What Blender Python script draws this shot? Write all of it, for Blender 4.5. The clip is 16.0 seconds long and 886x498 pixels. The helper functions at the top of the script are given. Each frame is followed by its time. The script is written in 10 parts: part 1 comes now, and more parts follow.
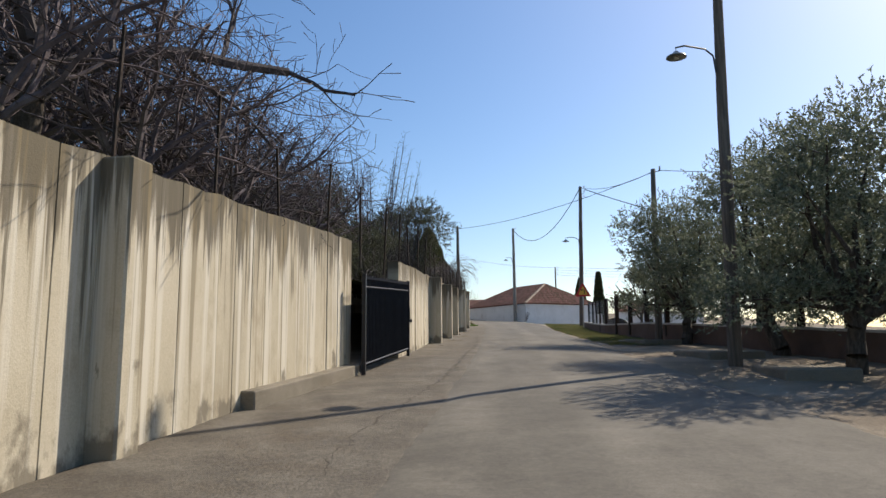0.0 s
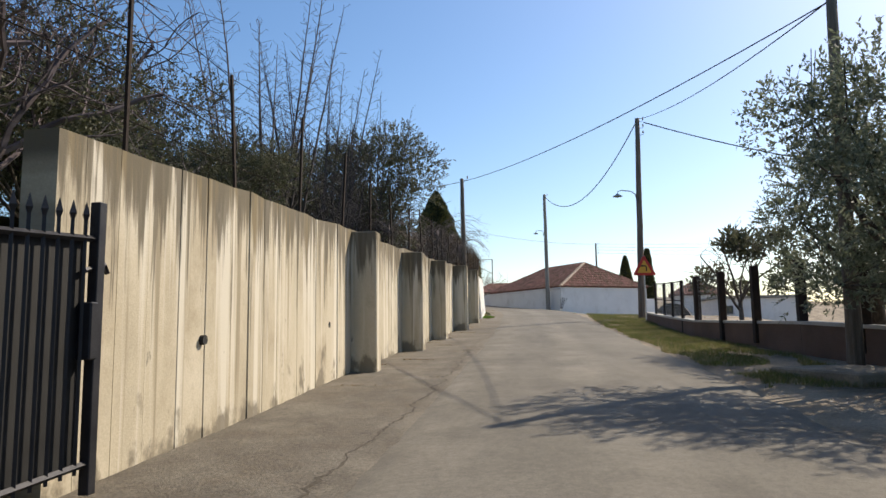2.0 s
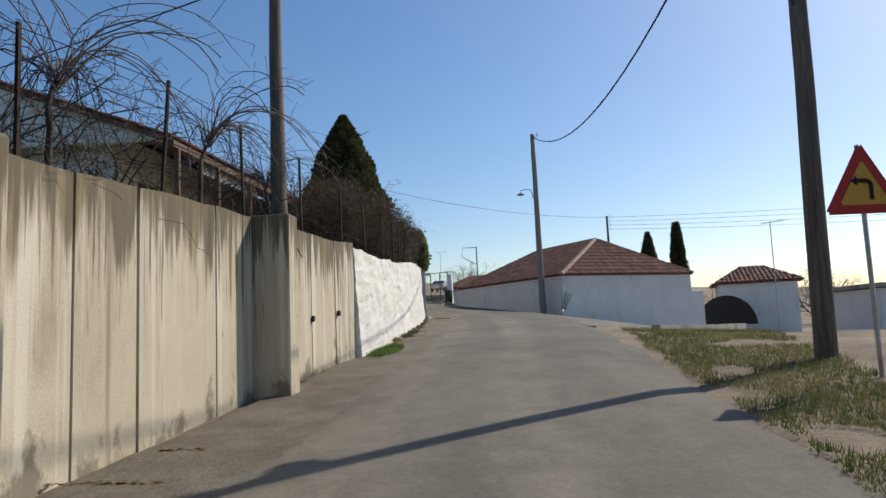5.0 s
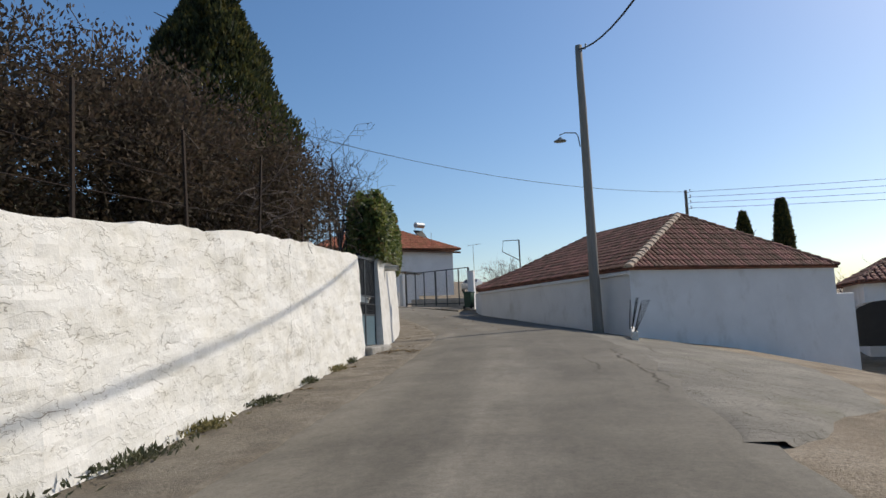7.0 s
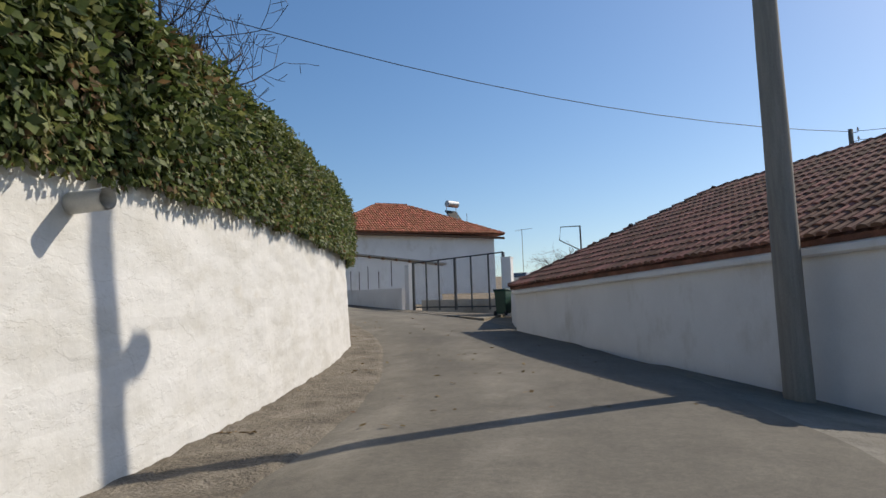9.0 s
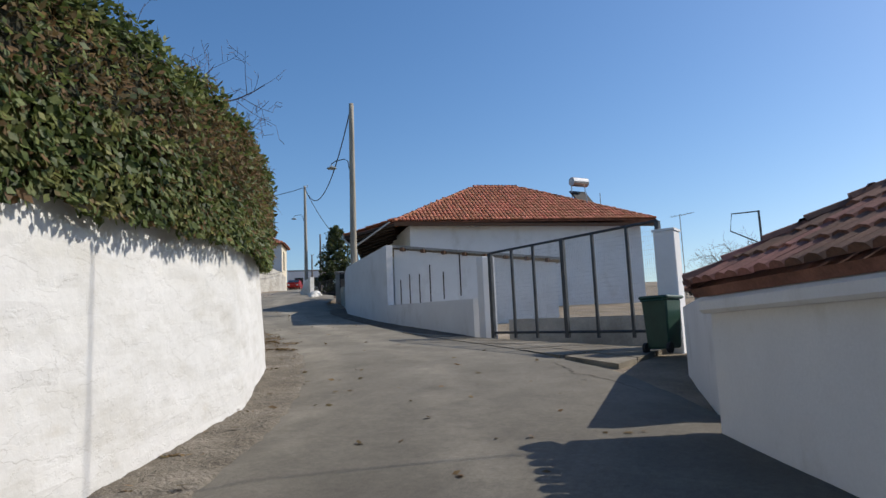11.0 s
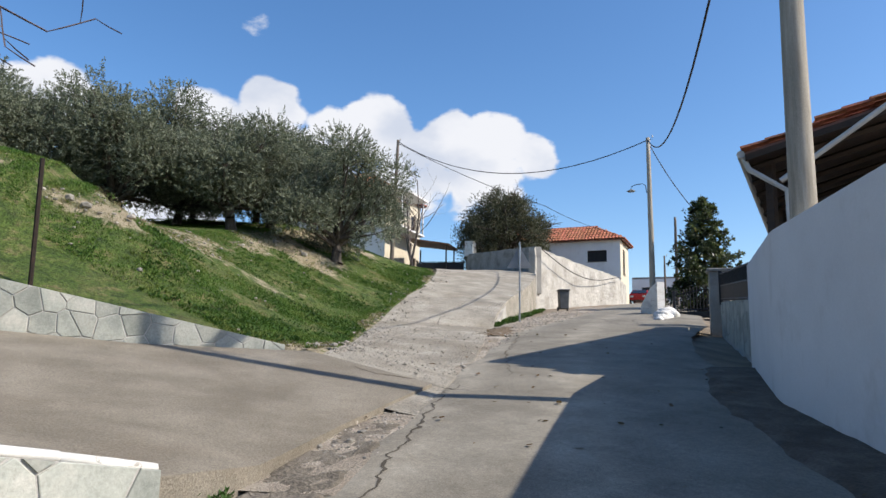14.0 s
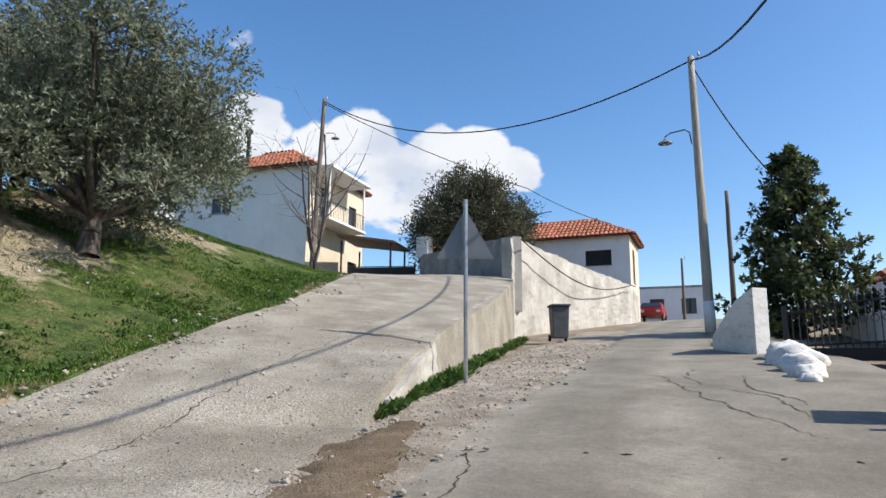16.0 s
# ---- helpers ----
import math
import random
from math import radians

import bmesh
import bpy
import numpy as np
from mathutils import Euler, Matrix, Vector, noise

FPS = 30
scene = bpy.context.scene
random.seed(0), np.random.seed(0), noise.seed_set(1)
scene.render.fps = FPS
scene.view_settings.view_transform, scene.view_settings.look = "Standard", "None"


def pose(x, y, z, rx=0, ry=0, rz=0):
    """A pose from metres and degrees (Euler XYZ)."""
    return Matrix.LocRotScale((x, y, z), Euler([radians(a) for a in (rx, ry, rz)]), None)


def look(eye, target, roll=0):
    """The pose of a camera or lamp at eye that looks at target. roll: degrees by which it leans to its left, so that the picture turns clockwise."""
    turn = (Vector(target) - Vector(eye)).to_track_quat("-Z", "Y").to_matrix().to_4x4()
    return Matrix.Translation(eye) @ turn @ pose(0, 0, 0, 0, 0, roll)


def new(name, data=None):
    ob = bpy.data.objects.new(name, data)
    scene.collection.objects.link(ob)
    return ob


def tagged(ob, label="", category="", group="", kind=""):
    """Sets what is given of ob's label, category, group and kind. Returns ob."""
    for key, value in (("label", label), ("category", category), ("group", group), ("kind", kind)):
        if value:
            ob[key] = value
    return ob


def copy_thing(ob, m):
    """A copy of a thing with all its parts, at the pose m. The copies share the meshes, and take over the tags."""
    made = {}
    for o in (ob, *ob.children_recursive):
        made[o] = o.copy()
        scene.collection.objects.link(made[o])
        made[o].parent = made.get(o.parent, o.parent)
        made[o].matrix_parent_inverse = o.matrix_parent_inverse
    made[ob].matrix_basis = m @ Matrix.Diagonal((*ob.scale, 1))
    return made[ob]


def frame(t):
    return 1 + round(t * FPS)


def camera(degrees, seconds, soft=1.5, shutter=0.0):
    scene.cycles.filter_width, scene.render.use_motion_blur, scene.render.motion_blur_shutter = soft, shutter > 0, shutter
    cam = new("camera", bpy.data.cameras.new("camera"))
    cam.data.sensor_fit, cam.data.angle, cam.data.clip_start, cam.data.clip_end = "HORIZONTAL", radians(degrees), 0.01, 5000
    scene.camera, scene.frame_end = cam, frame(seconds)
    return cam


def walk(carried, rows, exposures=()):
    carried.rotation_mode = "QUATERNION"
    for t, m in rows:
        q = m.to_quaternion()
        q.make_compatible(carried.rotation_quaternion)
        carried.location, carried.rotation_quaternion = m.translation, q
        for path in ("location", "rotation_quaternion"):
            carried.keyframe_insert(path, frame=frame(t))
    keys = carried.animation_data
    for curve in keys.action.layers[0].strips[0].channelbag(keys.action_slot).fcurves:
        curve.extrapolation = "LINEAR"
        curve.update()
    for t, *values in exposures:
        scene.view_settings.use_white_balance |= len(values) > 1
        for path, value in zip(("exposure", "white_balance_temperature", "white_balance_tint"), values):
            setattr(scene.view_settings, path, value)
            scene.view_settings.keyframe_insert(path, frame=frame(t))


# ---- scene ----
cam = camera(66.54, 16.0, soft=1.5)
PATH = [
    (0.0, pose(0.000, 0.000, 0.000, 97.94, 0.49, 0.10)),
    (0.5, pose(0.479, 3.350, 0.227, 97.27, 0.74, 1.16)),
    (1.0, pose(0.905, 6.512, 0.395, 97.14, 0.78, 2.30)),
    (1.5, pose(1.325, 10.184, 0.550, 96.83, 0.93, 3.12)),
    (2.0, pose(1.756, 13.871, 0.766, 96.65, 0.84, 3.12)),
    (2.5, pose(2.215, 17.696, 0.966, 96.22, 1.49, 3.07)),
    (3.0, pose(2.671, 21.412, 1.134, 96.29, 1.77, 3.09)),
    (3.5, pose(3.131, 25.067, 1.326, 96.23, 2.08, 2.86)),
    (4.0, pose(3.571, 28.678, 1.492, 96.22, 2.06, 2.64)),
    (4.5, pose(3.943, 32.461, 1.658, 96.42, 2.13, 2.79)),
    (5.0, pose(4.242, 36.024, 1.827, 96.29, 2.47, 3.08)),
    (5.5, pose(4.632, 39.650, 2.000, 96.09, 2.01, 4.20)),
    (6.0, pose(5.062, 43.336, 2.201, 96.30, 1.88, 5.35)),
    (6.5, pose(5.449, 47.081, 2.424, 96.41, 2.06, 6.51)),
    (7.0, pose(5.721, 50.887, 2.649, 96.35, 2.37, 7.64)),
    (7.5, pose(5.795, 54.753, 2.851, 96.66, 2.35, 8.69)),
    (8.0, pose(5.691, 58.645, 2.991, 96.20, 1.82, 10.09)),
    (8.5, pose(5.535, 62.368, 3.165, 96.20, 1.84, 11.51)),
    (9.0, pose(5.337, 65.959, 3.345, 96.21, 1.89, 12.61)),
    (9.5, pose(5.121, 69.375, 3.450, 96.49, 2.04, 14.58)),
    (10.0, pose(4.791, 72.865, 3.547, 96.98, 2.16, 17.10)),
    (10.5, pose(4.245, 76.394, 3.730, 97.35, 2.31, 20.47)),
    (11.0, pose(3.389, 79.930, 3.968, 97.63, 2.45, 24.93)),
    (11.5, pose(2.120, 83.437, 4.243, 97.96, 2.30, 30.76)),
    (12.0, pose(0.473, 86.747, 4.512, 98.21, 2.11, 37.42)),
    (12.5, pose(-1.426, 89.654, 4.790, 98.52, 1.46, 43.90)),
    (13.0, pose(-3.968, 92.673, 5.091, 98.75, 0.51, 49.71)),
    (13.5, pose(-6.483, 95.307, 5.443, 98.98, -0.54, 53.42)),
    (14.0, pose(-9.121, 97.857, 5.801, 99.01, -1.02, 54.15)),
    (14.5, pose(-11.882, 100.551, 6.179, 99.31, -0.47, 54.40)),
    (15.0, pose(-14.664, 103.253, 6.569, 99.99, -0.24, 54.43)),
    (15.5, pose(-17.028, 105.618, 6.897, 100.21, -0.09, 53.62)),
    (16.0, pose(-19.438, 108.122, 7.317, 100.19, -0.29, 53.08)),
]
walk(cam, PATH, exposures=[(0.0, 0.1, 7000, 13), (1.0, 0.18, 7100, 13), (2.0, 0.32, 7250, 13), (3.0, 0.08, 7000, 13), (5.0, -0.18, 6850, 12), (8.0, -0.24, 6850, 12), (9.2, -0.16, 6850, 12), (11.5, -0.14, 6300, 12), (12.5, -0.06, 6200, 12), (13.5, 0.12, 6250, 13), (14.5, 0.45, 6620, 13), (16.0, 0.38, 6450, 12)])

from mathutils.bvhtree import BVHTree

# ---- world and sun ----
SUN_AZ, SUN_EL = radians(51.0), radians(40.0)
SUN_DIR = Vector((math.sin(SUN_AZ) * math.cos(SUN_EL), math.cos(SUN_AZ) * math.cos(SUN_EL), math.sin(SUN_EL)))


def build_world():
    world = bpy.data.worlds.new("sky_world")
    scene.world = world
    world.use_nodes = True
    nt = world.node_tree
    nt.nodes.clear()
    N = nt.nodes.new
    L = nt.links.new
    out = N("ShaderNodeOutputWorld")
    bg = N("ShaderNodeBackground")
    bg.inputs["Strength"].default_value = 0.15
    sky = N("ShaderNodeTexSky")
    sky.sky_type = "NISHITA"
    sky.sun_disc = False
    sky.sun_elevation = SUN_EL
    sky.sun_rotation = SUN_AZ
    sky.altitude = 100
    sky.air_density = 1.0
    sky.dust_density = 0.9
    sky.ozone_density = 3.0
    # cumulus bank low in the north-west: fractal noise thresholded, fading with height
    tc = N("ShaderNodeTexCoord")
    sep = N("ShaderNodeSeparateXYZ")
    L(tc.outputs["Generated"], sep.inputs[0])
    mp = N("ShaderNodeMapping")
    mp.inputs["Scale"].default_value = (1.0, 1.0, 1.75)
    mp.inputs["Location"].default_value = (3.1, 0.4, 0.2)
    L(tc.outputs["Generated"], mp.inputs["Vector"])
    nz = N("ShaderNodeTexNoise")
    nz.inputs["Scale"].default_value = 11.0
    nz.inputs["Detail"].default_value = 9.0
    nz.inputs["Roughness"].default_value = 0.52
    L(mp.outputs[0], nz.inputs["Vector"])

    nz2 = N("ShaderNodeTexNoise")
    nz2.inputs["Scale"].default_value = 7.0
    nz2.inputs["Detail"].default_value = 6.0
    L(mp.outputs[0], nz2.inputs["Vector"])

    def mrange(value, a, b, c=0.0, d=1.0):
        m = N("ShaderNodeMapRange")
        m.interpolation_type = "SMOOTHSTEP"
        for k, v in zip(("From Min", "From Max", "To Min", "To Max"), (a, b, c, d)):
            m.inputs[k].default_value = v
        L(value, m.inputs["Value"])
        return m.outputs[0]

    def math2(op, a, b):
        m = N("ShaderNodeMath")
        m.operation = op
        for i, v in enumerate((a, b)):
            if isinstance(v, (int, float)):
                m.inputs[i].default_value = v
            else:
                L(v, m.inputs[i])
        return m.outputs[0]

    # each heap of the cloud: azimuth, elevation and radius in degrees, weight
    heaps = ((-50, 17.0, 3.9, 1.0), (-53.6, 17.8, 3.0, 0.95), (-46.8, 16.9, 2.4, 0.9), (-60.5, 18.9, 3.3, 1.0), (-64.5, 17.2, 3.6, 0.9), (-69.5, 19.2, 3.6, 1.0), (-74, 17.6, 4.0, 1.0),
             (-57.0, 15.0, 4.2, 0.86), (-66, 14.0, 5.0, 0.85), (-50.5, 13.6, 4.0, 0.78), (-86, 18.4, 3.2, 1.0), (-92, 15.5, 5.5, 1.0), (-61.3, 22.2, 1.4, 0.36), (-71.3, 26.3, 1.6, 0.33), (-70.6, 28.2, 1.4, 0.30), (-78, 12, 6, 0.8))
    mass = None
    for a_, e_, r_, w_ in heaps:
        dot = N("ShaderNodeVectorMath")
        dot.operation = "DOT_PRODUCT"
        ca, ce = radians(a_), radians(e_)
        dot.inputs[1].default_value = (math.sin(ca) * math.cos(ce), math.cos(ca) * math.cos(ce), math.sin(ce))
        L(tc.outputs["Generated"], dot.inputs[0])
        v = mrange(dot.outputs["Value"], math.cos(radians(r_ * 1.25)), math.cos(radians(r_ * 0.2)), 0.0, w_)
        mass = v if mass is None else math2("MAXIMUM", mass, v)
    dens = math2("ADD", math2("MULTIPLY", mass, 0.46), math2("MULTIPLY", nz.outputs["Fac"], 0.95))
    cover = math2("MULTIPLY", mrange(dens, 0.665, 0.80), mrange(mass, 0.02, 0.14))
    # the bank thins out towards the horizon
    cover = math2("MULTIPLY", cover, mrange(sep.outputs["Z"], 0.05, 0.20, 0.35, 1.0))
    shade = mrange(nz2.outputs["Fac"], 0.40, 0.66)
    ramp = N("ShaderNodeMixRGB")
    ramp.inputs[1].default_value = (4.7, 4.85, 5.0, 1)
    ramp.inputs[2].default_value = (3.4, 3.75, 4.3, 1)
    L(shade, ramp.inputs[0])
    mix = N("ShaderNodeMixRGB")
    L(cover, mix.inputs[0])
    hue = N("ShaderNodeHueSaturation")
    hue.inputs["Saturation"].default_value = 1.2
    L(sky.outputs[0], hue.inputs["Color"])
    L(hue.outputs[0], mix.inputs[1])
    L(ramp.outputs[0], mix.inputs[2])
    L(mix.outputs[0], bg.inputs["Color"])
    L(bg.outputs[0], out.inputs["Surface"])


build_world()
sun_data = bpy.data.lights.new("sun", "SUN")
sun_data.energy = 4.8
sun_data.angle = radians(0.55)
sun_data.color = (1.0, 0.94, 0.83)
sun = new("sun", sun_data)
sun.matrix_world = look(SUN_DIR * 200, (0, 0, 0))
scene.view_settings.exposure = 0.0

# ---- materials ----


def material(name, cols, scale=4.0, rough=0.85, metal=0.0, bump=0.3, bump_scale=60.0, stretch=(1, 1, 1), fine=0.35,
             stain=None, stain_scale=0.6, stain_stretch=(1, 1, 1), stain_range=(0.5, 0.7), bump_dist=0.01, spec=0.35,
             vary=0.0, island=False, leaf=False, rough_var=0.1):
    """Two or three tones mixed by coarse noise, fine grain over them, an optional stain layer, bump relief."""
    m = bpy.data.materials.new(name)
    m.use_nodes = True
    nt = m.node_tree
    N, L = nt.nodes.new, nt.links.new
    p = nt.nodes["Principled BSDF"]
    geo = N("ShaderNodeTexCoord")
    mp = N("ShaderNodeMapping")
    mp.inputs["Scale"].default_value = stretch
    L(geo.outputs["Object"], mp.inputs["Vector"])
    n1 = N("ShaderNodeTexNoise")
    n1.inputs["Scale"].default_value = scale
    n1.inputs["Detail"].default_value = 5
    n1.inputs["Roughness"].default_value = 0.6
    L(mp.outputs[0], n1.inputs["Vector"])
    cr = N("ShaderNodeValToRGB")
    el = cr.color_ramp.elements
    while len(el) < len(cols):
        el.new(0.5)
    for i, c in enumerate(cols):
        el[i].position = 0.34 + 0.32 * i / max(1, len(cols) - 1)
        el[i].color = (*c, 1)
    L(n1.outputs["Fac"], cr.inputs["Fac"])
    col = cr.outputs["Color"]
    if stain:
        ms = N("ShaderNodeMapping")
        ms.inputs["Scale"].default_value = stain_stretch
        L(geo.outputs["Object"], ms.inputs["Vector"])
        n3 = N("ShaderNodeTexNoise")
        n3.inputs["Scale"].default_value = stain_scale
        n3.inputs["Detail"].default_value = 8
        n3.inputs["Roughness"].default_value = 0.65
        L(ms.outputs[0], n3.inputs["Vector"])
        mr = N("ShaderNodeMapRange")
        mr.inputs["From Min"].default_value, mr.inputs["From Max"].default_value = stain_range
        L(n3.outputs["Fac"], mr.inputs["Value"])
        mx = N("ShaderNodeMixRGB")
        L(mr.outputs[0], mx.inputs[0])
        L(col, mx.inputs[1])
        mx.inputs[2].default_value = (*stain, 1)
        col = mx.outputs[0]
    n2 = N("ShaderNodeTexNoise")
    n2.inputs["Scale"].default_value = bump_scale
    n2.inputs["Detail"].default_value = 4
    n2.inputs["Roughness"].default_value = 0.7
    L(geo.outputs["Object"], n2.inputs["Vector"])
    if fine:
        mr = N("ShaderNodeMapRange")
        mr.inputs["From Min"].default_value, mr.inputs["From Max"].default_value = 0.3, 0.7
        mr.inputs["To Min"].default_value, mr.inputs["To Max"].default_value = 1 - fine, 1 + fine * 0.6
        L(n2.outputs["Fac"], mr.inputs["Value"])
        mx = N("ShaderNodeVectorMath")
        mx.operation = "SCALE"
        L(col, mx.inputs[0])
        L(mr.outputs[0], mx.inputs["Scale"])
        col = mx.outputs[0]
    if vary:
        if island:
            src = N("ShaderNodeNewGeometry").outputs["Random Per Island"]
        else:
            src = N("ShaderNodeObjectInfo").outputs["Random"]
        hs = N("ShaderNodeHueSaturation")
        mr = N("ShaderNodeMapRange")
        mr.inputs["To Min"].default_value, mr.inputs["To Max"].default_value = 1 - vary, 1 + vary
        L(src, mr.inputs["Value"])
        L(mr.outputs[0], hs.inputs["Value"])
        mh = N("ShaderNodeMapRange")
        mh.inputs["To Min"].default_value, mh.inputs["To Max"].default_value = 0.5 + vary * 0.04, 0.5 - vary * 0.04
        L(src, mh.inputs["Value"])
        L(mh.outputs[0], hs.inputs["Hue"])
        L(col, hs.inputs["Color"])
        col = hs.outputs[0]
    L(col, p.inputs["Base Color"])
    p.inputs["Metallic"].default_value = metal
    p.inputs["Specular IOR Level"].default_value = spec
    mr = N("ShaderNodeMapRange")
    mr.inputs["To Min"].default_value, mr.inputs["To Max"].default_value = max(0.03, rough - rough_var), min(1, rough + rough_var)
    L(n1.outputs["Fac"], mr.inputs["Value"])
    L(mr.outputs[0], p.inputs["Roughness"])
    if bump:
        b = N("ShaderNodeBump")
        b.inputs["Strength"].default_value = bump
        b.inputs["Distance"].default_value = bump_dist
        mixh = N("ShaderNodeMath")
        mixh.operation = "ADD"
        L(n1.outputs["Fac"], mixh.inputs[0])
        L(n2.outputs["Fac"], mixh.inputs[1])
        L(mixh.outputs[0], b.inputs["Height"])
        L(b.outputs[0], p.inputs["Normal"])
    if leaf:
        tr = N("ShaderNodeBsdfTranslucent")
        L(col, tr.inputs["Color"])
        ad = N("ShaderNodeMixShader")
        ad.inputs[0].default_value = 0.38
        L(p.outputs[0], ad.inputs[1])
        L(tr.outputs[0], ad.inputs[2])
        L(ad.outputs[0], nt.nodes["Material Output"].inputs["Surface"])
    return m


def streaked_concrete():
    """Board-cast concrete: cream grey, patches, fine pitting, and rain streaks that drip from the wall's top."""
    m = material("streaked_concrete", [(0.42, 0.365, 0.265), (0.50, 0.44, 0.325), (0.56, 0.50, 0.385)], scale=0.9, rough=0.9, bump=0.35,
                 bump_scale=45, stretch=(1, 1, 0.5), fine=0.12, stain=(0.36, 0.30, 0.205), stain_scale=1.3,
                 stain_stretch=(1, 1, 0.7), stain_range=(0.52, 0.74))
    nt = m.node_tree
    N, L = nt.nodes.new, nt.links.new
    p = nt.nodes["Principled BSDF"]
    base = p.inputs["Base Color"].links[0].from_socket
    uv = N("ShaderNodeUVMap")
    uv.uv_map = "run"
    sep = N("ShaderNodeSeparateXYZ")
    L(uv.outputs[0], sep.inputs[0])
    col = base
    # drips: narrow columns of noise whose reach down from the top varies
    for su, sv, lo, hi, tone, reach in ((3.4, 0.22, 0.55, 0.62, (0.62, 0.575, 0.475), (-3.0, 3.0)), (6.5, 0.3, 0.60, 0.67, (0.27, 0.225, 0.15), (-2.0, 2.6)), (5.2, 0.7, 0.555, 0.62, (0.10, 0.082, 0.055), (0.56, 1.04)),
                                        (1.6, 0.6, 0.575, 0.66, (0.20, 0.155, 0.085), (0.58, 1.05)), (10.0, 1.2, 0.62, 0.69, (0.13, 0.11, 0.075), (0.1, 1.0)), (2.1, 4.0, 0.575, 0.66, (0.17, 0.145, 0.105), (0.45, 0.12)),
                                        (7.0, 7.0, 0.655, 0.70, (0.22, 0.20, 0.155), (3.0, -3.0))):
        mp = N("ShaderNodeMapping")
        mp.inputs["Scale"].default_value = (su, sv, 1)
        L(uv.outputs[0], mp.inputs["Vector"])
        nz = N("ShaderNodeTexNoise")
        nz.inputs["Scale"].default_value = 1.0
        nz.inputs["Detail"].default_value = 6
        nz.inputs["Roughness"].default_value = 0.6
        L(mp.outputs[0], nz.inputs["Vector"])
        hgt = N("ShaderNodeMapRange")
        for k, v in zip(("From Min", "From Max", "To Min", "To Max"), (reach[0], reach[1], -0.16, 0.19)):
            hgt.inputs[k].default_value = v
        L(sep.outputs["Y"], hgt.inputs["Value"])
        ad = N("ShaderNodeMath")
        L(nz.outputs["Fac"], ad.inputs[0])
        L(hgt.outputs[0], ad.inputs[1])
        mr = N("ShaderNodeMapRange")
        for k, v in zip(("From Min", "From Max", "To Max"), (lo, hi, 0.85)):
            mr.inputs[k].default_value = v
        L(ad.outputs[0], mr.inputs["Value"])
        mx = N("ShaderNodeMixRGB")
        L(mr.outputs[0], mx.inputs[0])
        L(col, mx.inputs[1])
        mx.inputs[2].default_value = (*tone, 1)
        col = mx.outputs[0]
    L(col, p.inputs["Base Color"])
    return m


M_CONCRETE = streaked_concrete()
M_CONCRETE_PLAIN = material("grey_concrete", [(0.27, 0.26, 0.24), (0.36, 0.345, 0.31)], scale=1.5, rough=0.9, bump=0.3, stain=(0.16, 0.15, 0.13), stain_scale=1.2)
M_WHITEWASH = material("old_whitewash", [(0.60, 0.58, 0.52), (0.68, 0.665, 0.62), (0.72, 0.71, 0.675)], scale=1.2, rough=0.92, bump=0.34, bump_scale=11, stretch=(1, 1, 2.6),
                       fine=0.05, stain=(0.47, 0.43, 0.36), stain_scale=1.7, stain_stretch=(1, 1, 1.8), stain_range=(0.60, 0.78), bump_dist=0.03)
M_RENDER = material("white_render", [(0.66, 0.655, 0.645), (0.73, 0.725, 0.715)], scale=0.8, rough=0.9, bump=0.25, bump_scale=35, fine=0.04,
                    stain=(0.48, 0.455, 0.41), stain_scale=1.2, stain_range=(0.55, 0.85), stain_stretch=(1, 1, 0.6))


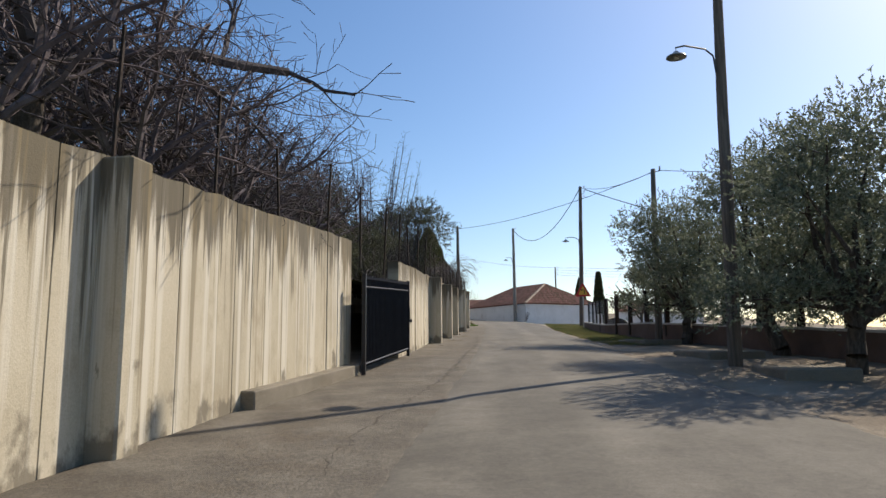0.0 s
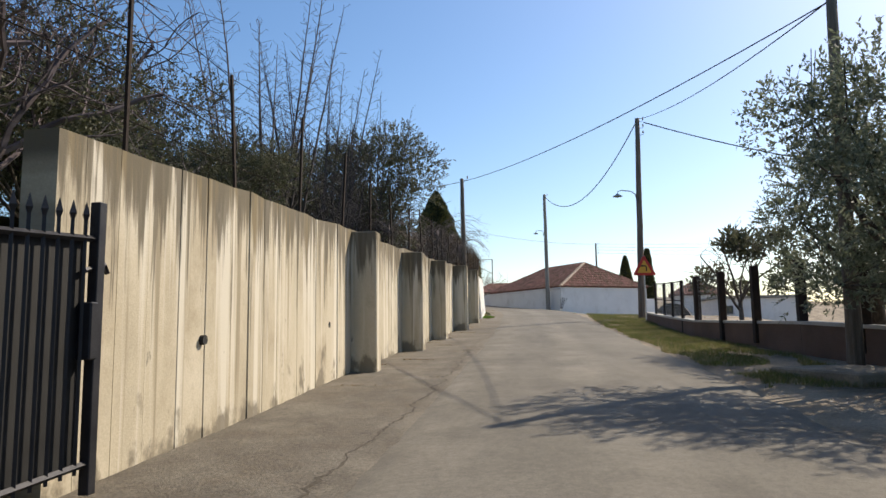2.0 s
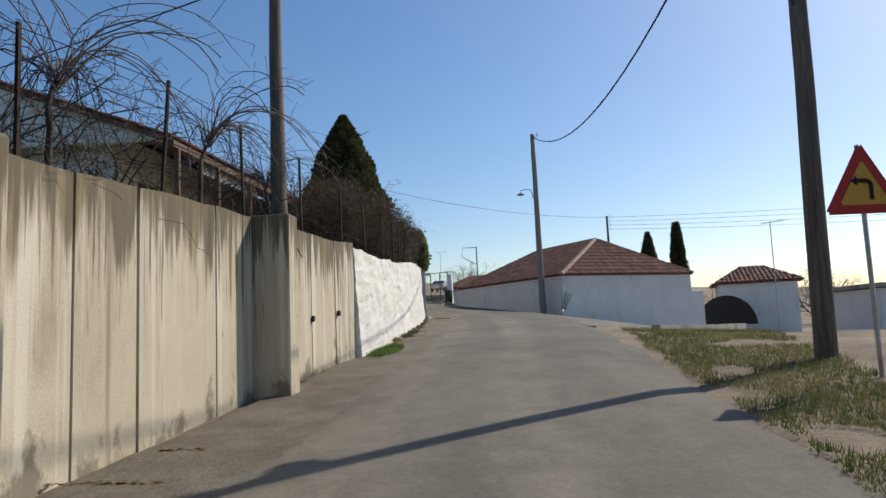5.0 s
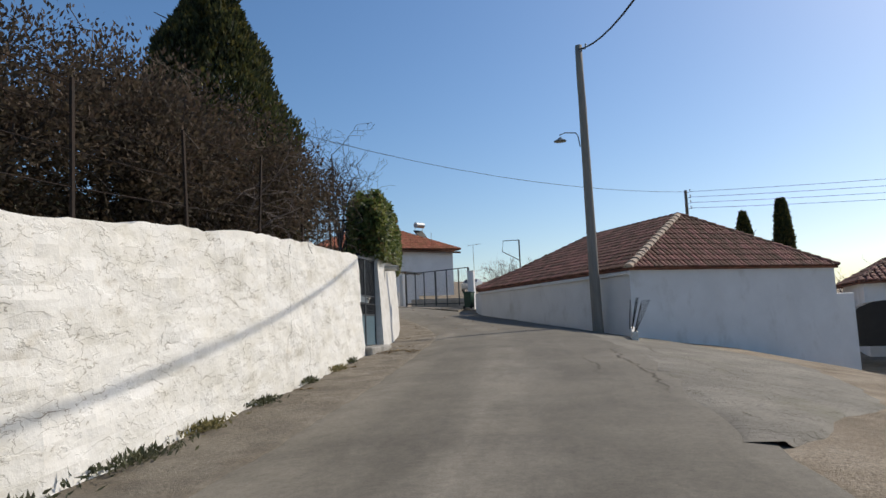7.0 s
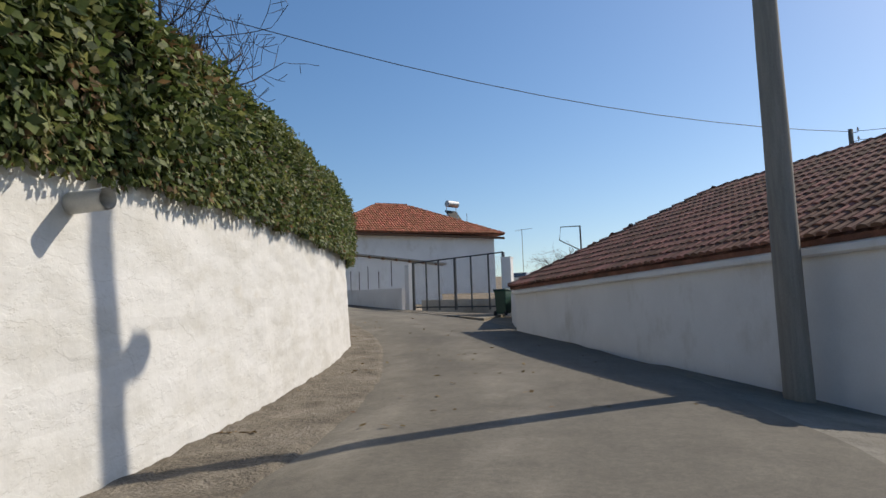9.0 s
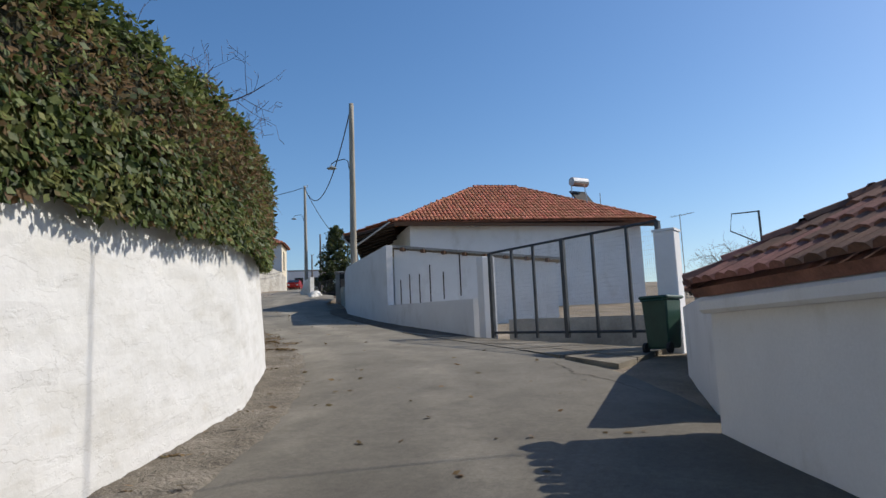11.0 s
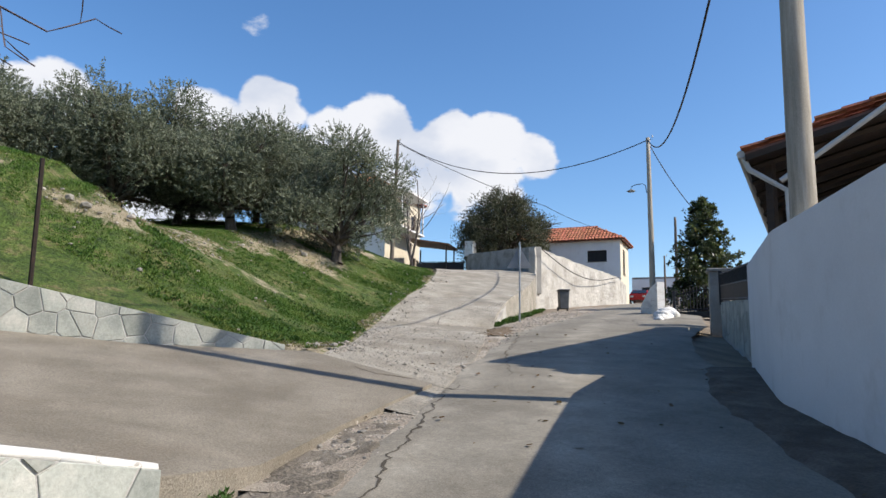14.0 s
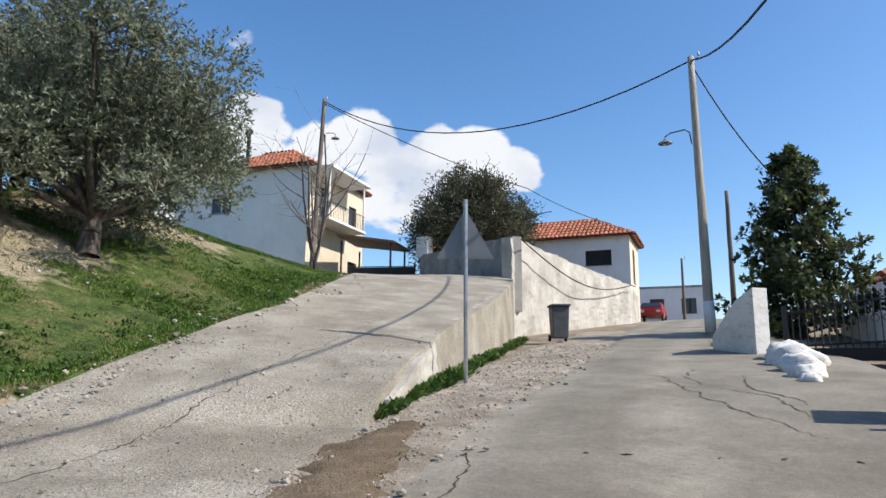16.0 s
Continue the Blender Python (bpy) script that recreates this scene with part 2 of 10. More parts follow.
def flaked(m, seam, drop=0.9, dusty=0.75):
    """Coats of limewash broken into ragged flakes: steps in the relief, and dusty seams in short stretches along the steps."""
    nt = m.node_tree
    N, L = nt.nodes.new, nt.links.new
    p = nt.nodes["Principled BSDF"]
    col = p.inputs["Base Color"].links[0].from_socket
    old = p.inputs["Normal"].links[0].from_node
    h = old.inputs["Height"].links[0].from_socket
    tc = N("ShaderNodeTexCoord")

    def tex(scale, stretch, at):
        mp = N("ShaderNodeMapping")
        mp.inputs["Scale"].default_value, mp.inputs["Location"].default_value = stretch, at
        L(tc.outputs["Object"], mp.inputs["Vector"])
        n = N("ShaderNodeTexNoise")
        n.inputs["Scale"].default_value, n.inputs["Detail"].default_value, n.inputs["Roughness"].default_value = scale, 6, 0.52
        L(mp.outputs[0], n.inputs["Vector"])
        return n.outputs["Fac"]

    def ranged(v, a, b, c=0.0, d=1.0):
        n = N("ShaderNodeMapRange")
        for k, w in zip(("From Min", "From Max", "To Min", "To Max"), (a, b, c, d)):
            n.inputs[k].default_value = w
        L(v, n.inputs["Value"])
        return n.outputs[0]

    def calc(op, a, b):
        n = N("ShaderNodeMath")
        n.operation = op
        for k, v in enumerate((a, b)):
            if isinstance(v, (int, float)):
                n.inputs[k].default_value = v
            else:
                L(v, n.inputs[k])
        return n.outputs[0]

    for k, (scale, stretch, at, cut) in enumerate(((1.3, (1, 1, 2.4), (3, 1, 0), 0.5), (2.3, (1, 1, 2.0), (0, 7, 2), 0.54), (3.6, (1, 1, 1.6), (5, 0, 9), 0.45))):
        f = tex(scale, stretch, at)
        h = calc("ADD", h, ranged(f, cut - 0.006, cut + 0.006, 0.0, drop * (1.0, 0.8, 0.6)[k]))
        line = calc("MULTIPLY", ranged(calc("ABSOLUTE", calc("SUBTRACT", f, cut), 0.0), 0.002, 0.0075, 1.0, 0.0), ranged(tex(1.9, (1, 1, 1), (k * 4, 2, 6)), 0.50, 0.58))
        mx = N("ShaderNodeMixRGB")
        L(calc("MULTIPLY", line, dusty), mx.inputs[0])
        L(col, mx.inputs[1])
        mx.inputs[2].default_value = (*seam, 1)
        col = mx.outputs[0]
    L(h, old.inputs["Height"])
    L(col, p.inputs["Base Color"])
    return m


flaked(M_WHITEWASH, (0.30, 0.27, 0.22))
M_LIMEWASH = material("smooth_limewash", [(0.53, 0.515, 0.475), (0.60, 0.59, 0.56), (0.635, 0.625, 0.60)], scale=1.0, rough=0.92, bump=0.3, bump_scale=9, stretch=(1, 1, 2.6),
                      fine=0.04, stain=(0.52, 0.48, 0.41), stain_scale=1.4, stain_stretch=(1, 1, 1.8), stain_range=(0.62, 0.80), bump_dist=0.025)
flaked(M_LIMEWASH, (0.42, 0.39, 0.34), drop=0.35, dusty=0.25)


def along_lane(m, cols, y0, y1, scale=0.9, tracks=0.0, ridges=0.0):
    """The same lane, laid in other stuff farther on: from y0 to y1 the colour changes over to cols in uneven patches.
    tracks: polish of the two wheel tracks; ridges: raking marks across the way, on the farther stretch."""
    nt = m.node_tree
    N, L = nt.nodes.new, nt.links.new
    p = nt.nodes["Principled BSDF"]
    base = p.inputs["Base Color"].links[0].from_socket
    tc = N("ShaderNodeTexCoord")
    sep = N("ShaderNodeSeparateXYZ")
    L(tc.outputs["Object"], sep.inputs[0])

    def tex(sc, detail=6, rough=0.65):
        n = N("ShaderNodeTexNoise")
        n.inputs["Scale"].default_value, n.inputs["Detail"].default_value, n.inputs["Roughness"].default_value = sc, detail, rough
        L(tc.outputs["Object"], n.inputs["Vector"])
        return n.outputs["Fac"]

    def calc(op, a, b):
        n = N("ShaderNodeMath")
        n.operation = op
        for k, v in enumerate((a, b)):
            if isinstance(v, (int, float)):
                n.inputs[k].default_value = v
            else:
                L(v, n.inputs[k])
        return n.outputs[0]

    def ranged(v, a, b, c=0.0, d=1.0):
        n = N("ShaderNodeMapRange")
        n.interpolation_type = "SMOOTHSTEP"
        for k, w in zip(("From Min", "From Max", "To Min", "To Max"), (a, b, c, d)):
            n.inputs[k].default_value = w
        L(v, n.inputs["Value"])
        return n.outputs[0]

    cr = N("ShaderNodeValToRGB")
    el = cr.color_ramp.elements
    while len(el) < len(cols):
        el.new(0.5)
    for k, c in enumerate(cols):
        el[k].position = 0.34 + 0.32 * k / max(1, len(cols) - 1)
        el[k].color = (*c, 1)
    L(tex(scale), cr.inputs["Fac"])
    fine = ranged(tex(70, 4, 0.75), 0.32, 0.68, 0.72, 1.2)
    sc = N("ShaderNodeVectorMath")
    sc.operation = "SCALE"
    L(cr.outputs["Color"], sc.inputs[0])
    L(fine, sc.inputs["Scale"])
    far = ranged(calc("ADD", sep.outputs["Y"], calc("MULTIPLY", tex(0.35), 9.0)), y0 + 4.5, y1 + 4.5)
    mx = N("ShaderNodeMixRGB")
    L(far, mx.inputs[0])
    L(base, mx.inputs[1])
    L(sc.outputs[0], mx.inputs[2])
    col = mx.outputs[0]
    uv = N("ShaderNodeUVMap")
    uv.uv_map = "run"
    us = N("ShaderNodeSeparateXYZ")
    L(uv.outputs[0], us.inputs[0])
    if tracks:
        # wheel tracks either side of the crown, wandering a little
        off = calc("ABSOLUTE", calc("SUBTRACT", calc("ABSOLUTE", calc("ADD", us.outputs["Y"], calc("MULTIPLY", tex(0.12, 2), 0.8)), 0.0), 0.85), 0.0)
        worn = calc("MULTIPLY", ranged(off, 0.12, 0.55, 1.0, 0.0), ranged(tex(0.8), 0.35, 0.6))
        gain = N("ShaderNodeVectorMath")
        gain.operation = "SCALE"
        L(col, gain.inputs[0])
        L(calc("ADD", calc("MULTIPLY", worn, tracks), 1.0 - tracks * 0.3), gain.inputs["Scale"])
        col = gain.outputs[0]
    if ridges:
        wv = N("ShaderNodeTexWave")
        wv.bands_direction = "X"
        wv.inputs["Scale"].default_value, wv.inputs["Distortion"].default_value, wv.inputs["Detail"].default_value, wv.inputs["Detail Scale"].default_value = 1.5, 30.0, 6.0, 2.2
        L(uv.outputs[0], wv.inputs["Vector"])
        depth = calc("MULTIPLY", wv.outputs["Fac"], far)
        old = p.inputs["Normal"].links[0].from_node
        h = old.inputs["Height"].links[0].from_socket
        L(calc("ADD", h, calc("MULTIPLY", depth, ridges)), old.inputs["Height"])
        groove = N("ShaderNodeVectorMath")
        groove.operation = "SCALE"
        L(col, groove.inputs[0])
        L(calc("SUBTRACT", 1.0, calc("MULTIPLY", calc("MULTIPLY", ranged(wv.outputs["Fac"], 0.4, 0.0), far), 0.26)), groove.inputs["Scale"])
        col = groove.outputs[0]
    grain = N("ShaderNodeVectorMath")
    grain.operation = "SCALE"
    L(col, grain.inputs[0])
    L(calc("MULTIPLY", ranged(tex(16, 6, 0.8), 0.33, 0.67, 0.86, 1.12), ranged(tex(2.5, 5, 0.7), 0.35, 0.65, 0.93, 1.06)), grain.inputs["Scale"])
    L(grain.outputs[0], p.inputs["Base Color"])
    return m


M_ASPHALT = material("worn_asphalt", [(0.118, 0.105, 0.083), (0.150, 0.135, 0.107), (0.178, 0.161, 0.129)], scale=0.45, rough=0.92, bump=0.6, bump_scale=90, fine=0.32,
                     stain=(0.20, 0.181, 0.146), stain_scale=0.35, stain_range=(0.48, 0.72), stain_stretch=(2.2, 0.5, 1), bump_dist=0.006)
along_lane(M_ASPHALT, [(0.182, 0.161, 0.122), (0.235, 0.21, 0.163), (0.285, 0.258, 0.204)], 84, 100, scale=0.7, tracks=0.3)
M_OLD_CONC = material("rough_concrete_paving", [(0.18, 0.155, 0.115), (0.235, 0.205, 0.156), (0.29, 0.255, 0.198)], scale=0.9, rough=0.95, bump=0.8, bump_scale=50, fine=0.4,
                      stain=(0.20, 0.165, 0.12), stain_scale=0.5, stain_range=(0.52, 0.72), bump_dist=0.02)
M_DIRT = material("dusty_ground", [(0.18, 0.14, 0.095), (0.25, 0.20, 0.14), (0.33, 0.275, 0.205)], scale=0.7, rough=1.0, bump=0.9, bump_scale=30, fine=0.4, bump_dist=0.03)
M_SOIL_GRASS = material("grassy_soil", [(0.075, 0.10, 0.022), (0.10, 0.125, 0.03), (0.24, 0.20, 0.13)], scale=0.8, rough=1.0, bump=1.0, bump_scale=25, fine=0.45, bump_dist=0.05)
M_GRAVEL = material("grey_gravel", [(0.275, 0.246, 0.195), (0.36, 0.325, 0.26), (0.45, 0.41, 0.335)], scale=1.1, rough=0.95, bump=1.0, bump_scale=38, fine=0.5,
                    stain=(0.24, 0.205, 0.15), stain_scale=0.35, stain_range=(0.5, 0.75), bump_dist=0.03)
M_TILE = material("clay_roof_tile", [(0.30, 0.10, 0.052), (0.40, 0.145, 0.075), (0.50, 0.205, 0.115)], scale=3, rough=0.85, bump=0.3, bump_scale=40, fine=0.25, vary=0.22, island=True,
                  stain=(0.15, 0.08, 0.055), stain_scale=1.2, stain_range=(0.6, 0.85))
M_TILE_OLD = material("weathered_roof_tile", [(0.13, 0.065, 0.048), (0.19, 0.09, 0.063), (0.25, 0.125, 0.09)], scale=3, rough=0.9, bump=0.3, bump_scale=40, fine=0.25, vary=0.35, island=True,
                      stain=(0.06, 0.045, 0.04), stain_scale=1.2, stain_range=(0.55, 0.8))
M_TILE_OLD_PIECE = material("weathered_roof_tile_piece", [(0.13, 0.065, 0.048), (0.19, 0.09, 0.063), (0.25, 0.125, 0.09)], scale=3, rough=0.9, bump=0.3, bump_scale=40, fine=0.25, vary=0.35)
M_TILE_SUNLIT = material("sunlit_ridge_tile", [(0.40, 0.30, 0.22), (0.50, 0.40, 0.31)], scale=4, rough=0.9, bump=0.3, fine=0.2)
M_TAN_GRAVEL = material("tan_gravel", [(0.26, 0.215, 0.16), (0.36, 0.305, 0.235), (0.46, 0.405, 0.325)], scale=1.6, rough=0.97, bump=1.0, bump_scale=42, fine=0.5,
                        stain=(0.20, 0.16, 0.11), stain_scale=0.6, stain_range=(0.52, 0.75), bump_dist=0.03)
M_DARKTWIG = material("dark_twig_bark", [(0.045, 0.038, 0.038), (0.075, 0.064, 0.062), (0.11, 0.095, 0.092)], scale=3, rough=0.9, bump=0.0, fine=0.2)
M_BLACK_IRON = material("black_painted_iron", [(0.018, 0.018, 0.022), (0.03, 0.03, 0.034)], scale=6, rough=0.45, metal=0.3, bump=0.1, fine=0.2)
M_GREY_IRON = material("grey_painted_iron", [(0.045, 0.05, 0.055), (0.075, 0.08, 0.085)], scale=6, rough=0.5, metal=0.4, bump=0.1, fine=0.2)
M_RUST = material("rusty_iron", [(0.022, 0.016, 0.013), (0.045, 0.028, 0.02)], scale=9, rough=0.8, metal=0.3, bump=0.3, fine=0.3)
M_TEAL = material("blue_grey_gate_paint", [(0.07, 0.12, 0.15), (0.10, 0.155, 0.185)], scale=3, rough=0.5, bump=0.1, fine=0.12)
M_WOOD_POLE = material("tarred_pole_wood", [(0.09, 0.073, 0.058), (0.135, 0.11, 0.088), (0.19, 0.16, 0.13)], scale=5, rough=0.9, bump=0.5, stretch=(3, 3, 0.2), bump_scale=70, fine=0.3)
M_POLE_PALE = material("bleached_pole_wood", [(0.26, 0.23, 0.18), (0.34, 0.305, 0.245), (0.42, 0.38, 0.31)], scale=5, rough=0.9, bump=0.4, stretch=(3, 3, 0.2), bump_scale=70, fine=0.2)
M_BARK = material("grey_brown_bark", [(0.045, 0.036, 0.028), (0.085, 0.068, 0.053), (0.13, 0.108, 0.088)], scale=7, rough=0.95, bump=0.7, stretch=(2, 2, 0.5), bump_scale=50, fine=0.4)
M_TWIG = material("dull_twig_bark", [(0.085, 0.068, 0.062), (0.15, 0.122, 0.11), (0.21, 0.175, 0.16)], scale=3, rough=0.9, bump=0.0, fine=0.2)
M_OLIVE = material("olive_leaf", [(0.11, 0.13, 0.08), (0.17, 0.195, 0.125), (0.29, 0.31, 0.23)], scale=5, rough=0.58, bump=0, fine=0.2, vary=0.35, island=True, leaf=True)
M_IVY = material("glossy_dark_leaf", [(0.062, 0.088, 0.025), (0.105, 0.142, 0.042), (0.21, 0.215, 0.075)], scale=3, rough=0.55, bump=0, fine=0.2, vary=0.5, island=True, leaf=True, spec=0.28)
M_DRYLEAF = material("dry_brown_leaf", [(0.10, 0.065, 0.03), (0.17, 0.11, 0.05), (0.22, 0.17, 0.08)], scale=3, rough=0.8, bump=0, fine=0.2, vary=0.4, island=True, leaf=True)
# olive-yellow last tone puts sunlit tips into the foliage colour
M_CYPRESS = material("dark_conifer_foliage", [(0.025, 0.034, 0.016), (0.05, 0.062, 0.024), (0.13, 0.115, 0.03)], scale=4, rough=0.7, bump=0, fine=0.2, vary=0.4, island=True, leaf=True)
M_EVERGREEN = material("shrub_foliage", [(0.05, 0.058, 0.032), (0.085, 0.092, 0.052), (0.14, 0.138, 0.085)], scale=4, rough=0.65, bump=0, fine=0.2, vary=0.4, island=True, leaf=True)
M_GRASS = material("spring_grass", [(0.052, 0.115, 0.014), (0.088, 0.168, 0.024), (0.15, 0.19, 0.042)], scale=0.8, rough=0.7, bump=0, fine=0.2, vary=0.35, island=True, leaf=True)
M_DRYGRASS = material("dry_grass", [(0.15, 0.14, 0.055), (0.22, 0.19, 0.085), (0.28, 0.24, 0.12)], scale=0.8, rough=0.8, bump=0, fine=0.2, vary=0.35, island=True, leaf=True)
M_STONE = material("grey_green_stone", [(0.29, 0.305, 0.265), (0.37, 0.38, 0.33), (0.46, 0.45, 0.39)], scale=2.2, rough=0.85, bump=0.5, bump_scale=30, fine=0.2, vary=0.22)
M_STONE_J = material("field_stone", [(0.24, 0.225, 0.19), (0.33, 0.30, 0.255), (0.44, 0.40, 0.34)], scale=3, rough=0.95, bump=0.6, bump_scale=30, fine=0.25, vary=0.3, island=True)
M_MORTAR = material("pale_mortar", [(0.38, 0.365, 0.33), (0.48, 0.46, 0.42)], scale=3, rough=0.95, bump=0.4, fine=0.2)
M_REDPAINT = material("brick_red_paint", [(0.10, 0.065, 0.05), (0.15, 0.095, 0.072)], scale=1.5, rough=0.85, bump=0.3, fine=0.2)
M_SIGN_Y = material("yellow_sign_face", [(0.66, 0.33, 0.04), (0.70, 0.37, 0.05)], scale=2, rough=0.5, bump=0, fine=0.05)
M_SIGN_R = material("red_sign_border", [(0.45, 0.03, 0.02), (0.5, 0.04, 0.03)], scale=2, rough=0.5, bump=0, fine=0.05)
M_SIGN_BACK = material("bare_sign_back", [(0.16, 0.165, 0.17), (0.21, 0.215, 0.22)], scale=3, rough=0.5, metal=0.5, bump=0.1, fine=0.1)
M_BLACK = material("matt_black", [(0.012, 0.012, 0.012), (0.02, 0.02, 0.02)], scale=3, rough=0.7, bump=0, fine=0.1)
M_GALV = material("galvanised_steel", [(0.30, 0.31, 0.32), (0.42, 0.43, 0.44)], scale=8, rough=0.42, metal=0.85, bump=0.1, fine=0.15)
M_BIN_GREEN = material("green_bin_plastic", [(0.012, 0.045, 0.03), (0.02, 0.065, 0.042)], scale=4, rough=0.45, bump=0.15, fine=0.2)
M_BIN_GREY = material("dark_grey_bin_plastic", [(0.05, 0.055, 0.06), (0.08, 0.085, 0.09)], scale=4, rough=0.55, bump=0.15, fine=0.2)
M_CREAM = material("cream_render", [(0.55, 0.48, 0.36), (0.64, 0.57, 0.44)], scale=1, rough=0.9, bump=0.2, fine=0.08)
M_OLDPLASTER = material("stained_plaster", [(0.34, 0.315, 0.27), (0.43, 0.405, 0.355), (0.52, 0.49, 0.435)], scale=0.9, rough=0.95, bump=0.5, bump_scale=14, fine=0.15,
                        stain=(0.27, 0.25, 0.22), stain_scale=1.0, stain_range=(0.5, 0.75), bump_dist=0.03)
M_BROWNWOOD = material("brown_stained_wood", [(0.09, 0.045, 0.022), (0.14, 0.07, 0.035)], scale=3, rough=0.6, bump=0.3, stretch=(1, 6, 6), fine=0.2)
M_DARKWOOD = material("dark_stained_timber", [(0.03, 0.02, 0.014), (0.055, 0.036, 0.025)], scale=3, rough=0.7, bump=0.3, stretch=(1, 6, 6), fine=0.2)
M_PIPE = material("grey_plastic_pipe", [(0.42, 0.42, 0.40), (0.5, 0.5, 0.48)], scale=3, rough=0.5, bump=0.1, fine=0.1)
M_LAMPSHADE = material("enamel_lamp_shade", [(0.24, 0.26, 0.25), (0.32, 0.34, 0.33)], scale=5, rough=0.4, bump=0, fine=0.1)
M_TEAL_DIM = material("dull_grey_blue_steel", [(0.12, 0.145, 0.16), (0.17, 0.195, 0.21)], scale=4, rough=0.6, bump=0.1, fine=0.15, stain=(0.10, 0.08, 0.06), stain_scale=5, stain_range=(0.6, 0.75))
M_NOTICE = material("white_paper_sheet", [(0.74, 0.74, 0.73), (0.80, 0.80, 0.79)], scale=2, rough=0.7, bump=0.05, fine=0.04)
M_RUBBER = material("tyre_rubber", [(0.02, 0.02, 0.02), (0.03, 0.03, 0.03)], scale=5, rough=0.8, bump=0.1)
M_CARPAINT = material("red_car_paint", [(0.35, 0.015, 0.012), (0.4, 0.02, 0.016)], scale=2, rough=0.25, bump=0, fine=0.02)
# wooded hills with the haze of distance mixed into the colour as blue
M_HILL = material("haze_tinted_hill", [(0.10, 0.13, 0.16), (0.15, 0.18, 0.20)], scale=0.02, rough=1, bump=0, fine=0.1)


def glass_material():
    m = bpy.data.materials.new("window_glass")
    m.use_nodes = True
    p = m.node_tree.nodes["Principled BSDF"]
    p.inputs["Base Color"].default_value = (0.02, 0.025, 0.03, 1)
    p.inputs["Roughness"].default_value = 0.06
    p.inputs["Specular IOR Level"].default_value = 0.6
    return m


M_GLASS = glass_material()
M_POLE_GREY = material("weathered_grey_pole", [(0.20, 0.185, 0.165), (0.235, 0.22, 0.195), (0.27, 0.25, 0.225)], scale=5, rough=0.9, bump=0.15, stretch=(3, 3, 0.2), bump_scale=70, fine=0.2)
# dirt in the cracks and the shade of the open gap, in one dark colour
M_CRACK = material("crack_shadow_dirt", [(0.06, 0.05, 0.036), (0.10, 0.083, 0.06)], scale=8, rough=1.0, bump=0, fine=0.3)
M_DEADLEAF = material("dark_dead_leaf", [(0.05, 0.036, 0.026), (0.085, 0.064, 0.045), (0.12, 0.096, 0.066)], scale=3, rough=0.9, bump=0, fine=0.2, vary=0.4, island=True, leaf=True)

# ---- mesh helpers ----


def mesh_object(name, verts, faces, mat, parent=None, label="", smooth=False):
    me = bpy.data.meshes.new(name)
    me.from_pydata([tuple(v) for v in verts], [], faces)
    me.update()
    me.materials.append(mat)
    if smooth:
        me.polygons.foreach_set("use_smooth", [True] * len(me.polygons))
    ob = new(name, me)
    if parent is not None:
        ob.parent = parent
    if label:
        ob["label"] = label
    return ob


def set_uv(ob, name, coords):
    """One UV pair for each vertex."""
    me = ob.data
    lay = me.uv_layers.new(name=name)
    vi = np.zeros(len(me.loops), dtype=np.int32)
    me.loops.foreach_get("vertex_index", vi)
    lay.data.foreach_set("uv", np.array(coords, dtype=np.float32)[vi].ravel())


def part(name, bm, mat, parent=None, label="", smooth=False):
    me = bpy.data.meshes.new(name)
    bmesh.ops.recalc_face_normals(bm, faces=bm.faces)
    bm.to_mesh(me)
    bm.free()
    me.materials.append(mat)
    if smooth:
        me.polygons.foreach_set("use_smooth", [True] * len(me.polygons))
    ob = new(name, me)
    if parent is not None:
        ob.parent = parent
    if label:
        ob["label"] = label
    return ob


def empty(name, loc=(0, 0, 0), rz=0.0):
    ob = new(name)
    ob.matrix_basis = pose(*loc, 0, 0, rz)
    ob.empty_display_size = 0.2
    return ob


def box(bm, x0, y0, z0, x1, y1, z1, m=None, bevel=0.0):
    r = bmesh.ops.create_cube(bm, size=1.0)
    vs = r["verts"]
    for v in vs:
        v.co = Vector((x0 + (v.co.x + 0.5) * (x1 - x0), y0 + (v.co.y + 0.5) * (y1 - y0), z0 + (v.co.z + 0.5) * (z1 - z0)))
    if bevel:
        es = list({e for v in vs for e in v.link_edges})
        g = bmesh.ops.bevel(bm, geom=es, offset=bevel, segments=1, affect="EDGES")
        vs = list({v for f in g["faces"] for v in f.verts} | {v for v in vs if v.is_valid})
    if m is not None:
        for v in vs:
            v.co = m @ v.co
    return vs


def tube(bm, pts, radii, sides=6, cap=True):
    """A tapered tube along points."""
    rings = []
    n = len(pts)
    for i, p in enumerate(pts):
        p = Vector(p)
        a = Vector(pts[max(0, i - 1)])
        b = Vector(pts[min(n - 1, i + 1)])
        d = (b - a).normalized()
        up = Vector((0, 0, 1)) if abs(d.z) < 0.9 else Vector((1, 0, 0))
        u = d.cross(up).normalized()
        w = d.cross(u)
        r = radii[i] if isinstance(radii, (list, tuple)) else radii
        rings.append([bm.verts.new(p + (u * math.cos(2 * math.pi * k / sides) + w * math.sin(2 * math.pi * k / sides)) * r) for k in range(sides)])
    for a, b in zip(rings, rings[1:]):
        for k in range(sides):
            bm.faces.new((a[k], a[(k + 1) % sides], b[(k + 1) % sides], b[k]))
    if cap:
        bm.faces.new(rings[0][::-1])
        bm.faces.new(rings[-1])
    return rings


def lerp_table(table, x):
    if x <= table[0][0]:
        return table[0][1]
    for (a, fa), (b, fb) in zip(table, table[1:]):
        if x <= b:
            return fa + (fb - fa) * (x - a) / (b - a)
    return table[-1][1]


